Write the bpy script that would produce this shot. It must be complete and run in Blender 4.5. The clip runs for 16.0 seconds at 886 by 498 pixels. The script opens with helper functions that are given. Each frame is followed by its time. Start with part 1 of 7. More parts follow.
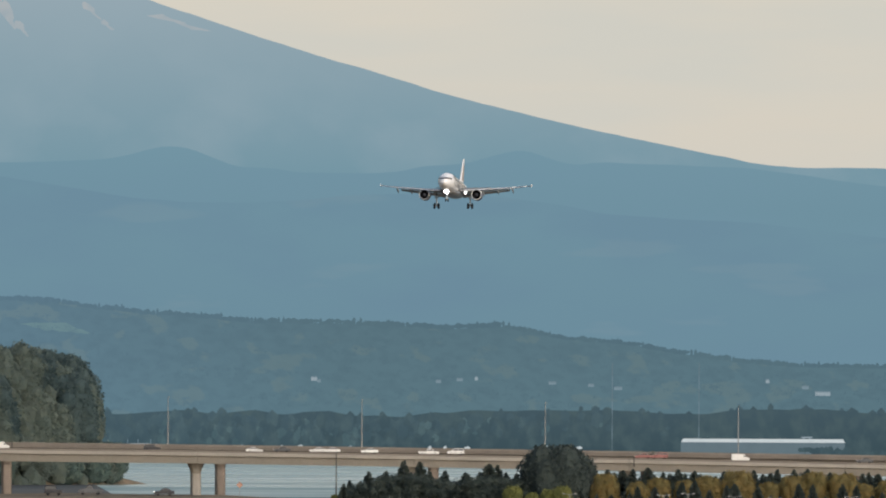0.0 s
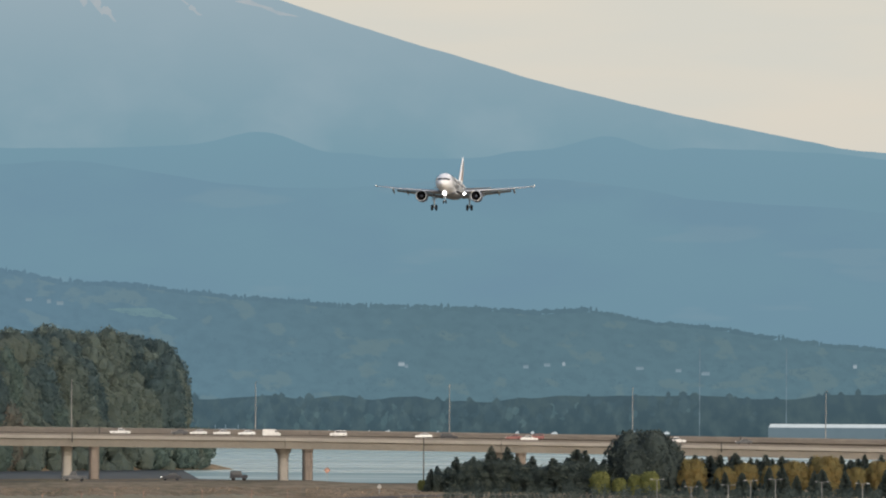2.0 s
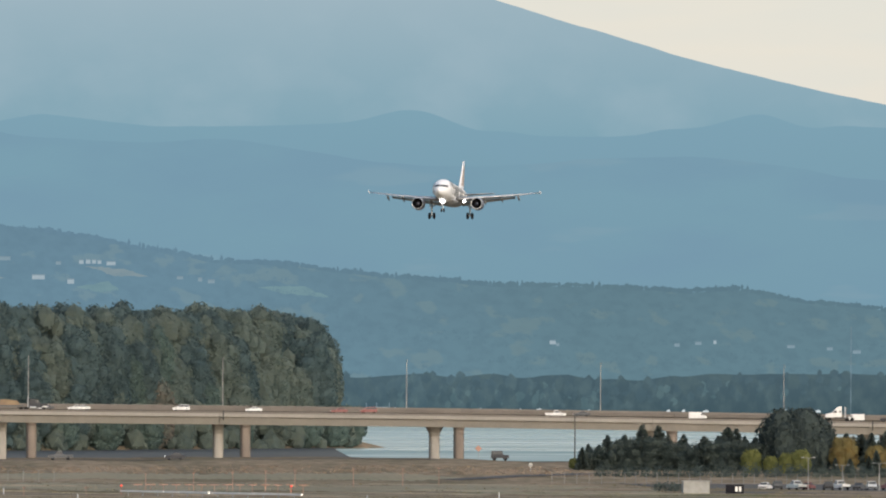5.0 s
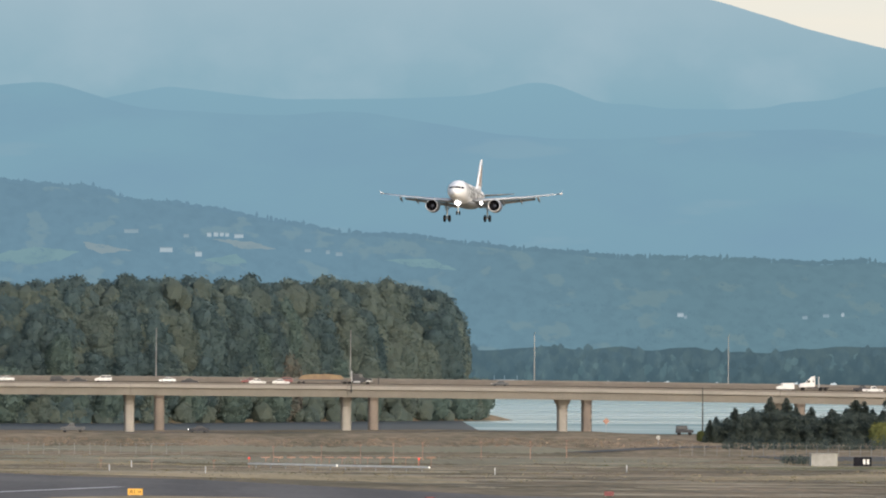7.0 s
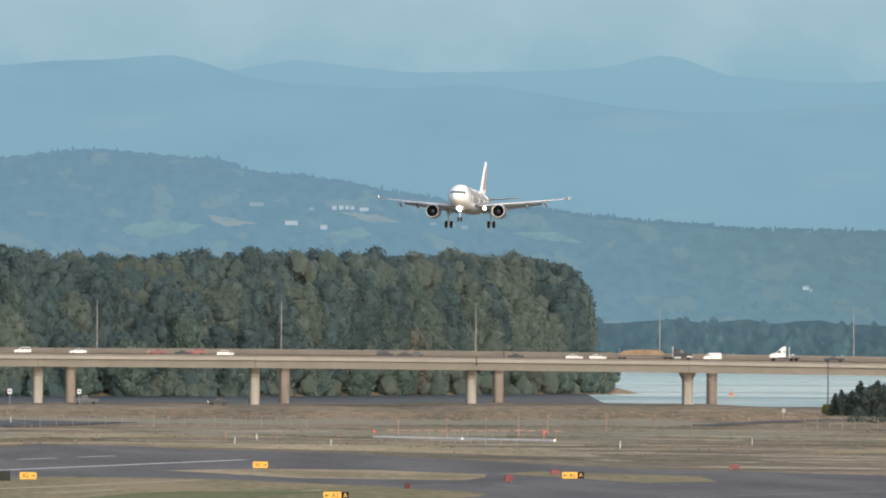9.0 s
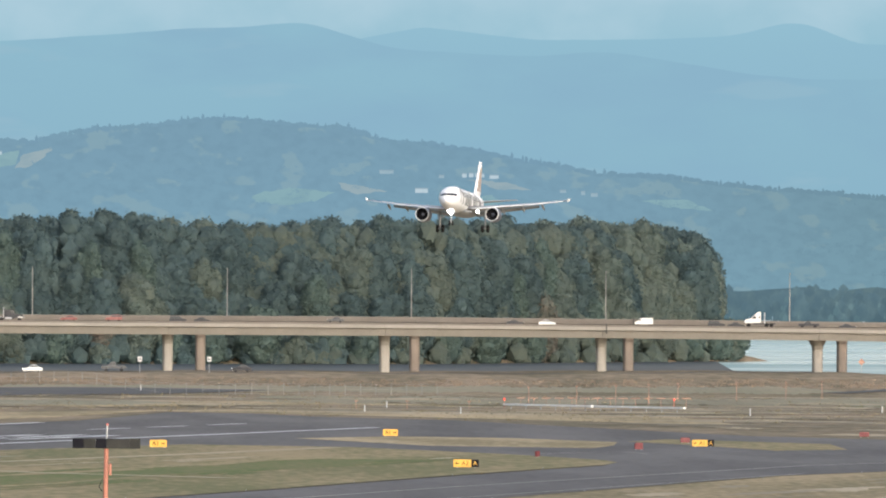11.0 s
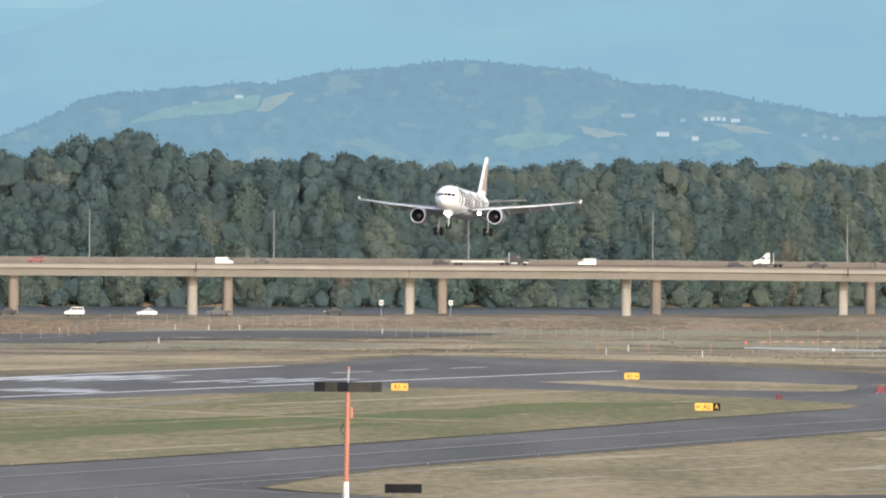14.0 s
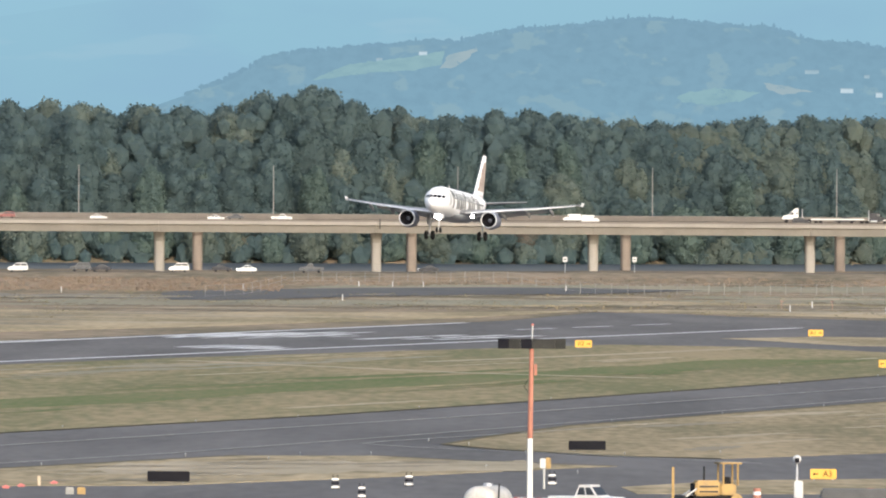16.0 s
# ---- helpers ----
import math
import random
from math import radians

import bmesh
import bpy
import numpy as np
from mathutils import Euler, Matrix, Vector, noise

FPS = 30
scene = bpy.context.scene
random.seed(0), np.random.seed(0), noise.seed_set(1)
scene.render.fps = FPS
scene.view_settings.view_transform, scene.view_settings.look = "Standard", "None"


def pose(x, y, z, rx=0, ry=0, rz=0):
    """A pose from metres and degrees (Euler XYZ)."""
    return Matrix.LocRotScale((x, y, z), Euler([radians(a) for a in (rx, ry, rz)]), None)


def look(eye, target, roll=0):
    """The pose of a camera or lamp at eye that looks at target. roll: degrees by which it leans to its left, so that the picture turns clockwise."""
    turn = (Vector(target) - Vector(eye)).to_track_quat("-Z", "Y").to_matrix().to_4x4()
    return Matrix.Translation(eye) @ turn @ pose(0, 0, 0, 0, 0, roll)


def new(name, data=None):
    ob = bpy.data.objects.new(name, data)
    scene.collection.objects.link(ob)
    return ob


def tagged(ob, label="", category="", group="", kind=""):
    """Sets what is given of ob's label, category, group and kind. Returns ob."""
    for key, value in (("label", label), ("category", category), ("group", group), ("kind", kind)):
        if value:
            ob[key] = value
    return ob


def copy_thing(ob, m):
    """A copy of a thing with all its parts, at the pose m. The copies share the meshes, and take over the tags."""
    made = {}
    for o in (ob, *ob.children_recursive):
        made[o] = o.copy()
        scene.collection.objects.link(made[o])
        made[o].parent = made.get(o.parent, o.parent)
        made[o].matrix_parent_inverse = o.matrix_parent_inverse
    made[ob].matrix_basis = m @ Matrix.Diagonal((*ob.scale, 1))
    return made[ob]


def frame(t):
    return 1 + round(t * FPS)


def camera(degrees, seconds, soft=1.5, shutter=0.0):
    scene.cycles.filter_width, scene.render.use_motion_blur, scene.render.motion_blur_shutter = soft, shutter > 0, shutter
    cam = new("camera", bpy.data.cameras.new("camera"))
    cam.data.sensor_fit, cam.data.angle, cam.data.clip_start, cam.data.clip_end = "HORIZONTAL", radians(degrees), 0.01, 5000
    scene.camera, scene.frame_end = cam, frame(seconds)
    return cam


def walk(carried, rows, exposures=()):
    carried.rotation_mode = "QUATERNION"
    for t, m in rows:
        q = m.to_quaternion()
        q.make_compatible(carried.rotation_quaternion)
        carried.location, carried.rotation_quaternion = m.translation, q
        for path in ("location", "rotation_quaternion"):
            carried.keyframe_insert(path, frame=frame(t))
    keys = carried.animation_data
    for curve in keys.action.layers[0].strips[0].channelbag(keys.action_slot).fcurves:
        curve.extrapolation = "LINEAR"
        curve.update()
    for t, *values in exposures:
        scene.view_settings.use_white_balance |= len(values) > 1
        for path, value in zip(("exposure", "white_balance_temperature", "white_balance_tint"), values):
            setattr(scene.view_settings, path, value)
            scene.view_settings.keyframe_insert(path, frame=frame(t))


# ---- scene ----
# ---------------------------------------------------------------- camera
EYE = 17.5
cam = camera(3.6812, 16.0, soft=2.0)
PAN = [
    (0, -4.3509, 0.7811), (0.5, -4.2593, 0.7626), (1, -4.1712, 0.7480), (1.5, -4.0814, 0.7327),
    (2, -3.9876, 0.7184), (2.5, -3.8911, 0.7047), (3, -3.7928, 0.6939), (3.5, -3.6862, 0.6808),
    (4, -3.5820, 0.6676), (6.5, -2.9713, 0.5374), (7, -2.8283, 0.5084), (7.5, -2.6878, 0.4767),
    (8, -2.5522, 0.4481), (8.5, -2.4265, 0.4201), (9, -2.3076, 0.3936), (11.5, -1.6175, 0.2214),
    (12, -1.4624, 0.1871), (12.5, -1.3008, 0.1481), (13, -1.1348, 0.1036), (13.5, -0.9552, 0.0577),
    (14, -0.7640, 0.0168), (14.5, -0.5812, -0.0202), (15, -0.3954, -0.0669), (15.5, -0.2006, -0.1172),
    (16, 0.0, -0.1667),
]
EXPOSURES = [(0, 0.05), (3.5, 0.25), (7, 0.48), (9, 0.64), (12.5, 0.95), (16, 1.0)]
walk(cam, [(t, pose(0, 0, EYE, 90 + up, -0.3, turn)) for t, turn, up in PAN], EXPOSURES)

# ---------------------------------------------------------------- light
world = bpy.data.worlds.new("evening_sky")
scene.world = world
world.use_nodes = True
wn = world.node_tree.nodes
sky = wn.new("ShaderNodeTexSky")
sky.sky_type = "NISHITA"
sky.sun_disc = False
sky.sun_elevation = radians(24)
sky.sun_rotation = radians(157)
sky.dust_density = 3.0
world.node_tree.links.new(sky.outputs[0], wn["Background"].inputs[0])
wn["Background"].inputs[1].default_value = 0.145

sun = new("sun", bpy.data.lights.new("sun", "SUN"))
sun.data.energy = 1.35
sun.data.angle = radians(60)
sun.data.color = (1.0, 0.96, 0.90)
sun.matrix_world = look((380, -900, 440), (0, 0, 0))


# ---------------------------------------------------------------- materials
def srgb(r, g, b):
    """Linear colour from an 8-bit colour."""
    return tuple(((c / 255 + 0.055) / 1.055) ** 2.4 if c > 10 else c / 255 / 12.92 for c in (r, g, b))


def paint(name, colour, rough=0.6, metal=0.0, second=None, scale=1.0, mix=0.5, bump=0.0, stretch=(1, 1, 1), fine=None,
          island=0.0, each=0.0, emit=None, power=0.0, rot=0.0, leafy=0.0, grain=0.45):
    """A surface with two scales of variation: large patches towards a second colour, fine grain, and relief."""
    m = bpy.data.materials.new(name)
    m.use_nodes = True
    nt = m.node_tree
    n, lk = nt.nodes, nt.links
    b = n["Principled BSDF"]
    b.inputs["Roughness"].default_value = rough
    b.inputs["Metallic"].default_value = metal
    b.inputs["Base Color"].default_value = (*colour, 1)
    if second:
        co = n.new("ShaderNodeTexCoord")
        mp = n.new("ShaderNodeMapping")
        mp.inputs["Scale"].default_value = stretch
        mp.inputs["Rotation"].default_value = (0, 0, rot)
        big = n.new("ShaderNodeTexNoise")
        big.inputs["Scale"].default_value = scale
        big.inputs["Detail"].default_value = 5
        small = n.new("ShaderNodeTexNoise")
        small.inputs["Scale"].default_value = fine or scale * 14
        small.inputs["Detail"].default_value = 3
        ramp = n.new("ShaderNodeValToRGB")
        ramp.color_ramp.elements[0].position = 0.5 - mix * 0.35
        ramp.color_ramp.elements[1].position = 0.5 + mix * 0.35
        ramp.color_ramp.elements[0].color = (*colour, 1)
        ramp.color_ramp.elements[1].color = (*second, 1)
        add = n.new("ShaderNodeMath")
        add.operation = "MULTIPLY_ADD"
        add.inputs[1].default_value = grain
        lk.new(co.outputs["Object"], mp.inputs[0])
        lk.new(mp.outputs[0], big.inputs["Vector"])
        lk.new(mp.outputs[0], small.inputs["Vector"])
        lk.new(small.outputs[0], add.inputs[0])
        sub = n.new("ShaderNodeMath")
        sub.operation = "MULTIPLY_ADD"
        sub.inputs[1].default_value = 1.0
        sub.inputs[2].default_value = -grain / 2
        lk.new(big.outputs[0], sub.inputs[0])
        lk.new(sub.outputs[0], add.inputs[2])
        lk.new(add.outputs[0], ramp.inputs[0])
        colour_out = ramp.outputs[0]
        for k, node, out in ((island, "ShaderNodeNewGeometry", "Random Per Island"), (each, "ShaderNodeObjectInfo", "Random")):
            if k:
                hsv = n.new("ShaderNodeHueSaturation")
                rnd = n.new(node)
                rng = n.new("ShaderNodeMapRange")
                rng.inputs["To Min"].default_value = 1 - k
                rng.inputs["To Max"].default_value = 1 + k
                lk.new(rnd.outputs[out], rng.inputs[0])
                lk.new(rng.outputs[0], hsv.inputs["Value"])
                lk.new(colour_out, hsv.inputs["Color"])
                colour_out = hsv.outputs[0]
        lk.new(colour_out, b.inputs["Base Color"])
        if bump:
            bp = n.new("ShaderNodeBump")
            bp.inputs["Strength"].default_value = bump
            lk.new(small.outputs[0], bp.inputs["Height"])
            lk.new(bp.outputs[0], b.inputs["Normal"])
    if leafy:
        tl = n.new("ShaderNodeBsdfTranslucent")
        mx = n.new("ShaderNodeMixShader")
        mx.inputs[0].default_value = leafy
        lk.new(colour_out, tl.inputs[0])
        lk.new(b.outputs[0], mx.inputs[1])
        lk.new(tl.outputs[0], mx.inputs[2])
        lk.new(mx.outputs[0], n["Material Output"].inputs[0])
    if emit:
        b.inputs["Emission Color"].default_value = (*emit, 1)
        b.inputs["Emission Strength"].default_value = power
    return m


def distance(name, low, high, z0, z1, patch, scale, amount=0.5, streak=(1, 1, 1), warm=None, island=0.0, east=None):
    """Far land as a glowing backdrop: the haze of blue evening air is painted into its emission, graded with height,
    with faint woods and fields.
    """
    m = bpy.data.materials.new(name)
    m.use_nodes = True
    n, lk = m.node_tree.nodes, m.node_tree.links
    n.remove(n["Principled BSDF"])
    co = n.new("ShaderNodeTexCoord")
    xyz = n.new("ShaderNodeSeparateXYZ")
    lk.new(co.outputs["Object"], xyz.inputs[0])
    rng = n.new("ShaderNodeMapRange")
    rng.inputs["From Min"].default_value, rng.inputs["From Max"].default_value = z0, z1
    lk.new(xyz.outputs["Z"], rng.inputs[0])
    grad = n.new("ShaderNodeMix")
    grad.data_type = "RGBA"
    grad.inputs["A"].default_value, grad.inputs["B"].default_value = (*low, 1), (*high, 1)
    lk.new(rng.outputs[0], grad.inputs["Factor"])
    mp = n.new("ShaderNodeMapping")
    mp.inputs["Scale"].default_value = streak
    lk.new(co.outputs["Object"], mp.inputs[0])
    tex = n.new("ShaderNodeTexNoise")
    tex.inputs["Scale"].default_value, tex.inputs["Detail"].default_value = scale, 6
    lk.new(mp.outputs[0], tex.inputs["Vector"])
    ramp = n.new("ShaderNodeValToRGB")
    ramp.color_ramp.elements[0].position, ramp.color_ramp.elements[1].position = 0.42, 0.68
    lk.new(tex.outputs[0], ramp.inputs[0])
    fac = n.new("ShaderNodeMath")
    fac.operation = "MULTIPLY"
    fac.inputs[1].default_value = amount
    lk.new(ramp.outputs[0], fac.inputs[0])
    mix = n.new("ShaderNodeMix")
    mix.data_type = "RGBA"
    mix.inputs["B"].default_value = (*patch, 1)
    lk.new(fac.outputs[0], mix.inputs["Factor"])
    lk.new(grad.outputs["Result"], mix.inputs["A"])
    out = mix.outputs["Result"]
    if warm:
        tex2 = n.new("ShaderNodeTexNoise")
        tex2.inputs["Scale"].default_value, tex2.inputs["Detail"].default_value = warm[1], 3
        mp2 = n.new("ShaderNodeMapping")
        mp2.inputs["Scale"].default_value = warm[4]
        lk.new(co.outputs["Object"], mp2.inputs[0])
        lk.new(mp2.outputs[0], tex2.inputs["Vector"])
        r2 = n.new("ShaderNodeValToRGB")
        r2.color_ramp.elements[0].position, r2.color_ramp.elements[1].position = warm[2], warm[2] + 0.06
        lk.new(tex2.outputs[0], r2.inputs[0])
        f2 = n.new("ShaderNodeMath")
        f2.operation = "MULTIPLY"
        f2.inputs[1].default_value = warm[3]
        lk.new(r2.outputs[0], f2.inputs[0])
        mix2 = n.new("ShaderNodeMix")
        mix2.data_type = "RGBA"
        mix2.inputs["B"].default_value = (*warm[0], 1)
        lk.new(f2.outputs[0], mix2.inputs["Factor"])
        lk.new(out, mix2.inputs["A"])
        out = mix2.outputs["Result"]
    # East of x 190 a darker tint paints thinner haze into the colour.
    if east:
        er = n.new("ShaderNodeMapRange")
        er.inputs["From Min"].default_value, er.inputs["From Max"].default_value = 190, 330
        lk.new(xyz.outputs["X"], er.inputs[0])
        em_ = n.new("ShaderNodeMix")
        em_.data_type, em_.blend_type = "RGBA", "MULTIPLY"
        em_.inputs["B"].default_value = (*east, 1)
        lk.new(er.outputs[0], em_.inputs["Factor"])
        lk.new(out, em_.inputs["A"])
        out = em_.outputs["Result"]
    if island:
        hsv = n.new("ShaderNodeHueSaturation")
        rnd = n.new("ShaderNodeNewGeometry")
        isl = n.new("ShaderNodeMapRange")
        isl.inputs["To Min"].default_value, isl.inputs["To Max"].default_value = 1 - island, 1 + island
        lk.new(rnd.outputs["Random Per Island"], isl.inputs[0])
        lk.new(isl.outputs[0], hsv.inputs["Value"])
        lk.new(out, hsv.inputs["Color"])
        out = hsv.outputs[0]
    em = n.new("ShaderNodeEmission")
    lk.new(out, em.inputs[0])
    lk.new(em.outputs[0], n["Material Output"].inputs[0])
    return m


GRASS = paint("dry_grass", (0.275, 0.215, 0.150), 0.95, second=(0.140, 0.122, 0.083), scale=0.045, mix=0.45, stretch=(0.7, 0.16, 1), bump=0.3, rot=0.2, fine=0.5, grain=0.8)
INFIELD = paint("mown_infield_grass", (0.285, 0.228, 0.138), 0.95, second=(0.150, 0.146, 0.076), scale=0.05, mix=0.5, stretch=(0.9, 0.10, 1), bump=0.3, rot=0.2, fine=0.8, grain=0.8)
STRAW = paint("straw_grass", (0.410, 0.330, 0.215), 0.95, second=(0.215, 0.180, 0.108), scale=0.06, mix=0.5, stretch=(0.8, 0.14, 1), bump=0.3, rot=0.2, fine=0.8, grain=0.8)
VERGE = paint("mown_verge_grass", (0.330, 0.262, 0.165), 0.95, second=(0.168, 0.146, 0.086), scale=0.07, mix=0.6, stretch=(0.9, 0.12, 1), bump=0.3, rot=0.2, fine=1.0, grain=0.9)
GREEN = paint("green_grass", (0.098, 0.132, 0.050), 0.95, second=(0.170, 0.160, 0.083), scale=0.06, mix=0.7, stretch=(1, 0.10, 1), rot=0.2, fine=1.0, grain=0.8)
ASPHALT = paint("runway_asphalt", (0.090, 0.084, 0.080), 0.85, second=(0.142, 0.133, 0.126), scale=0.05, mix=0.5, stretch=(1.4, 0.14, 1), bump=0.2, rot=0.2, fine=0.6)
ROADWAY = paint("road_asphalt", (0.075, 0.074, 0.075), 0.85, second=(0.11, 0.108, 0.105), scale=0.1, bump=0.2)
WHITE_LINE = paint("worn_white_marking", (0.78, 0.78, 0.76), 0.8, second=(0.5, 0.5, 0.5), scale=0.25, mix=0.7, fine=1.5)
SAGE = paint("dull_green_grass", (0.165, 0.160, 0.100), 0.95, second=(0.235, 0.200, 0.130), scale=0.06, mix=0.7, stretch=(1, 0.14, 1), rot=0.2, fine=0.8, grain=0.8)
YELLOW_LINE = paint("worn_taxi_line", (0.42, 0.40, 0.34), 0.8, second=(0.24, 0.235, 0.22), scale=0.2, mix=0.7, fine=1.0)
CONCRETE = paint("bridge_concrete", (0.315, 0.296, 0.272), 0.85, second=(0.25, 0.237, 0.219), scale=0.16, mix=0.8, bump=0.15, fine=1.2)
CONCRETE_DARK = paint("weathered_concrete", (0.27, 0.225, 0.19), 0.88, second=(0.21, 0.175, 0.15), scale=0.2, mix=0.8, bump=0.15, fine=1.2)
PARAPET = paint("parapet_concrete", (0.175, 0.158, 0.143), 0.9, second=(0.135, 0.122, 0.112), scale=0.2, mix=0.8, fine=1.0)
BARK = paint("bark", (0.075, 0.075, 0.07), 0.9, second=(0.05, 0.052, 0.05), scale=1.5, bump=0.5)
# The blue in LEAF and LEAF_OLIVE is air haze tinted into the leaf colour.
LEAF = paint("cottonwood_leaves", (0.082, 0.126, 0.136), 0.85, second=(0.100, 0.140, 0.140), scale=0.10, mix=0.6, island=0.07, each=0.10, fine=0.6, leafy=0.5)
LEAF_OLIVE = paint("olive_leaves", (0.158, 0.188, 0.160), 0.85, second=(0.126, 0.168, 0.158), scale=0.10, mix=0.6, island=0.07, each=0.10, fine=0.6, leafy=0.5)
LEAF_RUST = paint("turning_leaves", (0.190, 0.165, 0.140), 0.85, second=(0.140, 0.165, 0.148), scale=0.15, mix=0.6, island=0.08, fine=0.6, leafy=0.5)
LEAF_PALE = paint("pale_willow_leaves", (0.130, 0.178, 0.156), 0.85, second=(0.112, 0.164, 0.158), scale=0.12, mix=0.6, island=0.07, each=0.08, fine=0.6, leafy=0.5)
LEAF_YELLOW = paint("yellow_autumn_leaves", (0.29, 0.21, 0.085), 0.8, second=(0.25, 0.23, 0.11), scale=0.3, mix=0.6, island=0.04, fine=1.0, leafy=0.6)
LEAF_LIME = paint("lime_leaves", (0.24, 0.25, 0.09), 0.8, second=(0.15, 0.17, 0.07), scale=0.3, mix=0.6, island=0.04, fine=1.0, leafy=0.6)
DARKLEAF = paint("dense_dark_leaves", (0.048, 0.064, 0.064), 0.85, second=(0.066, 0.084, 0.078), scale=0.3, mix=0.6, island=0.06, fine=1.0, leafy=0.3)
NEEDLES = paint("fir_needles", (0.092, 0.122, 0.116), 0.85, second=(0.124, 0.150, 0.132), scale=0.3, mix=0.6, island=0.04, fine=1.0, leafy=0.6)
BRUSH = paint("dry_brush", (0.15, 0.12, 0.08), 0.95, second=(0.09, 0.09, 0.05), scale=0.2, island=0.35)
FENCE = paint("weathered_fence_steel", (0.30, 0.30, 0.29), 0.6, 0.3, second=(0.24, 0.24, 0.23), scale=1.0)
ALU = paint("galvanised_steel", (0.45, 0.46, 0.47), 0.5, 0.6, second=(0.36, 0.37, 0.38), scale=1.0)
SKIN = paint("white_aircraft_paint", (0.82, 0.82, 0.83), 0.45, second=(0.75, 0.75, 0.77), scale=0.25, mix=0.8)
BELLY = paint("grey_aircraft_paint", (0.27, 0.28, 0.30), 0.35, second=(0.23, 0.24, 0.26), scale=0.4, mix=0.8)
SLAT = paint("bare_leading_edge", (0.74, 0.75, 0.77), 0.4, 0.1, second=(0.64, 0.65, 0.67), scale=0.6)
BLACK = paint("dark_rubber", (0.012, 0.012, 0.013), 0.9, second=(0.02, 0.02, 0.02), scale=2)
# Near-black for duct and fan blades: the inlet's shade is put into the colour.
INLET = paint("engine_inlet_shade", (0.012, 0.012, 0.014), 0.95, second=(0.02, 0.02, 0.024), scale=2)
PANEL = paint("dark_panel", (0.05, 0.05, 0.046), 0.85, second=(0.033, 0.033, 0.032), scale=1.2, each=0.3)
CARGLASS = paint("tinted_car_glass", (0.022, 0.026, 0.030), 0.45)
MUD_REFLECT = paint("wet_river_mud", (0.062, 0.072, 0.076), 0.55, second=(0.045, 0.053, 0.058), scale=0.03, mix=0.5, stretch=(0.5, 0.3, 1), fine=0.4)
GLASS = paint("dark_glazing", (0.012, 0.014, 0.018), 0.12)
LETTER = paint("dark_green_livery", (0.055, 0.06, 0.05), 0.4, second=(0.04, 0.045, 0.038), scale=1.0)
TAILART = paint("brown_tail_picture", (0.30, 0.22, 0.18), 0.45, second=(0.46, 0.38, 0.33), scale=0.7, mix=0.4)
NACELLE = paint("dark_blue_grey_nacelle", (0.13, 0.14, 0.185), 0.35, second=(0.10, 0.11, 0.15), scale=0.6)
LIGHT_GREY = paint("light_grey_metal", (0.50, 0.51, 0.52), 0.5, second=(0.42, 0.43, 0.44), scale=0.8)
PALE_STRAW = paint("bleached_straw", (0.37, 0.30, 0.20), 0.95, second=(0.27, 0.225, 0.14), scale=0.12, mix=0.5, stretch=(0.9, 0.15, 1), fine=1.2)
BRUSH_GRASS = paint("brown_worn_grass", (0.185, 0.155, 0.098), 0.95, second=(0.225, 0.182, 0.118), scale=0.15, mix=0.6, stretch=(0.9, 0.15, 1), fine=1.2)
BARRIER = paint("faded_red_plastic", (0.52, 0.17, 0.15), 0.6, second=(0.42, 0.13, 0.12), scale=2)
TANK = paint("grimy_white_tank", (0.60, 0.59, 0.56), 0.5, second=(0.36, 0.34, 0.31), scale=0.9, mix=0.6, stretch=(1, 1, 0.4))
RED = paint("red_paint", (0.155, 0.035, 0.04), 0.6, second=(0.12, 0.03, 0.035), scale=2)
ORANGE_DULL = paint("faded_orange", (0.36, 0.20, 0.15), 0.6, second=(0.30, 0.17, 0.125), scale=1.0)
ORANGE = paint("aviation_orange", (0.41, 0.165, 0.11), 0.55, second=(0.33, 0.135, 0.095), scale=1.0)
SIGN_YELLOW = paint("sign_yellow", (0.66, 0.38, 0.055), 0.5, second=(0.56, 0.31, 0.045), scale=1.0)
SIGN_BLACK = paint("sign_black", (0.010, 0.010, 0.014), 0.95, second=(0.018, 0.018, 0.022), scale=1.0)
WHITE = paint("white_paint", (0.78, 0.78, 0.76), 0.5, second=(0.68, 0.68, 0.66), scale=1.0)
STRAW_POST = paint("bleached_wood", (0.52, 0.43, 0.32), 0.8, second=(0.42, 0.35, 0.26), scale=2.0)
MACHINE = paint("machine_yellow", (0.40, 0.26, 0.085), 0.6, second=(0.28, 0.19, 0.08), scale=1.2)
LAMP = paint("landing_lamp", (0.9, 0.9, 0.9), 0.2, emit=(1.0, 0.97, 0.94), power=14.0)
HEADLIGHT = paint("headlight", (0.9, 0.9, 0.9), 0.2, emit=(1.0, 0.97, 0.9), power=2.5)
BEACON = paint("red_beacon", (0.6, 0.05, 0.03), 0.3, emit=(1.0, 0.12, 0.08), power=0.35)

for m_, k_ in ((GRASS, 0.05), (INFIELD, 0.05), (STRAW, 0.05), (GREEN, 0.05), (VERGE, 0.05), (ASPHALT, 0.12), (ROADWAY, 0.12), (MUD_REFLECT, 0.15), (BRUSH, 0.05), (BLACK, 0.15), (INLET, 0.0), (SIGN_BLACK, 0.1),
               (LEAF, 0.08), (LEAF_OLIVE, 0.08), (LEAF_RUST, 0.08), (LEAF_YELLOW, 0.08), (LEAF_LIME, 0.08), (NEEDLES, 0.08), (CONCRETE, 0.2), (DARKLEAF, 0.08), (LEAF_PALE, 0.08), (PARAPET, 0.2), (PANEL, 0.15)):
    m_.node_tree.nodes["Principled BSDF"].inputs["Specular IOR Level"].default_value = k_

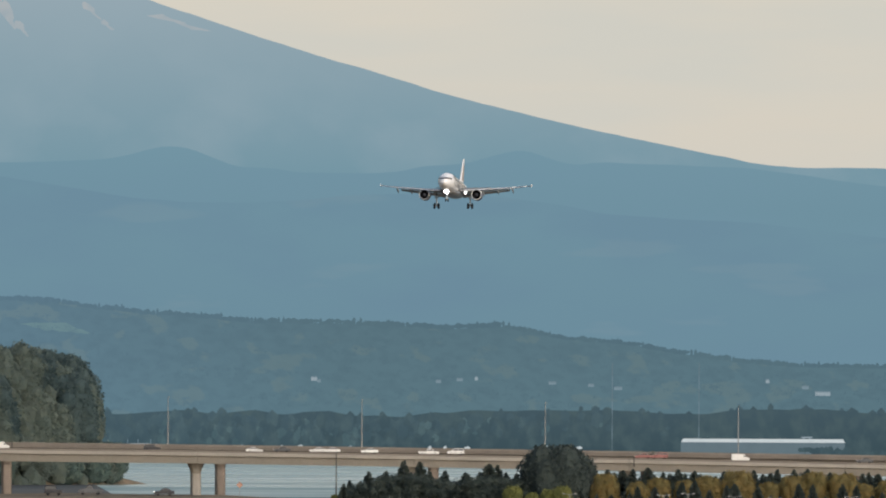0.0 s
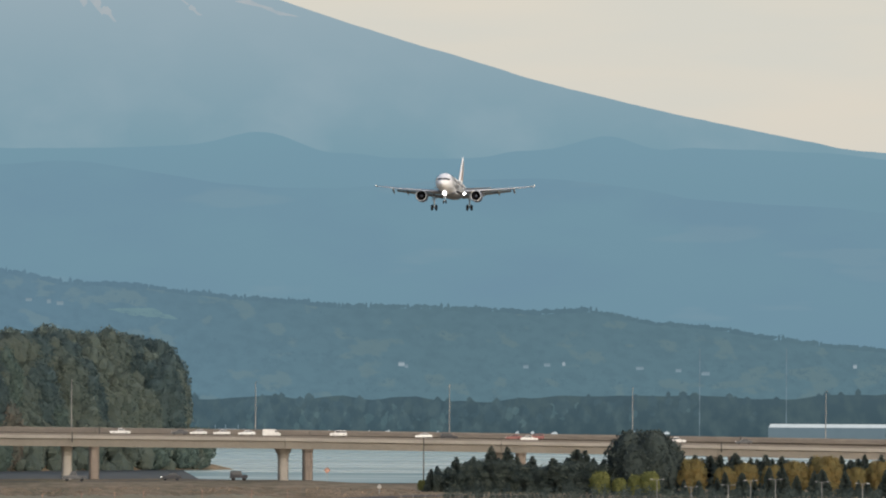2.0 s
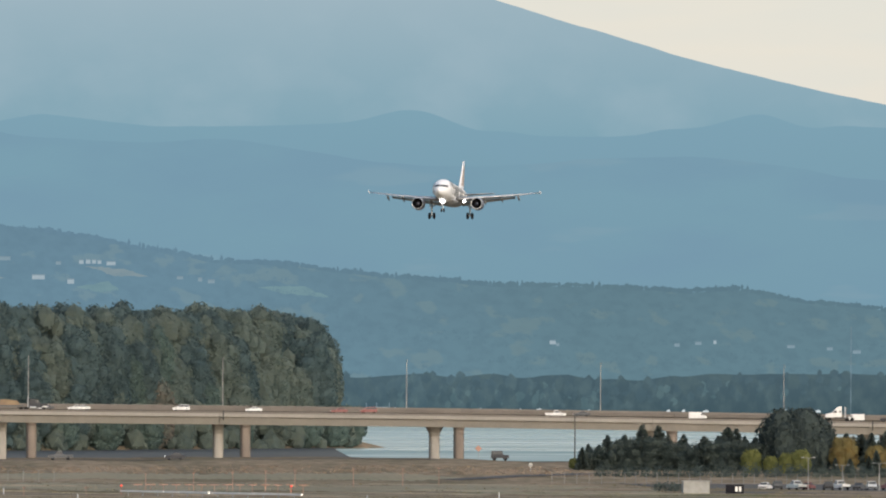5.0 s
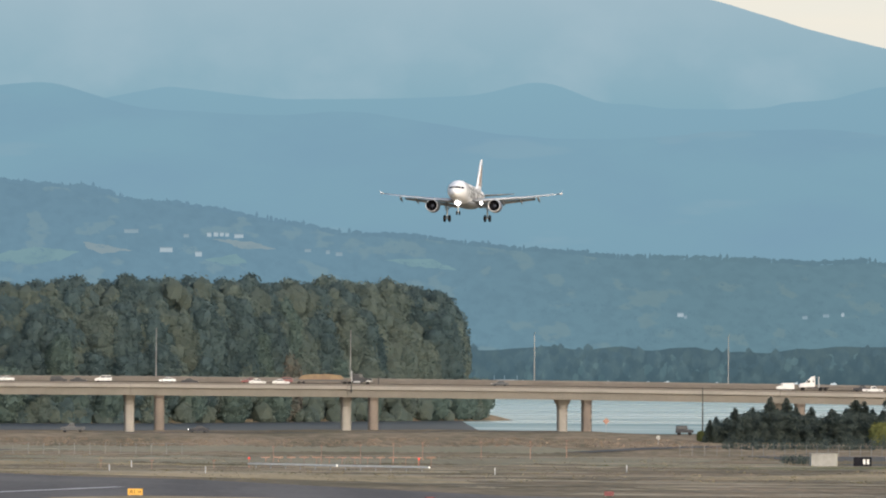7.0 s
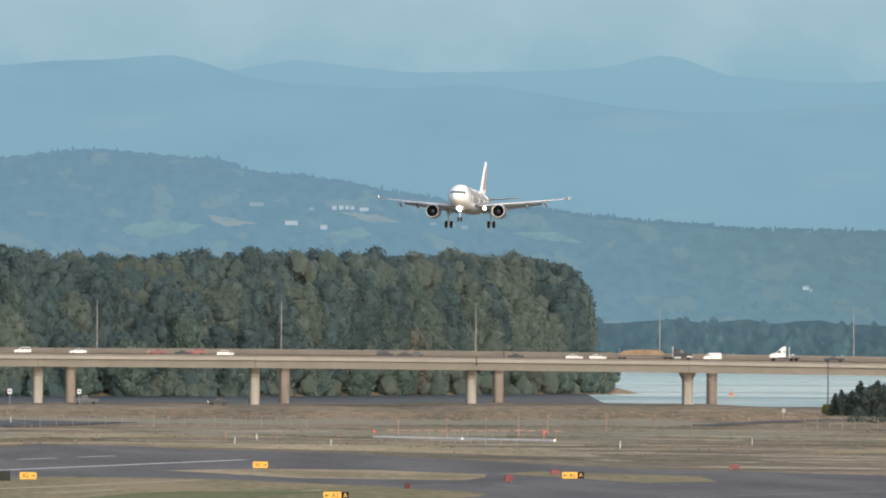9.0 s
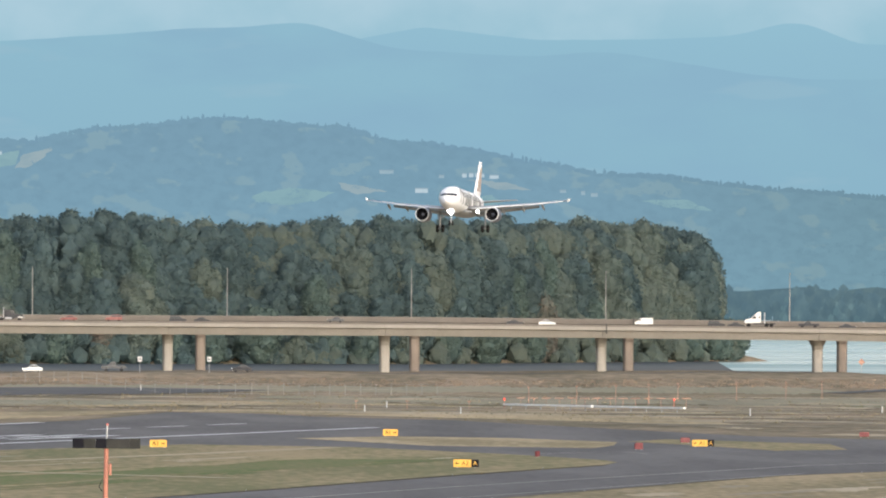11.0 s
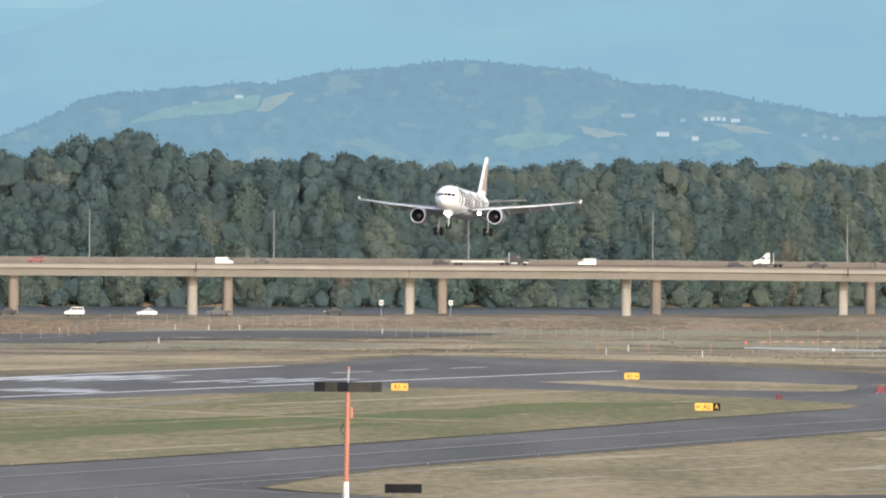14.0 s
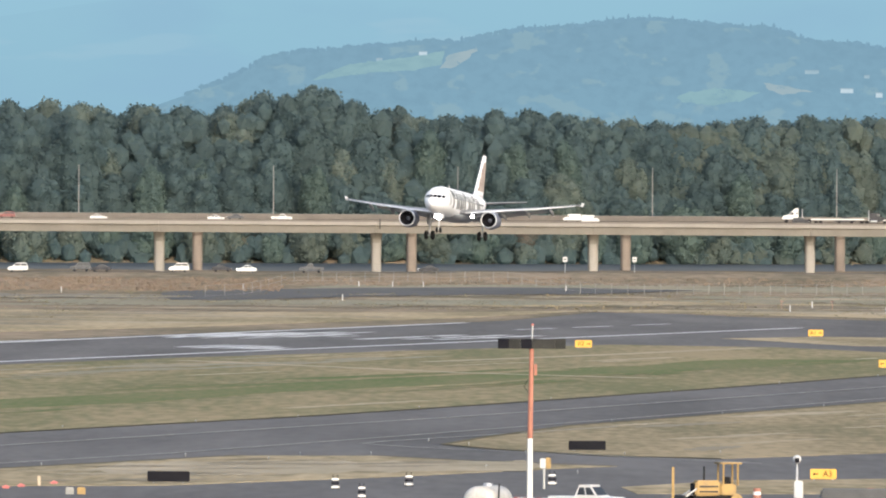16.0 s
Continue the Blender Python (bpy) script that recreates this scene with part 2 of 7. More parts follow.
# Hills, woods and fields below glow: haze is painted into their emission colours.
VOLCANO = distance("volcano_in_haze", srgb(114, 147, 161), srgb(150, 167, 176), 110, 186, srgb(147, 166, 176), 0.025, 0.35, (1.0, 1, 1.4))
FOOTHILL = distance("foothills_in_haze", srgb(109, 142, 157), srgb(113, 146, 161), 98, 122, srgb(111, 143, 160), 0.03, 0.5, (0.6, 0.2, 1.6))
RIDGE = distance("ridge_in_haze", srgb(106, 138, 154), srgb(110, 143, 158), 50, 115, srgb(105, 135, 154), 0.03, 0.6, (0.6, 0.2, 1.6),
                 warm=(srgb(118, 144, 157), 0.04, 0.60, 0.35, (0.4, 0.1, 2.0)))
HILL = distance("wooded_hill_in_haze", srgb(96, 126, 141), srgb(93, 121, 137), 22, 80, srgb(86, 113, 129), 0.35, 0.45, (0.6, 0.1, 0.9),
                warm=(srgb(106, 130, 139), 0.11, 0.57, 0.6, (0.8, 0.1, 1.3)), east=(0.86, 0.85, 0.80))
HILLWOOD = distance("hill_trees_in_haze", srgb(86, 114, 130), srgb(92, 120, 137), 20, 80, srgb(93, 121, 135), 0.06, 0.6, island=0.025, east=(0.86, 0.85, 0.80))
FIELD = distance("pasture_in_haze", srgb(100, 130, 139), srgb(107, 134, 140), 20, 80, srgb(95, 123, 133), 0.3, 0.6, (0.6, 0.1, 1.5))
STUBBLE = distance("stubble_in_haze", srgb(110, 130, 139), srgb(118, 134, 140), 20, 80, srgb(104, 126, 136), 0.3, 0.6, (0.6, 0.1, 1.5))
# Far walls and roofs are no lamps: they glow with haze painted in.
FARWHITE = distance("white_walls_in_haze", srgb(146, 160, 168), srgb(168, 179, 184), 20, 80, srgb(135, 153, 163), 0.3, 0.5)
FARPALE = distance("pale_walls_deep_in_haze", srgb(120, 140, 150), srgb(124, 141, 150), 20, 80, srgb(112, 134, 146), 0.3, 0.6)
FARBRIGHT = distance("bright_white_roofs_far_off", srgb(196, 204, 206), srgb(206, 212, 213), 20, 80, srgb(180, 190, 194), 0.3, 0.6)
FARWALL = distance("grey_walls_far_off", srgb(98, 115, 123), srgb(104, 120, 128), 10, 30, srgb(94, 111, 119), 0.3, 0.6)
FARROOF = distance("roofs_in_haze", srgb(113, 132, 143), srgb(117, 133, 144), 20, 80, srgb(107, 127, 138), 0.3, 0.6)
SKYBACK = distance("evening_cloud", srgb(208, 202, 190), srgb(216, 208, 192), 100, 220, srgb(201, 201, 193), 0.012, 0.7, (0.5, 1, 3))
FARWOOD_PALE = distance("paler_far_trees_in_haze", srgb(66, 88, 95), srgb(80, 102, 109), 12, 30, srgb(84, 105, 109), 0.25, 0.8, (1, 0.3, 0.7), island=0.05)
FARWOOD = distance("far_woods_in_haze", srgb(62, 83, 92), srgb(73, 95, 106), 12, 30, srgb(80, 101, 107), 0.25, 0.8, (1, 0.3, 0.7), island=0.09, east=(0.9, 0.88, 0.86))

SNOW = distance("old_snow_in_haze", srgb(154, 167, 174), srgb(168, 174, 177), 156, 174, srgb(152, 166, 174), 0.2, 0.8)

m = bpy.data.materials.new("river_water")
m.use_nodes = True
b = m.node_tree.nodes["Principled BSDF"]
b.inputs["Base Color"].default_value = (0.36, 0.46, 0.46, 1)
b.inputs["Roughness"].default_value = 0.18
b.inputs["Specular IOR Level"].default_value = 0.25
tc = m.node_tree.nodes.new("ShaderNodeTexCoord")
mp = m.node_tree.nodes.new("ShaderNodeMapping")
mp.inputs["Scale"].default_value = (0.05, 0.022, 1)
tx = m.node_tree.nodes.new("ShaderNodeTexNoise")
tx.inputs["Scale"].default_value, tx.inputs["Detail"].default_value = 1.0, 4
bp = m.node_tree.nodes.new("ShaderNodeBump")
bp.inputs["Strength"].default_value, bp.inputs["Distance"].default_value = 0.8, 1.2
rr = m.node_tree.nodes.new("ShaderNodeMapRange")
rr.inputs["From Min"].default_value, rr.inputs["From Max"].default_value = 0.3, 0.65
rr.inputs["To Min"].default_value, rr.inputs["To Max"].default_value = 0.62, 0.24
m.node_tree.links.new(tc.outputs["Object"], mp.inputs[0])
m.node_tree.links.new(mp.outputs[0], tx.inputs["Vector"])
m.node_tree.links.new(tx.outputs[0], bp.inputs["Height"])

# Sky sheen painted into the base colour: pale bands, dark teal near, paler far.
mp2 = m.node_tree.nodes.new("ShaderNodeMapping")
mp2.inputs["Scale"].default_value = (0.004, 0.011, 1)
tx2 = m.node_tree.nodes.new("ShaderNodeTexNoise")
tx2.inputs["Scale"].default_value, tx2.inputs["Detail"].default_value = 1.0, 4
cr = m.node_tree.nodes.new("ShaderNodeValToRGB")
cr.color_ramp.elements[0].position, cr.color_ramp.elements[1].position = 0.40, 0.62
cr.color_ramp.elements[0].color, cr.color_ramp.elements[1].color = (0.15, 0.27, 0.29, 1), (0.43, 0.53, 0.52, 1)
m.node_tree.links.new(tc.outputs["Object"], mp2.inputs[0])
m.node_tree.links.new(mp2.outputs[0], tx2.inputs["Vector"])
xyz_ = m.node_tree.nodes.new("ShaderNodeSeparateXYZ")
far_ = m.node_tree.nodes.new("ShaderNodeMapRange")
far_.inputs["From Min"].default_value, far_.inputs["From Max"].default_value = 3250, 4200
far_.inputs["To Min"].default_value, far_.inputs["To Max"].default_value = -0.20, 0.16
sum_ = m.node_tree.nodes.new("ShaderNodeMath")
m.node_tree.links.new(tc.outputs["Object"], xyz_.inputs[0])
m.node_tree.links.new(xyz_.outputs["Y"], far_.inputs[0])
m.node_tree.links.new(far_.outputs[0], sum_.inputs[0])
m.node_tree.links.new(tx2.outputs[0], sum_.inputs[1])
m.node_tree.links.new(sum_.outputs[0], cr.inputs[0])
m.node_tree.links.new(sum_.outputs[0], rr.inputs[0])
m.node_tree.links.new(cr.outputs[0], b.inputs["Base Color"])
m.node_tree.links.new(rr.outputs[0], b.inputs["Roughness"])
m.node_tree.links.new(bp.outputs[0], b.inputs["Normal"])
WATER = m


# ---------------------------------------------------------------- mesh helpers
def raw(name, verts, faces, mat, parent=None, label="", smooth=False):
    """One mesh object from vertices and faces."""
    me = bpy.data.meshes.new(name)
    me.from_pydata([tuple(v) for v in verts], [], [tuple(f) for f in faces])
    me.materials.append(mat)
    me.update()
    if smooth:
        me.polygons.foreach_set("use_smooth", [True] * len(me.polygons))
    ob = new(name, me)
    ob.parent = parent
    if label:
        ob["label"] = label
    return ob


def part(name, bm, mat, parent=None, label="", smooth=False):
    """One mesh object from a bmesh."""
    bmesh.ops.recalc_face_normals(bm, faces=bm.faces)
    me = bpy.data.meshes.new(name)
    bm.to_mesh(me)
    bm.free()
    me.materials.append(mat)
    if smooth:
        me.polygons.foreach_set("use_smooth", [True] * len(me.polygons))
    ob = new(name, me)
    ob.parent = parent
    if label:
        ob["label"] = label
    return ob


def again(ob, m, parent=None):
    """Another object on the same mesh."""
    o = new(ob.name.split(".")[0], ob.data)
    o.parent = parent if parent else ob.parent
    o.matrix_basis = m
    return o


def box(bm, cx, cy, cz, sx, sy, sz, bevel=0.0, top=1.0, m=None):
    """A bevelled, optionally tapered block."""
    r = bmesh.ops.create_cube(bm, size=1)
    vs = r["verts"]
    for v in vs:
        k = top if v.co.z > 0 else 1.0
        v.co = Vector((cx + v.co.x * sx * k, cy + v.co.y * sy * k, cz + v.co.z * sz))
    if m:
        for v in vs:
            v.co = m @ v.co
    if bevel:
        es = list({e for v in vs for e in v.link_edges})
        bmesh.ops.bevel(bm, geom=es, offset=bevel, segments=2, affect="EDGES")
    return vs


def tube(bm, a, c, r0, r1, n=10, cap=True):
    """A tapered round bar from a to c."""
    a, c = Vector(a), Vector(c)
    d = c - a
    q = d.to_track_quat("Z", "Y")
    r = bmesh.ops.create_cone(bm, cap_ends=cap, segments=n, radius1=r0, radius2=r1, depth=d.length)
    mm = Matrix.Translation((a + c) / 2) @ q.to_matrix().to_4x4()
    bmesh.ops.transform(bm, matrix=mm, verts=r["verts"])


def loft(rings, close=True, caps=True):
    """A skin over rings of equal length."""
    bm = bmesh.new()
    rows = [[bm.verts.new(p) for p in ring] for ring in rings]
    n = len(rows[0])
    for a, c in zip(rows, rows[1:]):
        for i in range(n if close else n - 1):
            j = (i + 1) % n
            bm.faces.new((a[i], a[j], c[j], c[i]))
    if caps:
        bm.faces.new(rows[0])
        bm.faces.new(rows[-1][::-1])
    return bm


def thing(name, label, category, group="", kind=""):
    return tagged(new(name), label, category, group, kind)


# ---------------------------------------------------------------- land and water
def smooth01(v):
    v = np.clip(v, 0, 1)
    return v * v * (3 - 2 * v)


def river_z(y):
    return 1.2 + (y - 3250) * 0.005


SHORE_X, SHORE_Y = [-700, -115, 0, 108, 137, 185, 208, 216], [3560, 3590, 3610, 3650, 3700, 3770, 3800, 3850]


def shore(x):
    return np.interp(x, SHORE_X, SHORE_Y)


def land_z(x, y):
    """Flat airfield, the levee, the river bed, the wooded island and the far bank."""
    n1 = np.sin(x * 0.031 + 1.3) * np.sin(y * 0.017) + 0.5 * np.sin(x * 0.083) * np.sin(y * 0.041 + 0.7)
    z = 0.10 * n1 * smooth01((y - 2380) / 200)
    z = z + (3.35 + 0.12 * np.sin(x * 0.05) + 0.08 * np.sin(x * 0.21)) * smooth01((y - 2860) / 200)
    z = z + np.interp(x, [-100, 0, 170, 194, 204], [-0.4, -0.2, 0.55, 0.45, 0.0]) * smooth01((y - 2900) / 150)
    z = z * (1 - smooth01((y - 3196) / 40)) + smooth01((y - 3196) / 40) * (river_z(y) - 2.5)
    isl = smooth01((y - shore(x) + 10) / 24) * (1 - smooth01((x - 200) / 18)) * (1 - smooth01((y - 4250) / 60))
    z = z + isl * (3.9 + 0.5 * n1)
    far = smooth01((y - 4640) / 30)
    return z + far * (3.8 + 0.3 * n1)


xs = np.concatenate([np.linspace(-2400, -220, 16), np.arange(-200, 360, 8.0), np.linspace(380, 2400, 18)])
ys = np.concatenate([np.linspace(-600, 700, 8), np.arange(760, 2380, 60.0), np.arange(2380, 3250, 14.0), np.arange(3260, 3540, 35.0),
                     np.arange(3545, 3900, 9.0), np.arange(3920, 4620, 50.0), np.arange(4625, 4700, 9.0), np.linspace(4720, 4960, 5)])
X, Y = np.meshgrid(xs, ys)
Z = land_z(X, Y)
nx, ny = len(xs), len(ys)
faces = [(j * nx + i, j * nx + i + 1, (j + 1) * nx + i + 1, (j + 1) * nx + i) for j in range(ny - 1) for i in range(nx - 1)]
ground = raw("ground", np.stack([X, Y, Z], -1).reshape(-1, 3), faces, GRASS, smooth=True)
tagged(ground, "dry straw-coloured airfield grass with green patches", "ground", kind="structure")

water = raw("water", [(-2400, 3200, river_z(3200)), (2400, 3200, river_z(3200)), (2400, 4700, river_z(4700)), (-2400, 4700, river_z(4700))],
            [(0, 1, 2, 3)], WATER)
tagged(water, "calm pale blue-green river reflecting the sky, with sheen painted into its colour", "river", kind="structure")


# Dark sheet over the water: mud, plus the woods' reflection put into its colour.
mv, cols = [], 60
for k in range(cols + 1):
    for j, (y, end) in enumerate(((3222, 168), (3330, 174), (3440, 180), (3540, 192))):
        x = -700 + (end + 700) * (k / cols) ** 0.6
        if j == 3:
            y = float(shore(x)) - max(0.0, min(1.0, (150 - x) / 60)) * (4 + 5 * math.sin(x * 0.05) + 3 * math.sin(x * 0.17)) + 6
        mv.append((x, y, river_z(y) + 0.12))
mud = raw("ground_mudflat", mv, [(4 * k + j, 4 * k + 4 + j, 4 * k + j + 5, 4 * k + j + 1) for k in range(cols) for j in range(3)], MUD_REFLECT)
tagged(mud, "dark sheet of mud, shallows and painted woods reflection before the island", "mudflat", kind="structure")


def sheet(name, pts, z, mat, label, category):
    """A flat paved or grassed area with a thin raised edge."""
    bm = bmesh.new()
    f = bm.faces.new([bm.verts.new((x, y, z)) for x, y in pts])
    r = bmesh.ops.extrude_face_region(bm, geom=[f])
    for v in r["geom"]:
        if isinstance(v, bmesh.types.BMVert):
            v.co.z -= z + 0.02
    return tagged(part(name, bm, mat), label, category, kind="structure")


RW = Vector((math.sin(radians(11.6)), math.cos(radians(11.6)), 0))
LEFT = Vector((-RW.y, RW.x, 0))


def along(l, o):
    """A place l metres down the runway line and o metres to its left."""
    v = RW * l + LEFT * o
    return v.x, v.y


sheet("pavement_runway", [(-190, 760), (150, 760), (160, 1500), (235, 1830), (135, 1857), (104, 1945), (87, 2066), (70, 2200), (50, 2258), (40, 2320),
                          (26, 2345), (10, 2163), (1.4, 2116), along(1800, 417), along(1400, 417), along(900, 417)],
      0.03, ASPHALT, "worn grey asphalt runway end and taxiways", "runway")
sheet("grass_infield", [along(700, 352), along(1400, 354), along(1560, 352), (22, 1784), (43, 1759), (60, 1680), (69, 1620), (69.5, 1596), (66.6, 1566),
                        (46.3, 1462), (26.1, 1349), (0.9, 1217), (-10.8, 1160), (-34, 1064), (-70, 890)],
      0.06, INFIELD, "infield of dry grass with green streaks", "grass")
sheet("grass_tongue", [(37.8, 1878), (52.6, 1911), (67.7, 1894), (80.3, 1844), (78, 1800), (73.7, 1762), (52.8, 1785)], 0.06, STRAW,
      "thin tongue of straw-coloured grass between pavements", "grass")
sheet("grass_verge", [(0.2, 1022), (3.8, 1058), (10.3, 1112), (40.8, 1262), (81.7, 1470), (115.7, 1575), (190, 1640), (190, 1200), (60, 1020), (32.1, 995),
                      (19.7, 969), (11.7, 978), (4, 1002)], 0.06, VERGE, "dry mown verge beside the taxiway", "grass")
sheet("grass_corner", [(-60, 800), (-29.4, 918), (-14.3, 971), (-4.8, 973), (0.7, 958), (4.6, 948), (11.9, 938), (8.3, 930), (-3, 898), (-17.1, 866),
                       (-27.8, 862)], 0.06, STRAW, "bleached grass corner between taxiways", "grass")
sheet("grass_strip", [(11.3, 868), (18.9, 891), (28.9, 899), (60, 930), (60, 860), (27.4, 850), (12, 848)], 0.06, STRAW, "strip of dry grass by the works", "grass")


def stripe(name, pts, width, mat, label):
    """A painted line along points on the pavement."""
    vs, fs = [], []
    for k, (x, y) in enumerate(pts):
        a = Vector(pts[max(k - 1, 0)])
        c = Vector(pts[min(k + 1, len(pts) - 1)])
        d = (c - a).normalized()
        nrm = Vector((-d.y, d.x)) * width / 2
        vs += [(x + nrm.x, y + nrm.y, 0.085), (x - nrm.x, y - nrm.y, 0.085)]
        if k:
            fs.append((2 * k - 2, 2 * k - 1, 2 * k + 1, 2 * k))
    return tagged(raw(name, vs, fs, mat), label, "marking", kind="structure")


for pts_ in ([along(l, 353.2) for l in range(700, 1561, 40)], [(-70, 890), (-34, 1063.5), (-10.8, 1159), (0.9, 1216), (26.1, 1348), (46.3, 1461), (66.6, 1565)],
             [(0.2, 1022), (3.8, 1058.5), (10.3, 1112.5), (40.8, 1262.5), (81.7, 1470.5), (115.7, 1575.5)], [(0.2, 1021), (4, 1001.5), (11.7, 977.5), (19.7, 968.5)],
             [(-60, 800.5), (-29.4, 918.5), (-14.3, 971.5), (-4.8, 973.5), (0.7, 958.5), (11.9, 938.5)], [(1.4, 2116), (10, 2163), (26, 2345), (40, 2320), (70, 2200), (104, 1945)]):
    stripe("pavement_lip", pts_, 0.7, BRUSH, "dark worn lip where pavement meets grass")
stripe("marking_edge", [along(l, 360.2) for l in range(900, 2021, 56)], 1.6, WHITE_LINE, "white runway side stripe")
stripe("marking_edge", [along(l, 410 + 11 * max(0, (l - 1700) / 360)) for l in range(900, 2071, 65)], 1.8, WHITE_LINE, "white runway side stripe")
stripe("marking_taxi_centre", [(-110, 660), (-32.3, 1006), (0.8, 1154), (44, 1368), (90, 1570), (150, 1740)], 0.5, YELLOW_LINE, "pale taxiway centre line")
stripe("marking_taxi_edge", [(-70, 760), (-30, 936), (-19.3, 978), (-0.6, 1070), (41.4, 1286), (85, 1490)], 0.4, YELLOW_LINE, "pale taxiway edge line")
stripe("marking_exit", [(-6, 1022), (-4, 1034), (3, 1062), (14, 1108)], 0.4, YELLOW_LINE, "curved pale exit line")
stripe("marking_exit", [(-5.5, 1020), (-2, 1008), (8, 986), (22, 950)], 0.4, YELLOW_LINE, "curved pale exit line")
rm = np.random.default_rng(91)
for k in range(8):
    o = 369.5 + k * 5.4
    if k not in (3, 4):
        for q in range(3):
            stripe("marking_threshold", [along(1796 + 24 * q + rm.uniform(0, 6), o + rm.uniform(-0.4, 0.4)), along(1816 + 24 * q + rm.uniform(0, 8), o)], rm.uniform(1.2, 2.9), WHITE_LINE, "worn white threshold bar")
for o, l0, l1, w in ((363.8, 1664, 1676, 2.0), (366.4, 1664, 1684, 2.2), (370.0, 1668, 1698, 2.6), (374.5, 1672, 1706, 2.4), (378.5, 1680, 1712, 1.6),
                     (412.5, 1818, 1872, 2.4), (408.5, 1812, 1888, 3.0), (404.5, 1816, 1900, 2.6), (400.5, 1824, 1902, 1.6), (394.5, 1820, 1850, 1.2), (390.5, 1826, 1846, 1.0), (413.8, 1715, 1765, 1.4)):
    stripe("marking_touchdown", [along(l0, o), along((l0 + l1) / 2, o + 0.3), along(l1, o)], w, WHITE_LINE, "worn white touchdown marking")
for l in (1976, 2020, 2067):
    stripe("marking_centre", [along(l - 22, 390.4), along(l + 8, 390.4)], 1.0, WHITE_LINE, "white runway centre dash")


# ---------------------------------------------------------------- far land
def ridge(name, px, pz, y0, y1, base, mat, label, rough, category, seed, folds=1.0):
    """Folded land that climbs from a base line to an uneven crest, then falls away behind it."""
    xs = np.arange(-420, 960, 3.0)
    rng = np.random.default_rng(seed)
    crest = np.interp(xs, px, pz)
    k = np.ones(3) / 3
    crest = np.convolve(np.pad(crest, 1, "edge"), k, "valid")
    for s, a in ((60, 1.0), (21, 0.6), (8, 0.5), (4, 0.4)):
        crest += rough * a * np.interp(xs, np.arange(-450, 1000, s), rng.normal(0, 1, len(np.arange(-450, 1000, s))))
    vs, fs = [], []
    rows = 16
    fold = [np.interp(xs, np.arange(-450, 1000, s), rng.normal(0, 1, len(np.arange(-450, 1000, s)))) for s in (50, 24)]
    for j in range(rows + 1):
        v = j / rows
        z = base + (crest - base) * (v ** 0.9) + np.sin(v * math.pi) * (2.5 * fold[0] + 1.2 * fold[1]) * rough * folds
        y = y0 + (y1 - y0) * v + 0 * xs
        vs += list(zip(xs, np.sqrt(y * y - xs * xs), z))
    vs += list(zip(xs, np.sqrt((y1 + 8) ** 2 - xs * xs), 0 * xs + base - 5))
    n = len(xs)
    for j in range(rows + 1):
        fs += [(j * n + i, j * n + i + 1, (j + 1) * n + i + 1, (j + 1) * n + i) for i in range(n - 1)]
    return tagged(raw(name, vs, fs, mat, smooth=True), label, category, kind="structure")


CREST_X = (-420, -126, -77, -68, -61, -50, -34, -20, -4, 4, 16, 28, 48, 60, 67, 80, 91, 107, 116, 122, 128, 143, 157, 165, 175, 187, 203, 215, 234, 244, 254, 264, 280, 302, 331, 351, 371, 387, 397, 411, 434, 446, 470, 490, 523, 900)
CREST_Z = (44, 46, 63, 68, 71.5, 73.5, 74.3, 75.6, 77, 76.5, 79.6, 81.4, 83, 84.2, 85.3, 85, 83.7, 82.4, 82.4, 79.8, 77.8, 76.8, 75, 73.6, 71.5, 69.8, 66.4, 66.2, 65.2, 63.2, 62.8, 61.2, 60.6, 58.4, 58.4, 57.6, 56.6, 57.8, 55.8, 53, 51.3, 49, 45.6, 43.8, 43.5, 40)
WOOD_X = (-420, 150, 200, 240, 250, 258, 270, 278, 286, 294, 302, 312, 320, 328, 336, 341, 350, 370, 378, 397, 416, 445, 460, 483, 506, 560, 900)
WOOD_Z = (12, 12, 26.0, 27.6, 27.0, 28.6, 28.8, 27.2, 28.2, 29.0, 26.6, 28.3, 27.8, 26.6, 27.4, 25.6, 28.0, 29.2, 28.2, 29.0, 29.4, 28.4, 30.2, 30.4, 28.8, 29.5, 29.5)
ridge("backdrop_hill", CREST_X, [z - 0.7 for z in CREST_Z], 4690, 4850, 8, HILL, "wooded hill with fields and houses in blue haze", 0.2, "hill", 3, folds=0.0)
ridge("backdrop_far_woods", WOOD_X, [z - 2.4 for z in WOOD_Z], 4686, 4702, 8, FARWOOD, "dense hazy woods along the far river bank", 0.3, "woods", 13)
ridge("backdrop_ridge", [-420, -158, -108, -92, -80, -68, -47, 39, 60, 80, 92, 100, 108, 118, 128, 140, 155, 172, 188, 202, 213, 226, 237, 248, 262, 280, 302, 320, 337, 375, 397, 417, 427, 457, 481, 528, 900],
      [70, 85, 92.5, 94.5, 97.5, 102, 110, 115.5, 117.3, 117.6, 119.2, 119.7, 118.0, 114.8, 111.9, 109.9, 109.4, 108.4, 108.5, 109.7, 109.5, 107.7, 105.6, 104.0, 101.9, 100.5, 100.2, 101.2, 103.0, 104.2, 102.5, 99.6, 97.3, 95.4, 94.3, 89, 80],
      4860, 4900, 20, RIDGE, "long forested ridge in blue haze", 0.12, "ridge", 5)
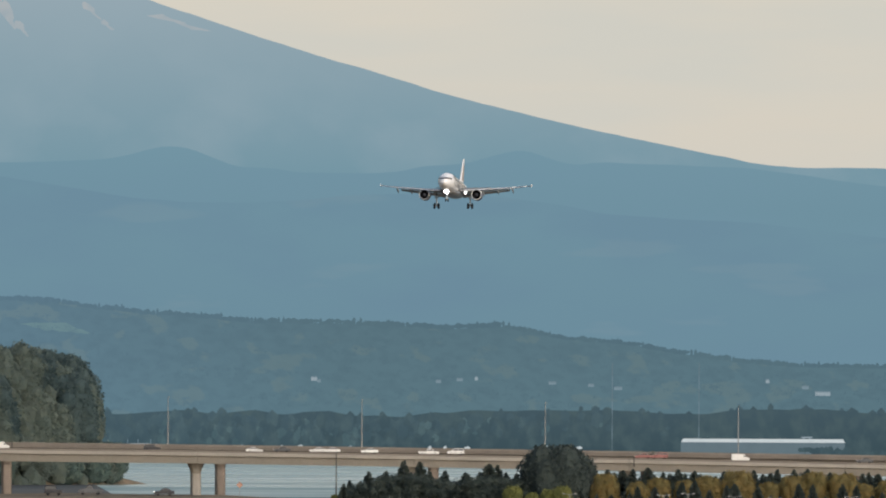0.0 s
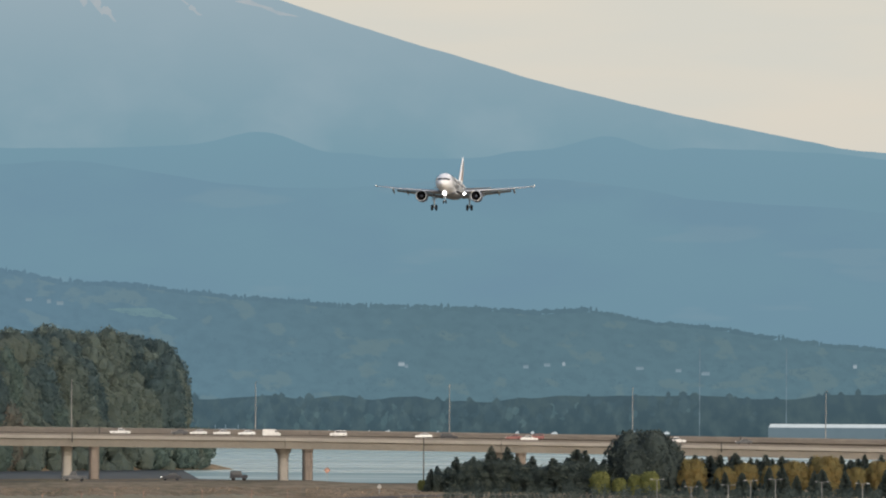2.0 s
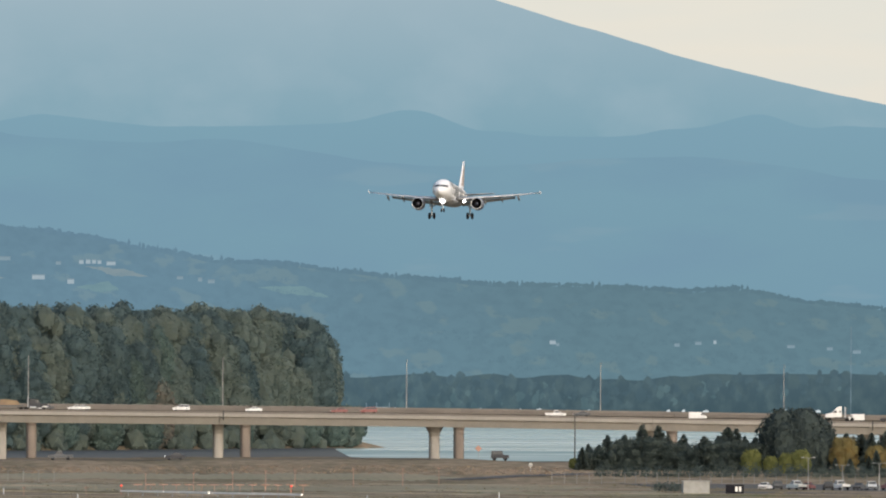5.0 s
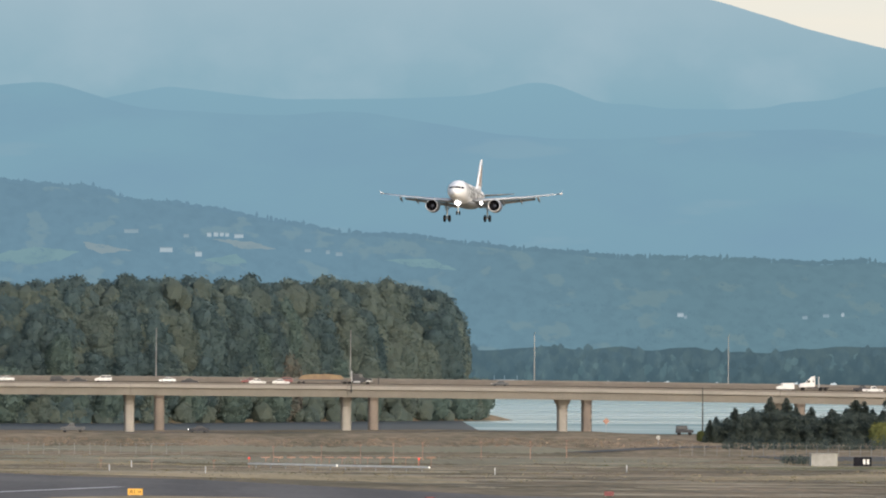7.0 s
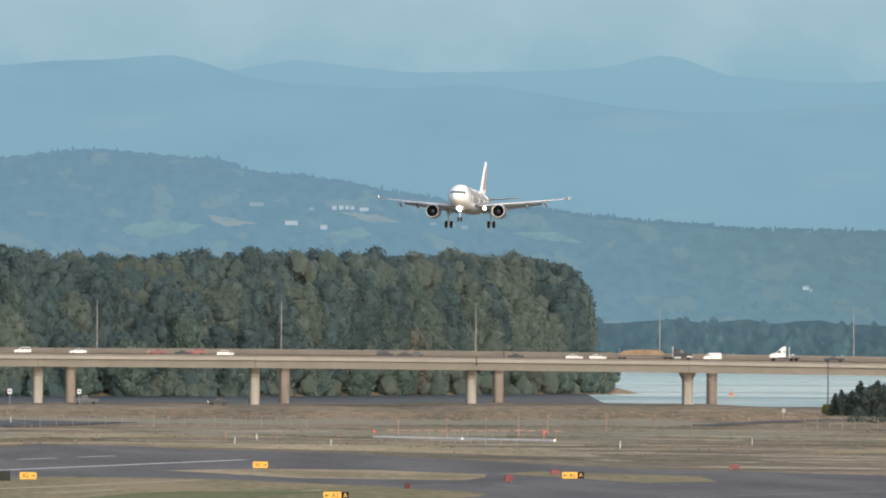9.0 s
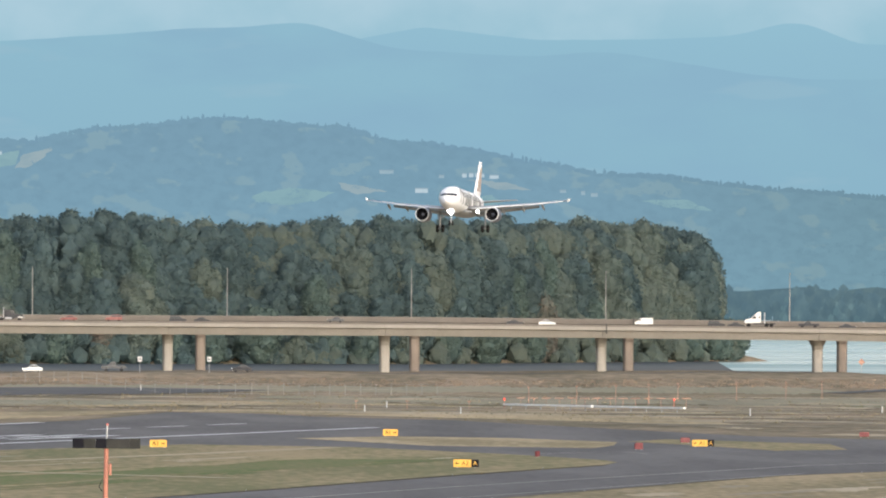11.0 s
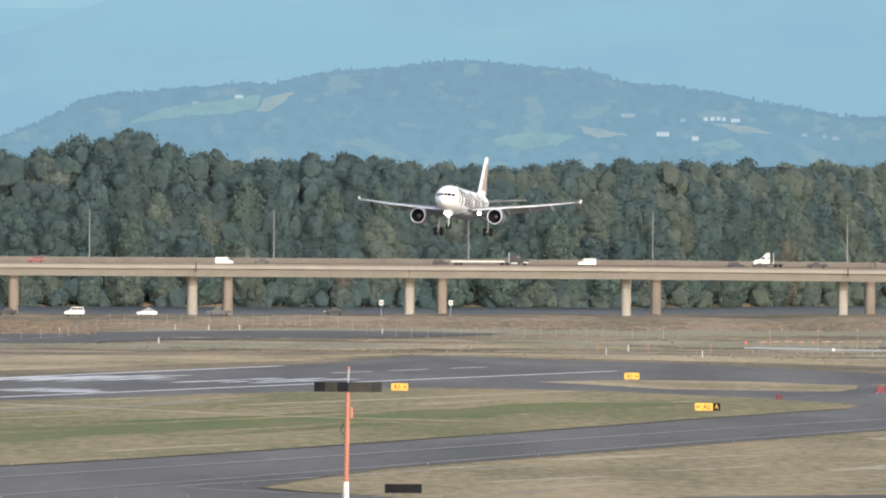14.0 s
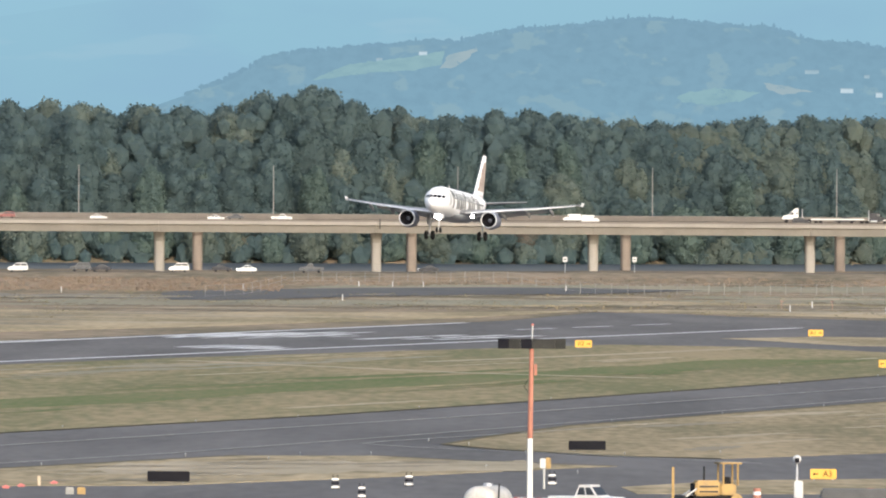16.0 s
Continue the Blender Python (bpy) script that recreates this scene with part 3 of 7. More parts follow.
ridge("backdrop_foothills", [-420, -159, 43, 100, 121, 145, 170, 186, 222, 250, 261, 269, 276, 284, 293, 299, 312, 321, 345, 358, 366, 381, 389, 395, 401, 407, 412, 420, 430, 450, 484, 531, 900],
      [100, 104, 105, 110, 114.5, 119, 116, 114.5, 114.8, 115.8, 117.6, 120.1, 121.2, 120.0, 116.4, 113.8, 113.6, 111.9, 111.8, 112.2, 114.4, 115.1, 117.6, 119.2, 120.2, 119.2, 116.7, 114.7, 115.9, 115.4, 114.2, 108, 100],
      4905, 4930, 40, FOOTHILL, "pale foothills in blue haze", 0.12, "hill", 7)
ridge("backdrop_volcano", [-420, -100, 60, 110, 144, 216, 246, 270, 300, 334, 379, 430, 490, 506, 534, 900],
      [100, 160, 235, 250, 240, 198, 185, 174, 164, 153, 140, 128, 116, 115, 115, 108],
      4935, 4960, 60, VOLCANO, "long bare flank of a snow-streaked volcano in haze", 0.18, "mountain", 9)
arc = [(4978 * math.sin(radians(a)), 4978 * math.cos(radians(a))) for a in range(-14, 21)]
back = raw("backdrop_sky", [(x, y, z) for x, y in arc for z in (-20, 700)], [(2 * k, 2 * k + 2, 2 * k + 3, 2 * k + 1) for k in range(len(arc) - 1)], SKYBACK)
tagged(back, "plain cream-coloured evening cloud", "sky", kind="structure")


def snow(x, z, w, h, lean):
    """An irregular old snow field lying on the volcano."""
    n = 14
    pts = []
    for k in range(n):
        a = 2 * math.pi * k / n
        r = 1 + 0.35 * math.sin(3 * a + x) + 0.2 * math.sin(5 * a + z)
        px, pz = math.cos(a) * w * r, math.sin(a) * h * r - math.cos(a) * lean
        pts.append((x + px, 4928 - 0.1 * pz, z + pz))
    return tagged(raw("snow_field", pts + [(x, 4928, z)], [(k, (k + 1) % n, n) for k in range(n)], SNOW), "streak of old snow high on the volcano", "snow", kind="structure")


for x, z, w, h, lean in ((217.5, 168.5, 3.4, 3.4, 3.6), (223, 163, 2.4, 1.5, 2.4), (212.5, 171.5, 4.0, 4.0, 2.0), (248, 169.5, 3.4, 1.2, 3.0), (253.5, 164.5, 2.0, 0.9, 1.8), (279, 165.4, 9, 0.6, 3.0)):
    snow(x, z, w, h, lean)


# ---------------------------------------------------------------- trees
def leaf_cloud(rng, centres, radii, count, size, flat=0.8):
    """Many small leaf clumps scattered through and mostly near the skin of a set of balls."""
    w = np.array([r[0] * r[2] for r in radii])
    pick = rng.choice(len(centres), count, p=w / w.sum())
    d = rng.normal(0, 1, (count, 3))
    d /= np.linalg.norm(d, axis=1)[:, None]
    rad = rng.uniform(0.40, 1.22, count) ** 0.8
    c = np.array(centres)[pick] + d * np.array(radii)[pick] * rad[:, None]
    face = d + rng.normal(0, 0.22, (count, 3)) + np.array((0, 0, 0.25))
    face /= np.linalg.norm(face, axis=1)[:, None]
    u = np.cross(face, rng.normal(0, 1, (count, 3)))
    u /= np.linalg.norm(u, axis=1)[:, None] + 1e-6
    v = np.cross(face, u)
    s = size * rng.uniform(0.5, 1.3, count)[:, None]
    a, b_ = u * s, v * s * flat
    pts = np.stack([c - a, c - b_ * 0.7 + a * 0.2, c + a, c + b_ * 0.8 - a * 0.1], 1).reshape(-1, 3)
    return pts, [(4 * i, 4 * i + 1, 4 * i + 2, 4 * i + 3) for i in range(count)]


def cores(rng, centres, radii, shrink=0.9):
    """The leafy bulk of each clump, under its outer leaves: a knobbly ball."""
    bm = bmesh.new()
    bmesh.ops.create_icosphere(bm, subdivisions=1, radius=1)
    ball = np.array([v.co[:] for v in bm.verts])
    tri = np.array([[v.index for v in f.verts] for f in bm.faces])
    bm.free()
    pts, fs = [], []
    for k, (c, r) in enumerate(zip(centres, radii)):
        w = 1 + 0.05 * np.sin(ball @ rng.normal(0, 5, 3) + k) + 0.05 * np.sin(ball @ rng.normal(0, 9, 3)) + rng.normal(0, 0.02, len(ball))
        pts.append(np.array(c) + ball * np.array(r) * shrink * w[:, None])
        fs += (tri + k * len(ball)).tolist()
    return np.concatenate(pts), fs


def crown_mesh(rng, bodies, cards, size):
    """A leafy crown over rounded bodies (x, y, foot, top, radius): each a billowing skin under many small leaf sprays."""
    pts, fs, base, area = [], [], 0, []
    shapes = []
    for x0, y0, z0, z1, rad in bodies:
        waves = [(int(rng.integers(2, 5)), rng.uniform(5, 9), rng.uniform(0, 6.3), 0.10), (int(rng.integers(4, 8)), rng.uniform(9, 17), rng.uniform(0, 6.3), 0.07),
                 (int(rng.integers(8, 13)), rng.uniform(18, 30), rng.uniform(0, 6.3), 0.04)]

        def skin(th, v, waves=waves, x0=x0, y0=y0, z0=z0, z1=z1, rad=rad):
            prof = np.clip(1 - np.abs(2 * v - 1) ** 2.3, 0, 1) ** 0.5
            w = 1 + sum(a * np.sin(k * th + p + 1.7 * np.sin(v * q * 0.5 + p)) * np.cos(v * q + p + th) for k, q, p, a in waves)
            lift = sum(a * np.sin(k * th + 2 * p) for k, q, p, a in waves) * 0.6 * rad * v
            r = rad * prof * w
            return np.stack([x0 + r * np.cos(th), y0 + r * np.sin(th), z0 + (z1 - z0) * v + lift], -1)
        shapes.append(skin)
        area.append(rad * (z1 - z0))
        nu, nv = 12, 10
        th, v = np.meshgrid(np.arange(nu) / nu * 2 * math.pi, (1 - np.cos(np.linspace(0, math.pi, nv))) / 2)
        p = skin(th, v)
        mid = np.array((x0, y0, 0))
        p[..., :2] = mid[:2] + (p[..., :2] - mid[:2]) * 0.86
        p[..., 2] -= 0.3
        pts.append(p.reshape(-1, 3))
        fs += [(base + j * nu + i, base + j * nu + (i + 1) % nu, base + (j + 1) * nu + (i + 1) % nu, base + (j + 1) * nu + i) for j in range(nv - 1) for i in range(nu)]
        base += nu * nv
    area = np.array(area) / sum(area)
    for skin, share in zip(shapes, area):
        n = int(cards * share)
        th, v = rng.uniform(0, 2 * math.pi, n), 0.5 + 0.5 * rng.uniform(-0.92, 1, n)
        c = skin(th, v)
        d = np.stack([np.cos(th), np.sin(th), (v - 0.5) * 2.4], -1)
        d /= np.linalg.norm(d, axis=1)[:, None]
        c = c + d * (rng.normal(0.0, 0.09, n) * max(1.0, 40 * size * 0.12))[:, None]
        face = d * 0.55 + rng.normal(0, 0.55, (n, 3)) + np.array((0, 0, 0.2))
        face /= np.linalg.norm(face, axis=1)[:, None]
        u = np.cross(face, rng.normal(0, 1, (n, 3)))
        u /= np.linalg.norm(u, axis=1)[:, None] + 1e-6
        w = np.cross(face, u)
        s = size * rng.uniform(0.5, 1.35, n)[:, None]
        a, b_ = u * s, w * s * 0.8
        pts.append(np.stack([c - a, c - b_ * 0.7 + a * 0.2, c + a, c + b_ * 0.8 - a * 0.1], 1).reshape(-1, 3))
        fs += [(base + 4 * i, base + 4 * i + 1, base + 4 * i + 2, base + 4 * i + 3) for i in range(n)]
        base += 4 * n
    return np.concatenate(pts), fs


def broadleaf(name, h, spread, seed, mat, label, leaves=6200, size=0.48, category="tree", group="island woods"):
    """A tree: a tapered trunk that forks into limbs, and a billowing crown with an uneven outline."""
    rng = np.random.default_rng(seed)
    t = thing(name, label, category, group)
    bm = bmesh.new()
    tube(bm, (0, 0, -0.6), (0.2, 0.1, h * 0.45), h * 0.016, h * 0.010, 8)
    tube(bm, (0.2, 0.1, h * 0.44), (-0.2, 0.2, h * 0.85), h * 0.010, h * 0.003, 6)
    foot = h * 0.06
    bodies = [(0, 0, foot, h * 0.97, spread * 0.88)]
    turn = rng.uniform(0, 6.3)
    for k in range(16):
        f = 0.10 + 0.84 * (k + 0.5) / 16 + rng.normal(0, 0.02)
        a = turn + k * 2.4 + rng.normal(0, 0.3)
        rad = spread * rng.uniform(0.36, 0.58) * (1.1 - 0.3 * f)
        prof = max(0.0, 1 - abs(2 * (f * h - foot) / (h * 0.98 - foot) - 1) ** 2.6) ** 0.5
        out = max(0.0, spread * prof - rad * 0.95)
        tall = rad * rng.uniform(0.9, 1.5)
        zc = min(h * f, h * 1.01 - tall)
        bodies.append((math.cos(a) * out, math.sin(a) * out, max(0.0, zc - tall), zc + tall, rad))
        if k % 3 == 0:
            tube(bm, (0, 0, h * f * 0.6), (math.cos(a) * out * 0.8, math.sin(a) * out * 0.8, zc), h * 0.006, h * 0.001, 5, cap=False)
    part("trunk", bm, BARK, t)
    pts, fs = crown_mesh(rng, bodies, leaves, size)
    raw("crown", pts, fs, mat, t)
    return t


def fir(name, h, spread, seed, mat, label, group):
    """A fir: a straight tapered trunk with whorls of drooping branches."""
    rng = np.random.default_rng(seed)
    t = thing(name, label, "tree", group)
    bm = bmesh.new()
    tube(bm, (0, 0, -0.5), (0, 0, h * 0.96), h * 0.02, 0.03, 7)
    part("trunk", bm, BARK, t)
    vs, fs = [], []
    for k in range(26):
        f = 0.06 + 0.94 * (k / 26) ** 0.9
        r = spread * (1 - f) ** 0.62 + 0.12
        for s in range(13):
            ang = rng.uniform(0, 2 * math.pi)
            ln = r * rng.uniform(0.65, 1.15)
            dx, dy = math.cos(ang), math.sin(ang)
            z0 = h * f + rng.normal(0, 0.12)
            wd = 0.20 * ln + 0.12
            base = len(vs)
            up = rng.uniform(-0.15, 0.25)
            vs += [(0, 0, z0), (dx * ln * 0.6 - dy * wd, dy * ln * 0.6 + dx * wd, z0 + up * ln * 0.4), (dx * ln, dy * ln, z0 + (up - 0.25) * ln),
                   (dx * ln * 0.6 + dy * wd, dy * ln * 0.6 - dx * wd, z0 + up * ln * 0.4 - 0.2), (dx * ln * 0.55, dy * ln * 0.55, z0 - 0.35 * ln)]
            fs += [(base, base + 1, base + 2, base + 3), (base, base + 4, base + 2)]
    raw("crown", vs, fs, mat, t)
    return t


rt = np.random.default_rng(21)
kinds = [broadleaf("cottonwood", 34, 7.4, 1, LEAF, "tall dark green cottonwood on the island bank"),
         broadleaf("cottonwood", 34, 8.6, 2, LEAF, "tall dark green cottonwood on the island bank"),
         broadleaf("cottonwood", 34, 7.0, 3, LEAF_OLIVE, "tall olive green cottonwood on the island bank"),
         broadleaf("cottonwood", 34, 8.0, 4, LEAF, "tall dark green cottonwood on the island bank"),
         broadleaf("cottonwood", 34, 7.6, 5, LEAF_OLIVE, "tall olive green cottonwood on the island bank"),
         broadleaf("turning_tree", 16, 4.2, 6, LEAF_RUST, "rust-tinted turning tree among the island cottonwoods", 3500),
         broadleaf("pale_poplar", 30, 5.4, 9, LEAF_PALE, "slender paler green poplar before the darker woods", 6500),
         broadleaf("riverside_willow", 13, 6.0, 7, LEAF_PALE, "low bushy willow at the water's edge", 3500),
         broadleaf("riverside_willow", 10, 5.5, 8, LEAF_OLIVE, "low dark willow at the water's edge", 3000)]
used = set()


def plant(proto, x, y, scale, zoff=-0.2, wide=None):
    """Sets a tree on the land; the first of a kind is the prototype itself."""
    m = pose(x, y, float(land_z(np.float64(x), np.float64(y))) + zoff, 0, 0, rt.uniform(0, 360))
    if proto.name not in used:
        used.add(proto.name)
        proto.matrix_basis = m
        o = proto
    else:
        o = copy_thing(proto, m)
    o.scale = (wide or scale, wide or scale, scale * rt.uniform(0.97, 1.03))
    return o


CANOPY_X = (-170, -118, -92, -82, -64, -50, -40, -33, -26, -19, -10, 0, 14, 33, 42, 66, 89, 105, 127, 139, 151, 166, 173, 179, 184, 190)
CANOPY_Z = (45.0, 45.0, 44.8, 43.5, 44.3, 46.0, 47.4, 48.4, 46.8, 44.4, 42.2, 42.1, 43.2, 43.0, 41.8, 41.0, 41.4, 42.5, 42.5, 41.6, 42.1, 41.2, 41.3, 40.0, 36.0, 30.0)
for row, (back_, step, low_, high_) in enumerate(((10, 8.5, 0.38, 0.66), (19, 8.0, 0.66, 0.92), (30, 7.5, 0.95, 1.02), (42, 7.5, 1.0, 1.03))):
    x = -166.0 + row * 3
    while x < 184:
        xx = x + rt.uniform(-2, 2)
        y = float(shore(xx)) + back_ + rt.uniform(-3, 3)
        base_ = float(land_z(np.float64(xx), np.float64(y)))
        top = float(np.interp(xx * 3670 / y, CANOPY_X, CANOPY_Z)) - 17.5
        sc = (17.5 + top * y / 3670 - base_) / 34.4 * rt.uniform(low_, high_)
        q = rt.uniform()
        proto = kinds[6] if q > 0.86 and row < 2 else kinds[(2, 4)[int(rt.integers(0, 2))]] if rt.uniform() < np.interp(xx, [90, 150, 180], [0.25, 0.7, 0.9]) else kinds[(0, 1, 3)[int(rt.integers(0, 3))]]
        plant(proto, xx, y, sc * (34 / 30 if proto is kinds[6] else 1.0), -0.2, 0.45 + 0.55 * sc)
        x += step * rt.uniform(0.8, 1.2)
for x, k, back_, sc in ((22, 5, 8, 0.85), (141, 5, 7, 1.15), (31, 5, 8, 0.6), (-52, 5, 8, 0.7), (186, 1, 14, 0.88), (187, 3, 24, 0.98), (185, 4, 36, 1.02), (189.2, 2, 30, 0.85), (189.6, 4, 18, 0.76), (189.4, 2, 10, 0.5), (192, 7, 6, 0.8), (196, 8, 5, 0.6)):
    plant(kinds[k], x, float(shore(x)) + back_, sc)
x = -160.0
while x < 197:
    plant(kinds[7 + int(rt.integers(0, 2))], x, float(shore(x)) + 6 + rt.uniform(-2, 3), rt.uniform(0.55, 1.15))
    x += rt.uniform(7.0, 13)


def thicket(name, n, place, size, mat, label, seed, category="woods", bulk=False):
    """A mass of leaf clumps too many to count."""
    rng = np.random.default_rng(seed)
    c, r = place(rng)
    pts, fs = leaf_cloud(rng, c, r, n, size)
    if bulk:
        kp, kf = cores(rng, c, r)
        fs = fs + [tuple(i + len(pts) for i in f) for f in kf]
        pts = np.concatenate([pts, kp])
    return tagged(raw(name, pts, fs, mat), label, category, kind="stuff")


def far_place(rng, x0, x1, trees, lift, spread):
    """Rounded far tree heads, in groups along the bank."""
    c, r = [], []
    for _ in range(trees):
        x = rng.uniform(x0, x1)
        h = (float(np.interp(x, WOOD_X, WOOD_Z)) - 12) * rng.uniform(0.72, 1.0) * lift + 12
        w = rng.uniform(0.9, 1.7) * spread
        for q in range(7):
            ww = w * rng.uniform(0.5, 0.85)
            f = 0.35 + 0.65 * q / 6
            c.append((x + rng.normal(0, 1.0) * w * (1.5 - f), 4683 + rng.normal(0, 2), 12 + (h - 12 - ww * 1.2) * f * rng.uniform(0.85, 1.0)))
            r.append((ww, ww, ww * rng.uniform(1.0, 1.5)))
    return c, r


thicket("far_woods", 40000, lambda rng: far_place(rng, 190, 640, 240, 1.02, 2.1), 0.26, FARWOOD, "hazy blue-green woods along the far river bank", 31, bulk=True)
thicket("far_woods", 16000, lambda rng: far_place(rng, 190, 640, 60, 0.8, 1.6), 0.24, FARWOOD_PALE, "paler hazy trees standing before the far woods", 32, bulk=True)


def brush_place(rng):
    c, r = [], []
    for x in np.arange(-165, 196, 2.2):
        y = float(shore(x)) + rng.uniform(2, 24)
        rr = rng.uniform(1.0, 2.6)
        c.append((x, y, float(land_z(np.float64(x), np.float64(y))) + rr * 0.5))
        r.append((rr, rr, rr))
    return c, r


def understorey_place(rng, x0, x1, count):
    """The leafy slope of saplings and lower boughs that fills the wood between its tall trees."""
    c, r = [], []
    for _ in range(count):
        x, f = rng.uniform(x0, x1), rng.uniform(0, 1) ** 0.9
        y = float(shore(x)) + 4 + 23 * f
        top = float(np.interp(x, CANOPY_X, CANOPY_Z)) * 0.95
        rr = rng.uniform(1.9, 3.6)
        c.append((x, y, float(land_z(np.float64(x), np.float64(y))) + 0.5 + (top - 6) * f - rr * 0.3))
        r.append((rr, rr, rr * rng.uniform(1.0, 1.5)))
    return c, r


for x0, x1, mat, seed in ((-168, 105, LEAF, 35), (60, 190, LEAF_OLIVE, 36)):
    n = int((x1 - x0) * 4)
    thicket("understorey", n * 90, lambda rng: understorey_place(rng, x0, x1, n), 0.5, mat, "dense understorey filling the island woods", seed, bulk=True)
thicket("undergrowth", 5000, brush_place, 0.4, LEAF_OLIVE, "dense undergrowth at the foot of the island woods", 33, "bushes")

# conifers, yellow trees and the big round tree by the levee
firs = [fir("fir_tree", 11, 4.4, 41, NEEDLES, "dark young fir in a dense screen below the levee", "fir screen"),
        fir("fir_tree", 11, 3.6, 42, NEEDLES, "dark young fir in a dense screen below the levee", "fir screen"),
        fir("fir_tree", 11, 5.0, 43, NEEDLES, "dark young fir in a dense screen below the levee", "fir screen")]
for k, x in enumerate(np.arange(205.5, 247, 1.9)):
    h = np.interp(x, [204, 207, 212, 222, 228, 234, 240, 246], [0.35, 0.62, 0.82, 0.86, 0.66, 0.84, 0.76, 0.6]) * rt.uniform(0.72, 1.14)
    plant(firs[k % 3], x, 2990 + rt.uniform(-7, 5), h)
for k, x in enumerate(np.arange(258, 345, 1.7)):
    plant(firs[(k + 1) % 3], x, 3022 + rt.uniform(-3, 4), rt.uniform(0.55, 0.74))
for k, x in enumerate(np.arange(256, 345, 3.1)):
    plant(firs[k % 3], x + rt.uniform(-1, 1), 2966 + rt.uniform(-4, 4), rt.uniform(0.30, 0.62))
big = broadleaf("round_dark_tree", 17.0, 9.5, 44, DARKLEAF, "big dense dark rounded tree beside the fir screen", 9000, 0.4, group="fir screen")
plant(big, 252.4, 2986, 0.95, -3.2)
gold = [broadleaf("golden_tree", 8.5, 3.6, 45, LEAF_YELLOW, "rounded golden autumn tree in a row", 4500, 0.22, group="golden row"),
        broadleaf("golden_tree", 8.5, 4.0, 46, LEAF_YELLOW, "rounded golden autumn tree in a row", 4500, 0.22, group="golden row")]
for k, x in enumerate(np.arange(263, 345, 5.6)):
    plant(gold[k % 2], x + rt.uniform(-1.2, 1.2), 2980 + rt.uniform(-2, 2), rt.uniform(0.68, 1.02))
lime = broadleaf("lime_green_shrub", 5.5, 2.6, 47, LEAF_LIME, "lime-green shrub at the foot of the dark tree", 1500, 0.25, "shrub", "shrubs")
for x, y, s in ((241, 2968, 0.95), (245, 2966, 0.7), (248.5, 2966, 0.8), (251.5, 2965, 0.95), (204.5, 2996, 0.45)):
    plant(lime, x, y, s)


# ---------------------------------------------------------------- bridge
NEAR_X, NEAR_Z = (-700, -100, 100, 183, 256, 340, 800), (15.1, 15.0, 14.7, 14.15, 13.3, 12.0, 4.9)
FAR_Z = (16.4, 16.25, 16.05, 15.5, 14.75, 13.8, 8.0)


def rail_near(x):
    return float(np.interp(x, NEAR_X, NEAR_Z))


def rail_far(x):
    return float(np.interp(x, NEAR_X, FAR_Z))


def bridge(name, y, rail, base_xs, label, concrete, pier_mat):
    """A long concrete box-girder bridge: spans with parapets and cornice, and piers with flared heads."""
    t = thing(name, label, "bridge")
    for a, c in zip(base_xs, base_xs[1:]):
        prof = [(-7.5, 0), (-7.5, -0.75), (-6.9, -0.95), (-5.9, -2.55), (5.9, -2.55), (6.9, -0.95), (7.5, -0.75), (7.5, 0)]
        part("span", loft([[(xx, y + p[0], rail(xx) - 0.45 + p[1]) for p in prof] for xx in (a + 0.04, c - 0.04)]), concrete, t)
        for side in (-1, 1):
            rings = [[(xx, y + side * 7.3 + dy, rail(xx) + dz) for dy, dz in ((-0.2, -0.445), (0.2, -0.445), (0.14, 0), (-0.14, 0))] for xx in (a + 0.05, c - 0.05)]
            part("parapet", loft(rings), PARAPET, t)
        rings = [[(xx, y - 7.5 + dy, rail(xx) + dz) for dy, dz in ((-0.12, -0.62), (0.05, -0.62), (0.05, -0.45), (-0.12, -0.45))] for xx in (a + 0.05, c - 0.05)]
        part("cornice", loft(rings), concrete, t)
    for x in base_xs[1:-1]:
        top = rail(x) - 3.01
        rings = []
        for z, w, d in ((1.5, 1.2, 2.4), (top - 2.2, 1.2, 2.4), (top - 1.3, 1.32, 2.9), (top - 0.5, 1.75, 3.8), (top, 2.0, 4.4)):
            w = w if x > 150 else 1.2 + (w - 1.2) * 0.25
            rings.append([(x + math.copysign(abs(math.cos(q)) ** 0.6, math.cos(q)) * w, y + math.copysign(abs(math.sin(q)) ** 0.6, math.sin(q)) * d, z)
                          for q in [k / 20 * 2 * math.pi for k in range(20)]])
        part("pier", loft(rings), pier_mat, t)
    for x in base_xs[2:-1:3]:
        bm = bmesh.new()
        box(bm, x + 0.9, y - 7.62, rail(x) - 0.9, 0.3, 0.2, 2.3, 0.05)
        part("joint_drain", bm, BARK, t, "dark stained expansion joint")
    return t


SPAN = 49.55
bridge("near_bridge", 3150, rail_near, [-64.8 + SPAN * k for k in range(-10, 17)], "long tan concrete road bridge on single piers", CONCRETE, CONCRETE)
bridge("far_bridge", 3190, rail_far, [-56.8 + SPAN * k for k in range(-10, 17)], "parallel concrete road bridge behind the first", PARAPET, CONCRETE_DARK)

lamp_post = thing("bridge_lamp", "tall slim grey lighting column on the far bridge parapet", "lamp post", "bridge lamps")
bm = bmesh.new()
tube(bm, (0, 0, 0), (0, 0, 11.2), 0.13, 0.08, 8)
part("column", bm, FENCE, lamp_post)
bm = bmesh.new()
tube(bm, (0, 0, 11.15), (0, -1.4, 11.4), 0.06, 0.05, 6)
part("arm", bm, FENCE, lamp_post)
bm = bmesh.new()
box(bm, 0, -1.7, 11.4, 0.3, 0.8, 0.16, 0.04)
part("lantern", bm, FENCE, lamp_post)
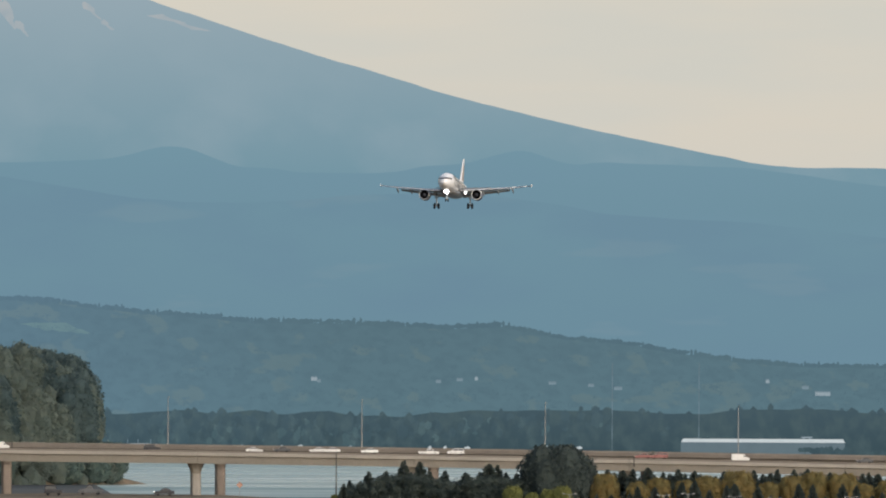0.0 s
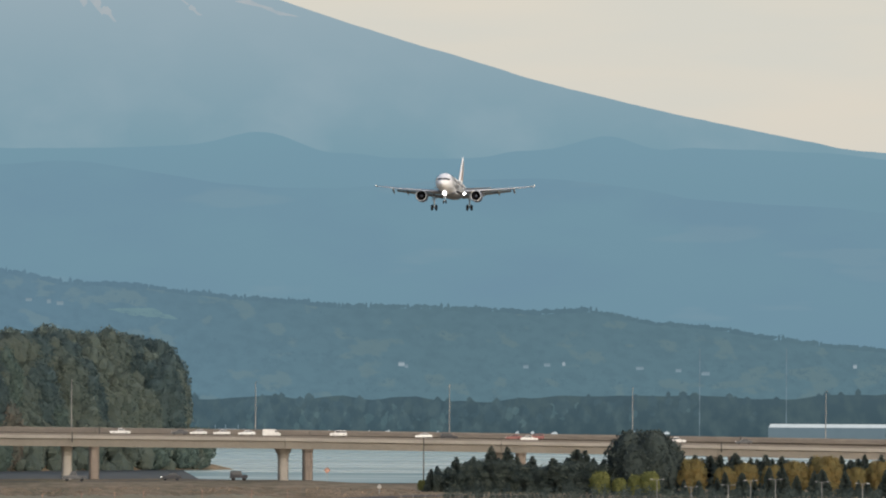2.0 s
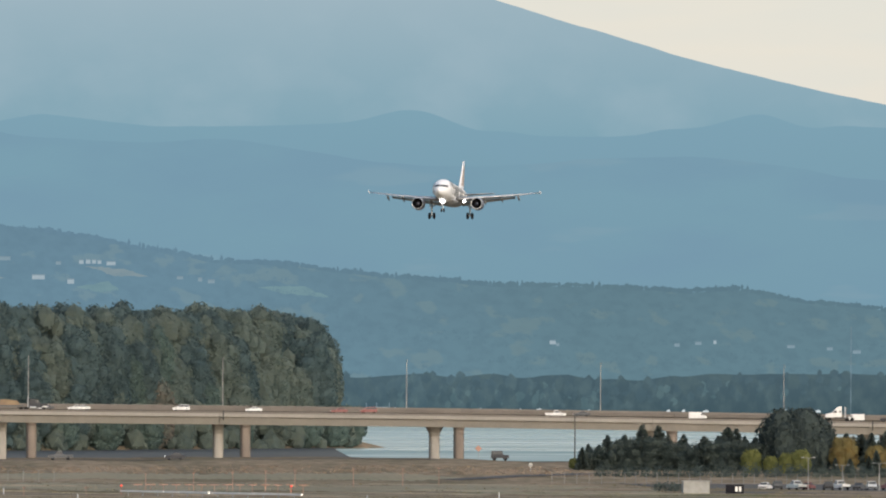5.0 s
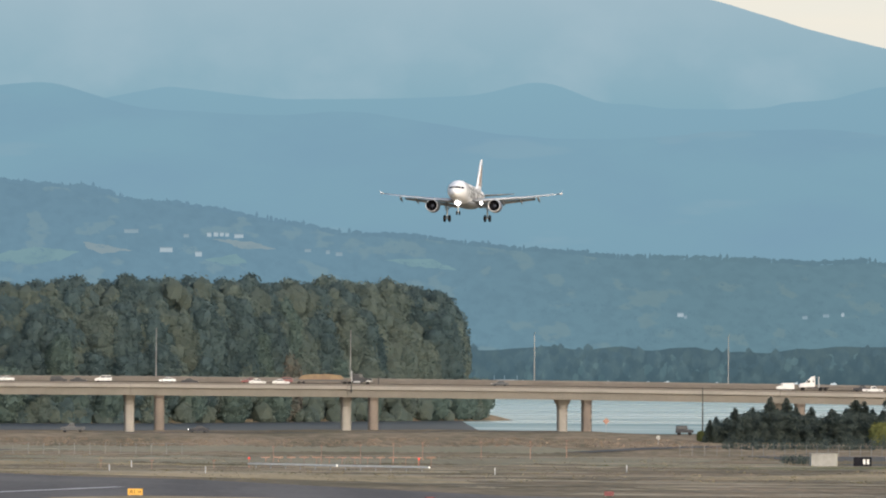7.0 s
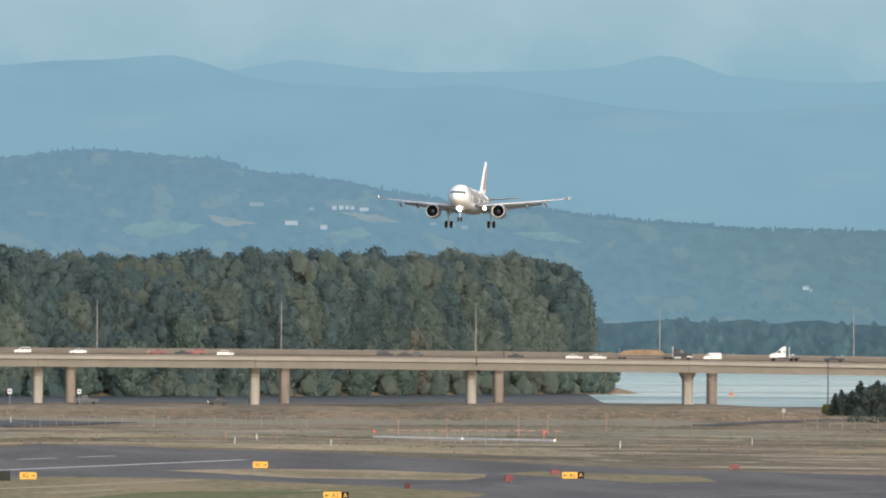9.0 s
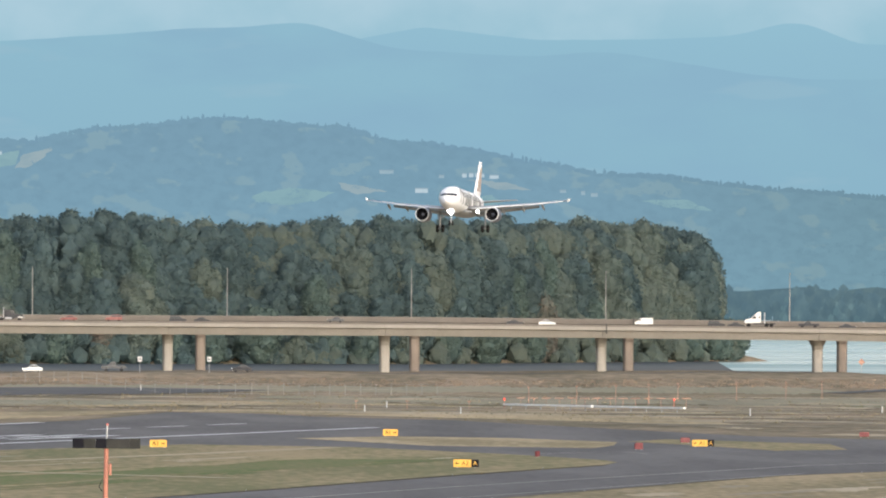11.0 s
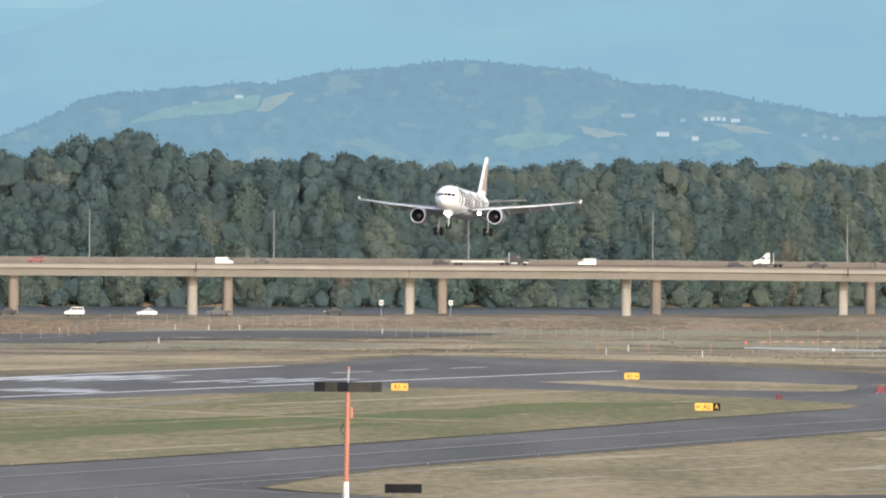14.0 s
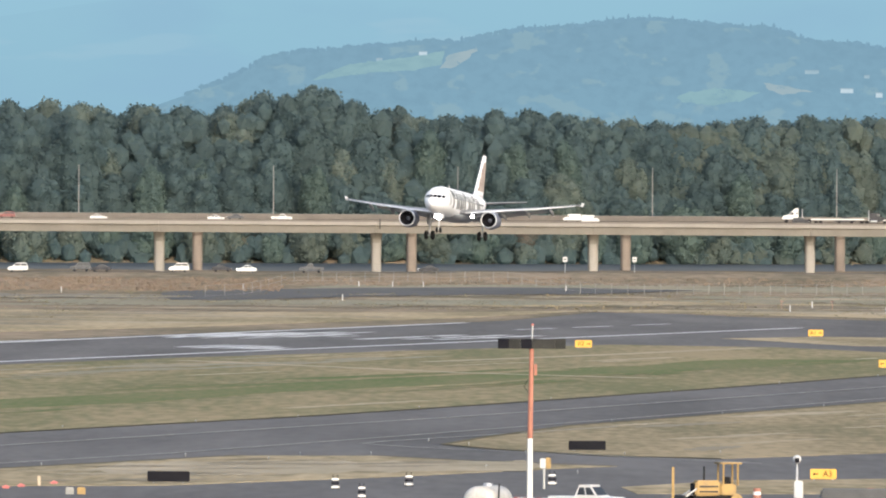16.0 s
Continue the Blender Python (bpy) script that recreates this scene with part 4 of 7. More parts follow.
for k in range(-8, 14):
    x = 3.4 + 43.95 * k + (1.2 if k % 2 else 0)
    if k == -8:
        lamp_post.matrix_basis = pose(x, 3197.35, rail_far(x) - 0.4)
    else:
        copy_thing(lamp_post, pose(x, 3197.35, rail_far(x) - 0.4))

# levee road
road = raw("road_levee", [v for x in range(-400, 620, 20) for v in ((x, 3078, float(land_z(np.float64(x), 3078.0)) + 0.05), (x, 3096, float(land_z(np.float64(x), 3096.0)) + 0.05))],
           [(2 * k, 2 * k + 2, 2 * k + 3, 2 * k + 1) for k in range(50)], ROADWAY)
tagged(road, "grey asphalt road along the levee crest", "road", kind="structure")


# ---------------------------------------------------------------- aircraft
def airliner():
    """A twin-engined narrow-body airliner with gear and flaps down; nose towards +y, origin on the fuselage axis over the main gear."""
    t = thing("airliner", "white twin-jet airliner landing, wheels down, landing lights on", "airplane")

    def section(y, r, zc, flat=1.0, n=36):
        return [(math.sin(k / n * 2 * math.pi) * r * 0.97, y, zc + math.cos(k / n * 2 * math.pi) * r * flat) for k in range(n)]
    st = [(16.1, 0.05, -0.55), (15.95, 0.38, -0.52), (15.6, 0.74, -0.45), (15.0, 1.12, -0.34), (14.2, 1.47, -0.22), (13.2, 1.76, -0.10), (12.0, 1.94, -0.02), (10.6, 2.03, 0),
          (6, 2.04, 0), (0, 2.04, 0), (-6.2, 2.04, 0), (-9, 1.86, 0.14), (-11.5, 1.52, 0.42), (-14, 1.05, 0.78), (-16.4, 0.52, 1.1), (-17.7, 0.18, 1.25)]
    fus = part("fuselage", loft([section(*s) for s in st]), SKIN, t, smooth=True)
    # grey belly skin and wing-root fairing
    rings = []
    for y, w, d in ((7.2, 0.4, 0.1), (5.8, 1.5, 0.55), (4, 1.95, 0.85), (0, 2.05, 0.95), (-3.5, 1.9, 0.8), (-5.6, 1.2, 0.4), (-6.6, 0.4, 0.1)):
        rings.append([(math.cos(math.pi * (1 + k / 14)) * w, y, -1.45 - 0.1 + math.sin(math.pi * (1 + k / 14)) * d) for k in range(15)])
    part("belly_fairing", loft(rings), BELLY, fus, "grey wing-root belly fairing", smooth=True)
    # cockpit glazing: six panes on the curved nose
    ys_ = np.array([p[0] for p in st[:8]][::-1])
    rs_ = np.array([p[1] for p in st[:8]][::-1])
    zs_ = np.array([p[2] for p in st[:8]][::-1])

    def nose_y(x, z):
        yy = np.linspace(16.05, 11.0, 400)
        r, zc = np.interp(yy, ys_, rs_), np.interp(yy, ys_, zs_)
        inside = (x / (0.97 * r)) ** 2 + ((z - zc) / r) ** 2 < 1
        return float(yy[np.argmax(inside)])
    for sx in (-1, 1):
        for xa, xb, za, zb in ((0.05, 0.52, 0.20, 0.62), (0.58, 1.02, 0.18, 0.62), (1.08, 1.42, 0.18, 0.58)):
            vs = []
            for u in range(5):
                for v in range(4):
                    x, z = sx * (xa + (xb - xa) * u / 4), za + (zb - za) * v / 3
                    vs.append((x, nose_y(x, z) + 0.03, z + 0.02))
            raw("windscreen_pane", vs, [(u * 4 + v, u * 4 + v + 1, u * 4 + v + 5, u * 4 + v + 4) for u in range(4) for v in range(3)], GLASS, fus, "dark cockpit window")
    # cabin windows and doors, both sides
    bm = bmesh.new()
    box(bm, 0, 0, 0, 0.03, 0.20, 0.28, 0.05)
    win = part("cabin_window", bm, BELLY, fus, "small dark cabin window")
    first = True
    for side in (-1, 1):
        for k in range(32):
            y = 10.6 - k * 0.60
            m = pose(side * 1.955, y, 0.42, 0, side * 12, 0)
            if first:
                win.matrix_basis = m
                first = False
            else:
                again(win, m, fus)
        for y in (12.2, -7.6):
            r0, r1 = ((1.89, 1.95) if y > 0 else (2.01, 1.95))
            vs, fs = [], []
            for j in range(9):
                z = -0.7 + 1.8 * j / 8
                vs += [(side * (math.sqrt(r0 * r0 - z * z) * 0.97 + 0.012), y + 0.42, z), (side * (math.sqrt(r1 * r1 - z * z) * 0.97 + 0.012), y - 0.42, z)]
                if j:
                    c = len(vs)
                    fs.append((c - 4, c - 3, c - 1, c - 2))
            raw("cabin_door", vs, fs, LIGHT_GREY, fus, "pale grey cabin door")
        # livery: a row of tall dark blocks wrapped round the side
        x0 = 11.3
        for k, (w, gaps) in enumerate(((1.9, 1), (1.9, 2), (2.1, 2), (2.1, 1), (1.7, 2), (0.7, 0), (1.9, 1), (1.9, 2))):
            vs, fs = [], []
            bars = [(0, w)] if not gaps else [(0, w * 0.46), (w * 0.6, w)] if gaps == 2 else [(0, w * 0.4), (w * 0.4, w * 0.95)]
            for q, (s0, s1) in enumerate(bars):
                lo, hi = (-0.95, 1.6) if not (gaps == 1 and q == 1) else (0.65, 1.6)
                for j in range(7):
                    z = lo + (hi - lo) * j / 6
                    half = math.sqrt(2.04 ** 2 - z * z) * 0.97 + 0.012
                    vs += [(side * half, x0 - s0 - 0.25 * (1 - z), z), (side * half, x0 - s1 - 0.25 * (1 - z), z)]
                    if j:
                        c = len(vs)
                        fs.append((c - 4, c - 3, c - 1, c - 2))
            raw("livery_block", vs, fs, LETTER, fus, "tall dark green livery shape")
            x0 -= w + 0.42

    def wing_rings(pts, n=14):
        """Aerofoil rings; each point: x, leading edge y, chord, z, thickness ratio, twist."""
        out = []
        for x, le, ch, z, th, tw in pts:
            ring = []
            for k in range(n * 2):
                s = k / n if k < n else 2 - k / n
                u = (1 - math.cos(math.pi * s)) / 2
                hgt = th * ch * (2.97 * math.sqrt(u) - 1.26 * u - 3.52 * u * u + 2.84 * u ** 3 - 1.02 * u ** 4)
                zz = hgt * (1.0 if k <= n else -0.75) * 0.5
                yy = -u * ch
                ring.append((x, le + yy * math.cos(tw) + zz * math.sin(tw), z + zz * math.cos(tw) + yy * math.sin(tw)))
            out.append(ring)
        return out
    for side in (-1, 1):
        w = [(1.6, 5.0, 6.6, -1.25, 0.15, 0.05), (6.2, 2.35, 4.3, -0.72, 0.12, 0.035), (11.5, -0.55, 2.8, -0.10, 0.11, 0.02), (16.5, -3.35, 1.6, 0.62, 0.10, 0.0), (17.0, -3.75, 1.25, 0.70, 0.06, 0)]
        wing = part("wing", loft(wing_rings([(side * p[0], *p[1:]) for p in w])), BELLY, t, "grey swept wing", smooth=True)
        sl = [(2.3, 5.05, 1.0, -1.36, 0.20, -0.28), (6.2, 2.75, 0.85, -0.90, 0.20, -0.28), (11.5, -0.2, 0.7, -0.27, 0.20, -0.26), (16.3, -2.95, 0.5, 0.45, 0.2, -0.22)]
        part("slat", loft(wing_rings([(side * p[0], *p[1:]) for p in sl])), SLAT, wing, "bare metal leading-edge slat", smooth=True)
        fl = [(2.0, -0.6, 1.7, -1.7, 0.13, 0.34), (6.2, -1.3, 1.45, -1.0, 0.13, 0.34), (12.3, -3.0, 0.95, -0.22, 0.13, 0.34)]
        part("flap", loft(wing_rings([(side * p[0], *p[1:]) for p in fl])), BELLY, wing, "lowered trailing-edge flap", smooth=True)
        for x, y, z in ((6.6, -1.6, -1.15), (9.8, -2.4, -0.7), (13.0, -3.4, -0.3)):
            rings = [[(side * x + math.cos(k / 10 * 2 * math.pi) * r, yy, zz + math.sin(k / 10 * 2 * math.pi) * r * 1.5) for k in range(10)]
                     for yy, zz, r in ((y + 2.1, z + 0.1, 0.05), (y + 1.2, z, 0.18), (y, z - 0.25, 0.2), (y - 1.1, z - 0.6, 0.06))]
            part("flap_fairing", loft(rings), BELLY, wing, "flap track fairing", smooth=True)
        bm = loft([[(side * (17.0 + s * 0.10), yy, 0.70 + s * zz) for yy in (-3.7, -5.3)] + [(side * (17.06 + s * 0.1), yy, 0.70 + s * zz) for yy in (-5.3, -3.7)]
                   for s, zz in ((-1, 0.20), (0, 0), (1, 0.32))])
        part("wingtip_fence", bm, SKIN, wing, "small white wingtip fence")
        bm = bmesh.new()
        bmesh.ops.create_uvsphere(bm, u_segments=8, v_segments=6, radius=0.09, matrix=pose(side * 16.8, -3.6, 0.68))
        part("wingtip_light", bm, LIGHT_GREY, wing)
        # engine
        prof = [(5.55, 1.0), (5.70, 1.06), (5.72, 1.09), (5.5, 1.16), (4.8, 1.24), (3.6, 1.25), (2.6, 1.15), (1.9, 1.0), (1.9, 0.8)]
        n = 28
        rings = [[(side * 5.88 + math.cos(k / n * 2 * math.pi) * r, y, -2.25 + math.sin(k / n * 2 * math.pi) * r) for k in range(n)] for y, r in prof]
        nac = part("engine_nacelle", loft(rings, caps=False), NACELLE, t, "dark blue-grey engine nacelle", smooth=True)
        rings = [[(side * 5.88 + math.cos(k / n * 2 * math.pi) * r, y, -2.25 + math.sin(k / n * 2 * math.pi) * r) for k in range(n)]
                 for y, r in ((5.56, 1.005), (5.70, 1.05), (5.76, 1.09), (5.68, 1.13), (5.50, 1.163))]
        part("inlet_lip", loft(rings, caps=False), SLAT, nac, "polished inlet lip", smooth=True)
        rings = [[(side * 5.88 + math.cos(k / n * 2 * math.pi) * r, y, -2.25 + math.sin(k / n * 2 * math.pi) * r) for k in range(n)]
                 for y, r in ((5.58, 1.0), (4.9, 0.95), (4.6, 0.9), (4.6, 0.02))]
        part("fan_duct", loft(rings, caps=False), INLET, nac, "dark engine inlet", smooth=True)
        for k in range(18):
            a = k / 18 * 2 * math.pi
            c0, s0, c1, s1 = math.cos(a), math.sin(a), math.cos(a + 0.22), math.sin(a + 0.22)
            raw("fan_blade", [(side * 5.88 + c0 * 0.28, 4.72, -2.25 + s0 * 0.28), (side * 5.88 + c1 * 0.28, 4.64, -2.25 + s1 * 0.28),
                              (side * 5.88 + c1 * 0.86, 4.63, -2.25 + s1 * 0.86), (side * 5.88 + c0 * 0.86, 4.75, -2.25 + s0 * 0.86)], [(0, 1, 2, 3)], INLET, nac)
        bm = bmesh.new()
        tube(bm, (side * 5.88, 4.65, -2.25), (side * 5.88, 5.15, -2.25), 0.30, 0.02, 14)
        part("spinner", bm, NACELLE, nac)
        bm = bmesh.new()
        tube(bm, (side * 5.88, 2.2, -2.25), (side * 5.88, 0.3, -2.2), 0.75, 0.35, 18)
        part("exhaust_cone", bm, SLAT, nac)
        bm = loft([[(side * 5.88 - wd, y, z) for y, z in pts] + [(side * 5.88 + wd, y, z) for y, z in reversed(pts)]
                   for wd, pts in ((0.12, ((4.6, -1.0), (1.0, -0.9))), (0.2, ((4.2, -1.2), (0.4, -1.1))), (0.2, ((4.4, -1.6), (0.2, -1.9))))], close=True)
        part("pylon", bm, SKIN, t, "white engine pylon")
        # tailplane
        tp = [(0.7, -12.9, 3.6, 1.0, 0.10, 0), (6.2, -16.2, 1.5, 1.55, 0.09, 0)]
        part("tailplane", loft(wing_rings([(side * p[0], *p[1:]) for p in tp])), BELLY, t, "grey tailplane", smooth=True)
        # main gear
        gear = part("main_gear_leg", (lambda bm_: (tube(bm_, (side * 3.8, 0, -1.2), (side * 3.8, 0, -4.3), 0.17, 0.13, 10),
                                                   tube(bm_, (side * 3.8, 0, -2.6), (side * 2.0, 0.2, -1.5), 0.09, 0.09, 8), bm_)[-1])(bmesh.new()), ALU, t, "main landing gear leg")
        bm = bmesh.new()
        tube(bm, (side * 3.8 - 0.55, 0, -4.3), (side * 3.8 + 0.55, 0, -4.3), 0.1, 0.1, 8)
        part("axle", bm, ALU, gear)
        for dx in (-0.46, 0.46):
            bm = bmesh.new()
            tube(bm, (side * 3.8 + dx - 0.2, 0, -4.3), (side * 3.8 + dx + 0.2, 0, -4.3), 0.66, 0.66, 20)
            bmesh.ops.bevel(bm, geom=[e for e in bm.edges if e.calc_face_angle(0) > 1.0], offset=0.1, segments=2, affect="EDGES")
            part("main_wheel", bm, BLACK, gear, "black main wheel tyre")
        bm = bmesh.new()
        box(bm, side * 4.15, 0, -2.0, 0.05, 1.0, 1.6, 0.02)
        part("gear_door", bm, BELLY, gear, "grey gear door")
        # landing light at the wing root
        bm = bmesh.new()
        bmesh.ops.create_uvsphere(bm, u_segments=14, v_segments=10, radius=0.25, matrix=pose(side * 3.3, 4.6, -1.75))
        if side < 0:
            part("landing_light", bm, LAMP, t, "dazzling white landing light")
        else:
            bm.free()
    # fin with a plain brown shape in place of its picture
    rings = []
    for z, le, ch, th in ((1.7, -9.6, 6.6, 0.10), (2.6, -11.0, 5.8, 0.10), (7.7, -15.3, 2.4, 0.09), (7.95, -15.7, 1.9, 0.05)):
        ring = []
        for k in range(20):
            s = k / 10 if k < 10 else 2 - k / 10
            u = (1 - math.cos(math.pi * s)) / 2
            wdt = th * ch * (2.97 * math.sqrt(u) - 1.26 * u - 3.52 * u * u + 2.84 * u ** 3 - 1.02 * u ** 4) * 0.5
            ring.append(((1 if k <= 10 else -1) * wdt, le - u * ch, z))
        rings.append(ring)
    fin = part("fin", loft(rings), SKIN, t, "tall white tail fin", smooth=True)
    for side in (-1, 1):
        vs, fs = [], []
        for j in range(9):
            z = 2.75 + 4.2 * j / 8
            le, ch = -11.0 - (z - 2.6) * 0.843, 5.8 - (z - 2.6) * 0.667
            ua = 0.06 + 0.10 * abs(math.sin(j * 1.1)) + 0.20 * (j / 8) ** 3
            for q in range(9):
                u0 = ua + (0.97 - ua) * q / 8
                wdt = (0.10 - 0.01 * (z - 2.6) / 5.1) * ch * (2.97 * math.sqrt(u0) - 1.26 * u0 - 3.52 * u0 * u0 + 2.84 * u0 ** 3 - 1.02 * u0 ** 4) * 0.5 + 0.03
                vs.append((side * wdt, le - u0 * ch, z))
                if j and q:
                    c = len(vs) - 1
                    fs.append((c, c - 1, c - 10, c - 9))
        raw("tail_picture", vs, fs, TAILART, fin, "brown painted tail shape")
    # nose gear with its light
    bm = bmesh.new()
    tube(bm, (0, 11.0, -1.6), (0, 11.1, -4.1), 0.11, 0.09, 10)
    ng = part("nose_gear_leg", bm, ALU, t, "nose landing gear leg")
    for dx in (-0.26, 0.26):
        bm = bmesh.new()
        tube(bm, (dx - 0.11, 11.1, -4.1), (dx + 0.11, 11.1, -4.1), 0.4, 0.4, 18)
        bmesh.ops.bevel(bm, geom=[e for e in bm.edges if e.calc_face_angle(0) > 1.0], offset=0.06, segments=2, affect="EDGES")
        part("nose_wheel", bm, BLACK, ng, "black nose wheel tyre")
    for dx in (-0.55, 0.55):
        bm = bmesh.new()
        box(bm, dx, 11.2, -2.1, 0.04, 1.5, 0.7, 0.02)
        part("nose_gear_door", bm, SKIN, ng)
    bm = bmesh.new()
    bmesh.ops.create_uvsphere(bm, u_segments=14, v_segments=10, radius=0.32, matrix=pose(0, 11.35, -2.35))
    part("taxi_light", bm, LAMP, t, "dazzling white nose light")
    bm = bmesh.new()
    box(bm, 0, 5.5, 2.2, 0.05, 0.5, 0.45, 0.02, top=0.6)
    part("antenna", bm, SKIN, fus)
    return t


plane = airliner()


# ---------------------------------------------------------------- vehicles

CAR_WHITE = paint("white_car_paint", (0.62, 0.62, 0.61), 0.35, second=(0.52, 0.52, 0.52), scale=0.8)
CAR_SILVER = paint("silver_car_paint", (0.45, 0.47, 0.48), 0.3, 0.4, second=(0.38, 0.40, 0.41), scale=0.8)
CAR_DARK = paint("dark_car_paint", (0.035, 0.037, 0.042), 0.6, second=(0.05, 0.05, 0.055), scale=0.8)
CAR_GREY = paint("grey_car_paint", (0.10, 0.104, 0.11), 0.6, second=(0.08, 0.083, 0.088), scale=0.8)
CAR_RED = paint("red_car_paint", (0.20, 0.05, 0.045), 0.4, second=(0.16, 0.04, 0.038), scale=0.8)
for m_ in (CAR_DARK, CAR_GREY):
    m_.node_tree.nodes["Principled BSDF"].inputs["Specular IOR Level"].default_value = 0.2
LOAD = paint("brown_timber_load", (0.24, 0.17, 0.10), 0.9, second=(0.17, 0.12, 0.08), scale=0.6)


def side_body(profile, width, lean=0.06):
    """A body from its side outline, tucked in towards the top."""
    zs = [p[1] for p in profile]
    lo, hi = min(zs), max(zs)
    rings = []
    for s in (-1, -0.86, 0.86, 1):
        shrink = 0.03 if abs(s) == 1 else 0
        rings.append([(x, s * width / 2 * (1 - lean * (z - lo) / (hi - lo)), z - shrink * (z - lo) / (hi - lo)) for x, z in profile])
    return loft(rings)


def wheels(t, xs_, half, r):
    for x in xs_:
        for s in (-1, 1):
            bm = bmesh.new()
            tube(bm, (x, s * half - 0.1, r), (x, s * half + 0.1, r), r, r, 14)
            part("wheel", bm, BLACK, t)


def lamps(t, x, half, z, lit):
    for s in (-1, 1):
        bm = bmesh.new()
        box(bm, x, s * half, z, 0.08, 0.34, 0.18, 0.03)
        part("headlight", bm, HEADLIGHT if lit else WHITE, t)


def glaze(t, cab, gw, lean):
    """Windscreen, rear window and side windows set just proud of the cabin."""
    (xa, za), (xb, zb), (xc, zc), (xd, zd) = cab
    lo, hi = min(za, zd), max(zb, zc)

    def half(z):
        return gw / 2 * (1 - lean * (z - lo) / (hi - lo))
    z0, z1 = lo + (hi - lo) * 0.14, hi - (hi - lo) * 0.16
    for s in (-1, 1):
        f0 = xa + (xb - xa) * (z0 - za) / (zb - za) - 0.16
        f1 = xa + (xb - xa) * (z1 - za) / (zb - za) - 0.12
        r0 = xd + (xc - xd) * (z0 - zd) / (zc - zd) + 0.16
        r1 = xd + (xc - xd) * (z1 - zd) / (zc - zd) + 0.12
        m0, m1 = (f0 + r0) / 2, (f1 + r1) / 2
        for q0, q1, p0, p1 in ((f0, f1, m0 + 0.05, m1 + 0.05), (m0 - 0.05, m1 - 0.05, r0, r1)):
            raw("side_window", [(q0, s * (half(z0) + 0.012), z0), (p0, s * (half(z0) + 0.012), z0), (p1, s * (half(z1) + 0.012), z1), (q1, s * (half(z1) + 0.012), z1)], [(0, 1, 2, 3)], CARGLASS, t)
    for (x0_, zz0, x1_, zz1, sg_, nm) in ((xa, za, xb, zb, 1, "windscreen"), (xd, zd, xc, zc, -1, "rear_window")):
        q = []
        for f, s in ((0.12, -1), (0.12, 1), (0.9, 1), (0.9, -1)):
            x, z = x0_ + (x1_ - x0_) * f + sg_ * 0.015, zz0 + (zz1 - zz0) * f + 0.01
            q.append((x, s * (half(z) * 0.9), z))
        raw(nm, q, [(0, 1, 2, 3)], CARGLASS, t)


def car(kind, mat, label, group, lit=False):
    """A road vehicle facing +x, standing on z = 0."""
    names = {"sedan": "sedan", "suv": "suv", "van": "panel_van", "pickup": "pickup_truck", "jeep": "jeep"}
    t = thing(names[kind], label, "car" if kind in ("sedan", "suv", "jeep") else "van" if kind == "van" else "pickup truck", group)
    if kind == "sedan":
        body = [(-2.3, 0.3), (2.25, 0.28), (2.3, 0.62), (2.0, 0.78), (1.0, 0.92), (-1.6, 0.98), (-2.25, 0.92), (-2.33, 0.6)]
        cab = [(1.0, 0.90), (0.25, 1.40), (-0.85, 1.42), (-1.65, 0.96)]
        roof, wd, wh, ax = (-0.3, 1.43, 1.15), 1.78, 0.32, (1.4, -1.35)
    elif kind == "suv":
        body = [(-2.3, 0.35), (2.25, 0.35), (2.32, 0.80), (1.9, 1.02), (1.1, 1.10), (-2.2, 1.12), (-2.35, 0.8)]
        cab = [(1.15, 1.08), (0.55, 1.68), (-2.0, 1.70), (-2.3, 1.10)]
        roof, wd, wh, ax = (-0.75, 1.72, 2.5), 1.88, 0.37, (1.42, -1.4)
    elif kind == "jeep":
        body = [(-2.0, 0.5), (2.0, 0.5), (2.05, 1.0), (1.9, 1.12), (0.7, 1.16), (-2.0, 1.16)]
        cab = [(0.75, 1.14), (0.5, 1.85), (-1.9, 1.85), (-1.95, 1.14)]
        roof, wd, wh, ax = (-0.7, 1.87, 2.45), 1.8, 0.42, (1.25, -1.25)
    elif kind == "pickup":
        body = [(-2.8, 0.5), (2.75, 0.42), (2.85, 0.9), (2.6, 1.08), (1.3, 1.14), (-0.5, 1.14), (-0.55, 1.12), (-2.85, 1.12)]
        cab = [(1.35, 1.12), (0.65, 1.80), (-0.35, 1.82), (-0.6, 1.12)]
        roof, wd, wh, ax = (0.15, 1.84, 1.05), 1.95, 0.39, (1.75, -1.75)
    else:
        body = [(-2.8, 0.4), (2.6, 0.4), (2.75, 0.9), (2.5, 1.15), (1.6, 1.55), (1.3, 2.15), (0.9, 2.3), (-2.75, 2.3), (-2.85, 0.9)]
        cab = [(2.0, 1.30), (1.35, 2.08), (0.75, 2.08), (0.75, 1.30)]
        roof, wd, wh, ax = (-1.0, 2.31, 3.4), 1.95, 0.36, (1.75, -1.75)
    part("body", side_body(body, wd), mat, t)
    gw, lean = wd * (0.94 if kind != "van" else 1.0), 0.2 if kind != "van" else 0.06
    if kind != "van":
        part("greenhouse", side_body(cab, gw, lean), mat, t)
    glaze(t, cab, gw, lean)
    bm = bmesh.new()
    box(bm, roof[0], 0, roof[1], roof[2], wd * 0.74, 0.07, 0.03)
    part("roof_panel", bm, mat, t)
    wheels(t, ax, wd / 2 - 0.12, wh)
    lamps(t, body[1][0] + 0.03, wd * 0.34, 0.72 if kind != "van" else 0.85, lit)
    bm = bmesh.new()
    box(bm, body[0][0] - 0.02, 0, 0.55, 0.12, wd * 0.96, 0.2, 0.04)
    part("bumper", bm, BLACK, t)
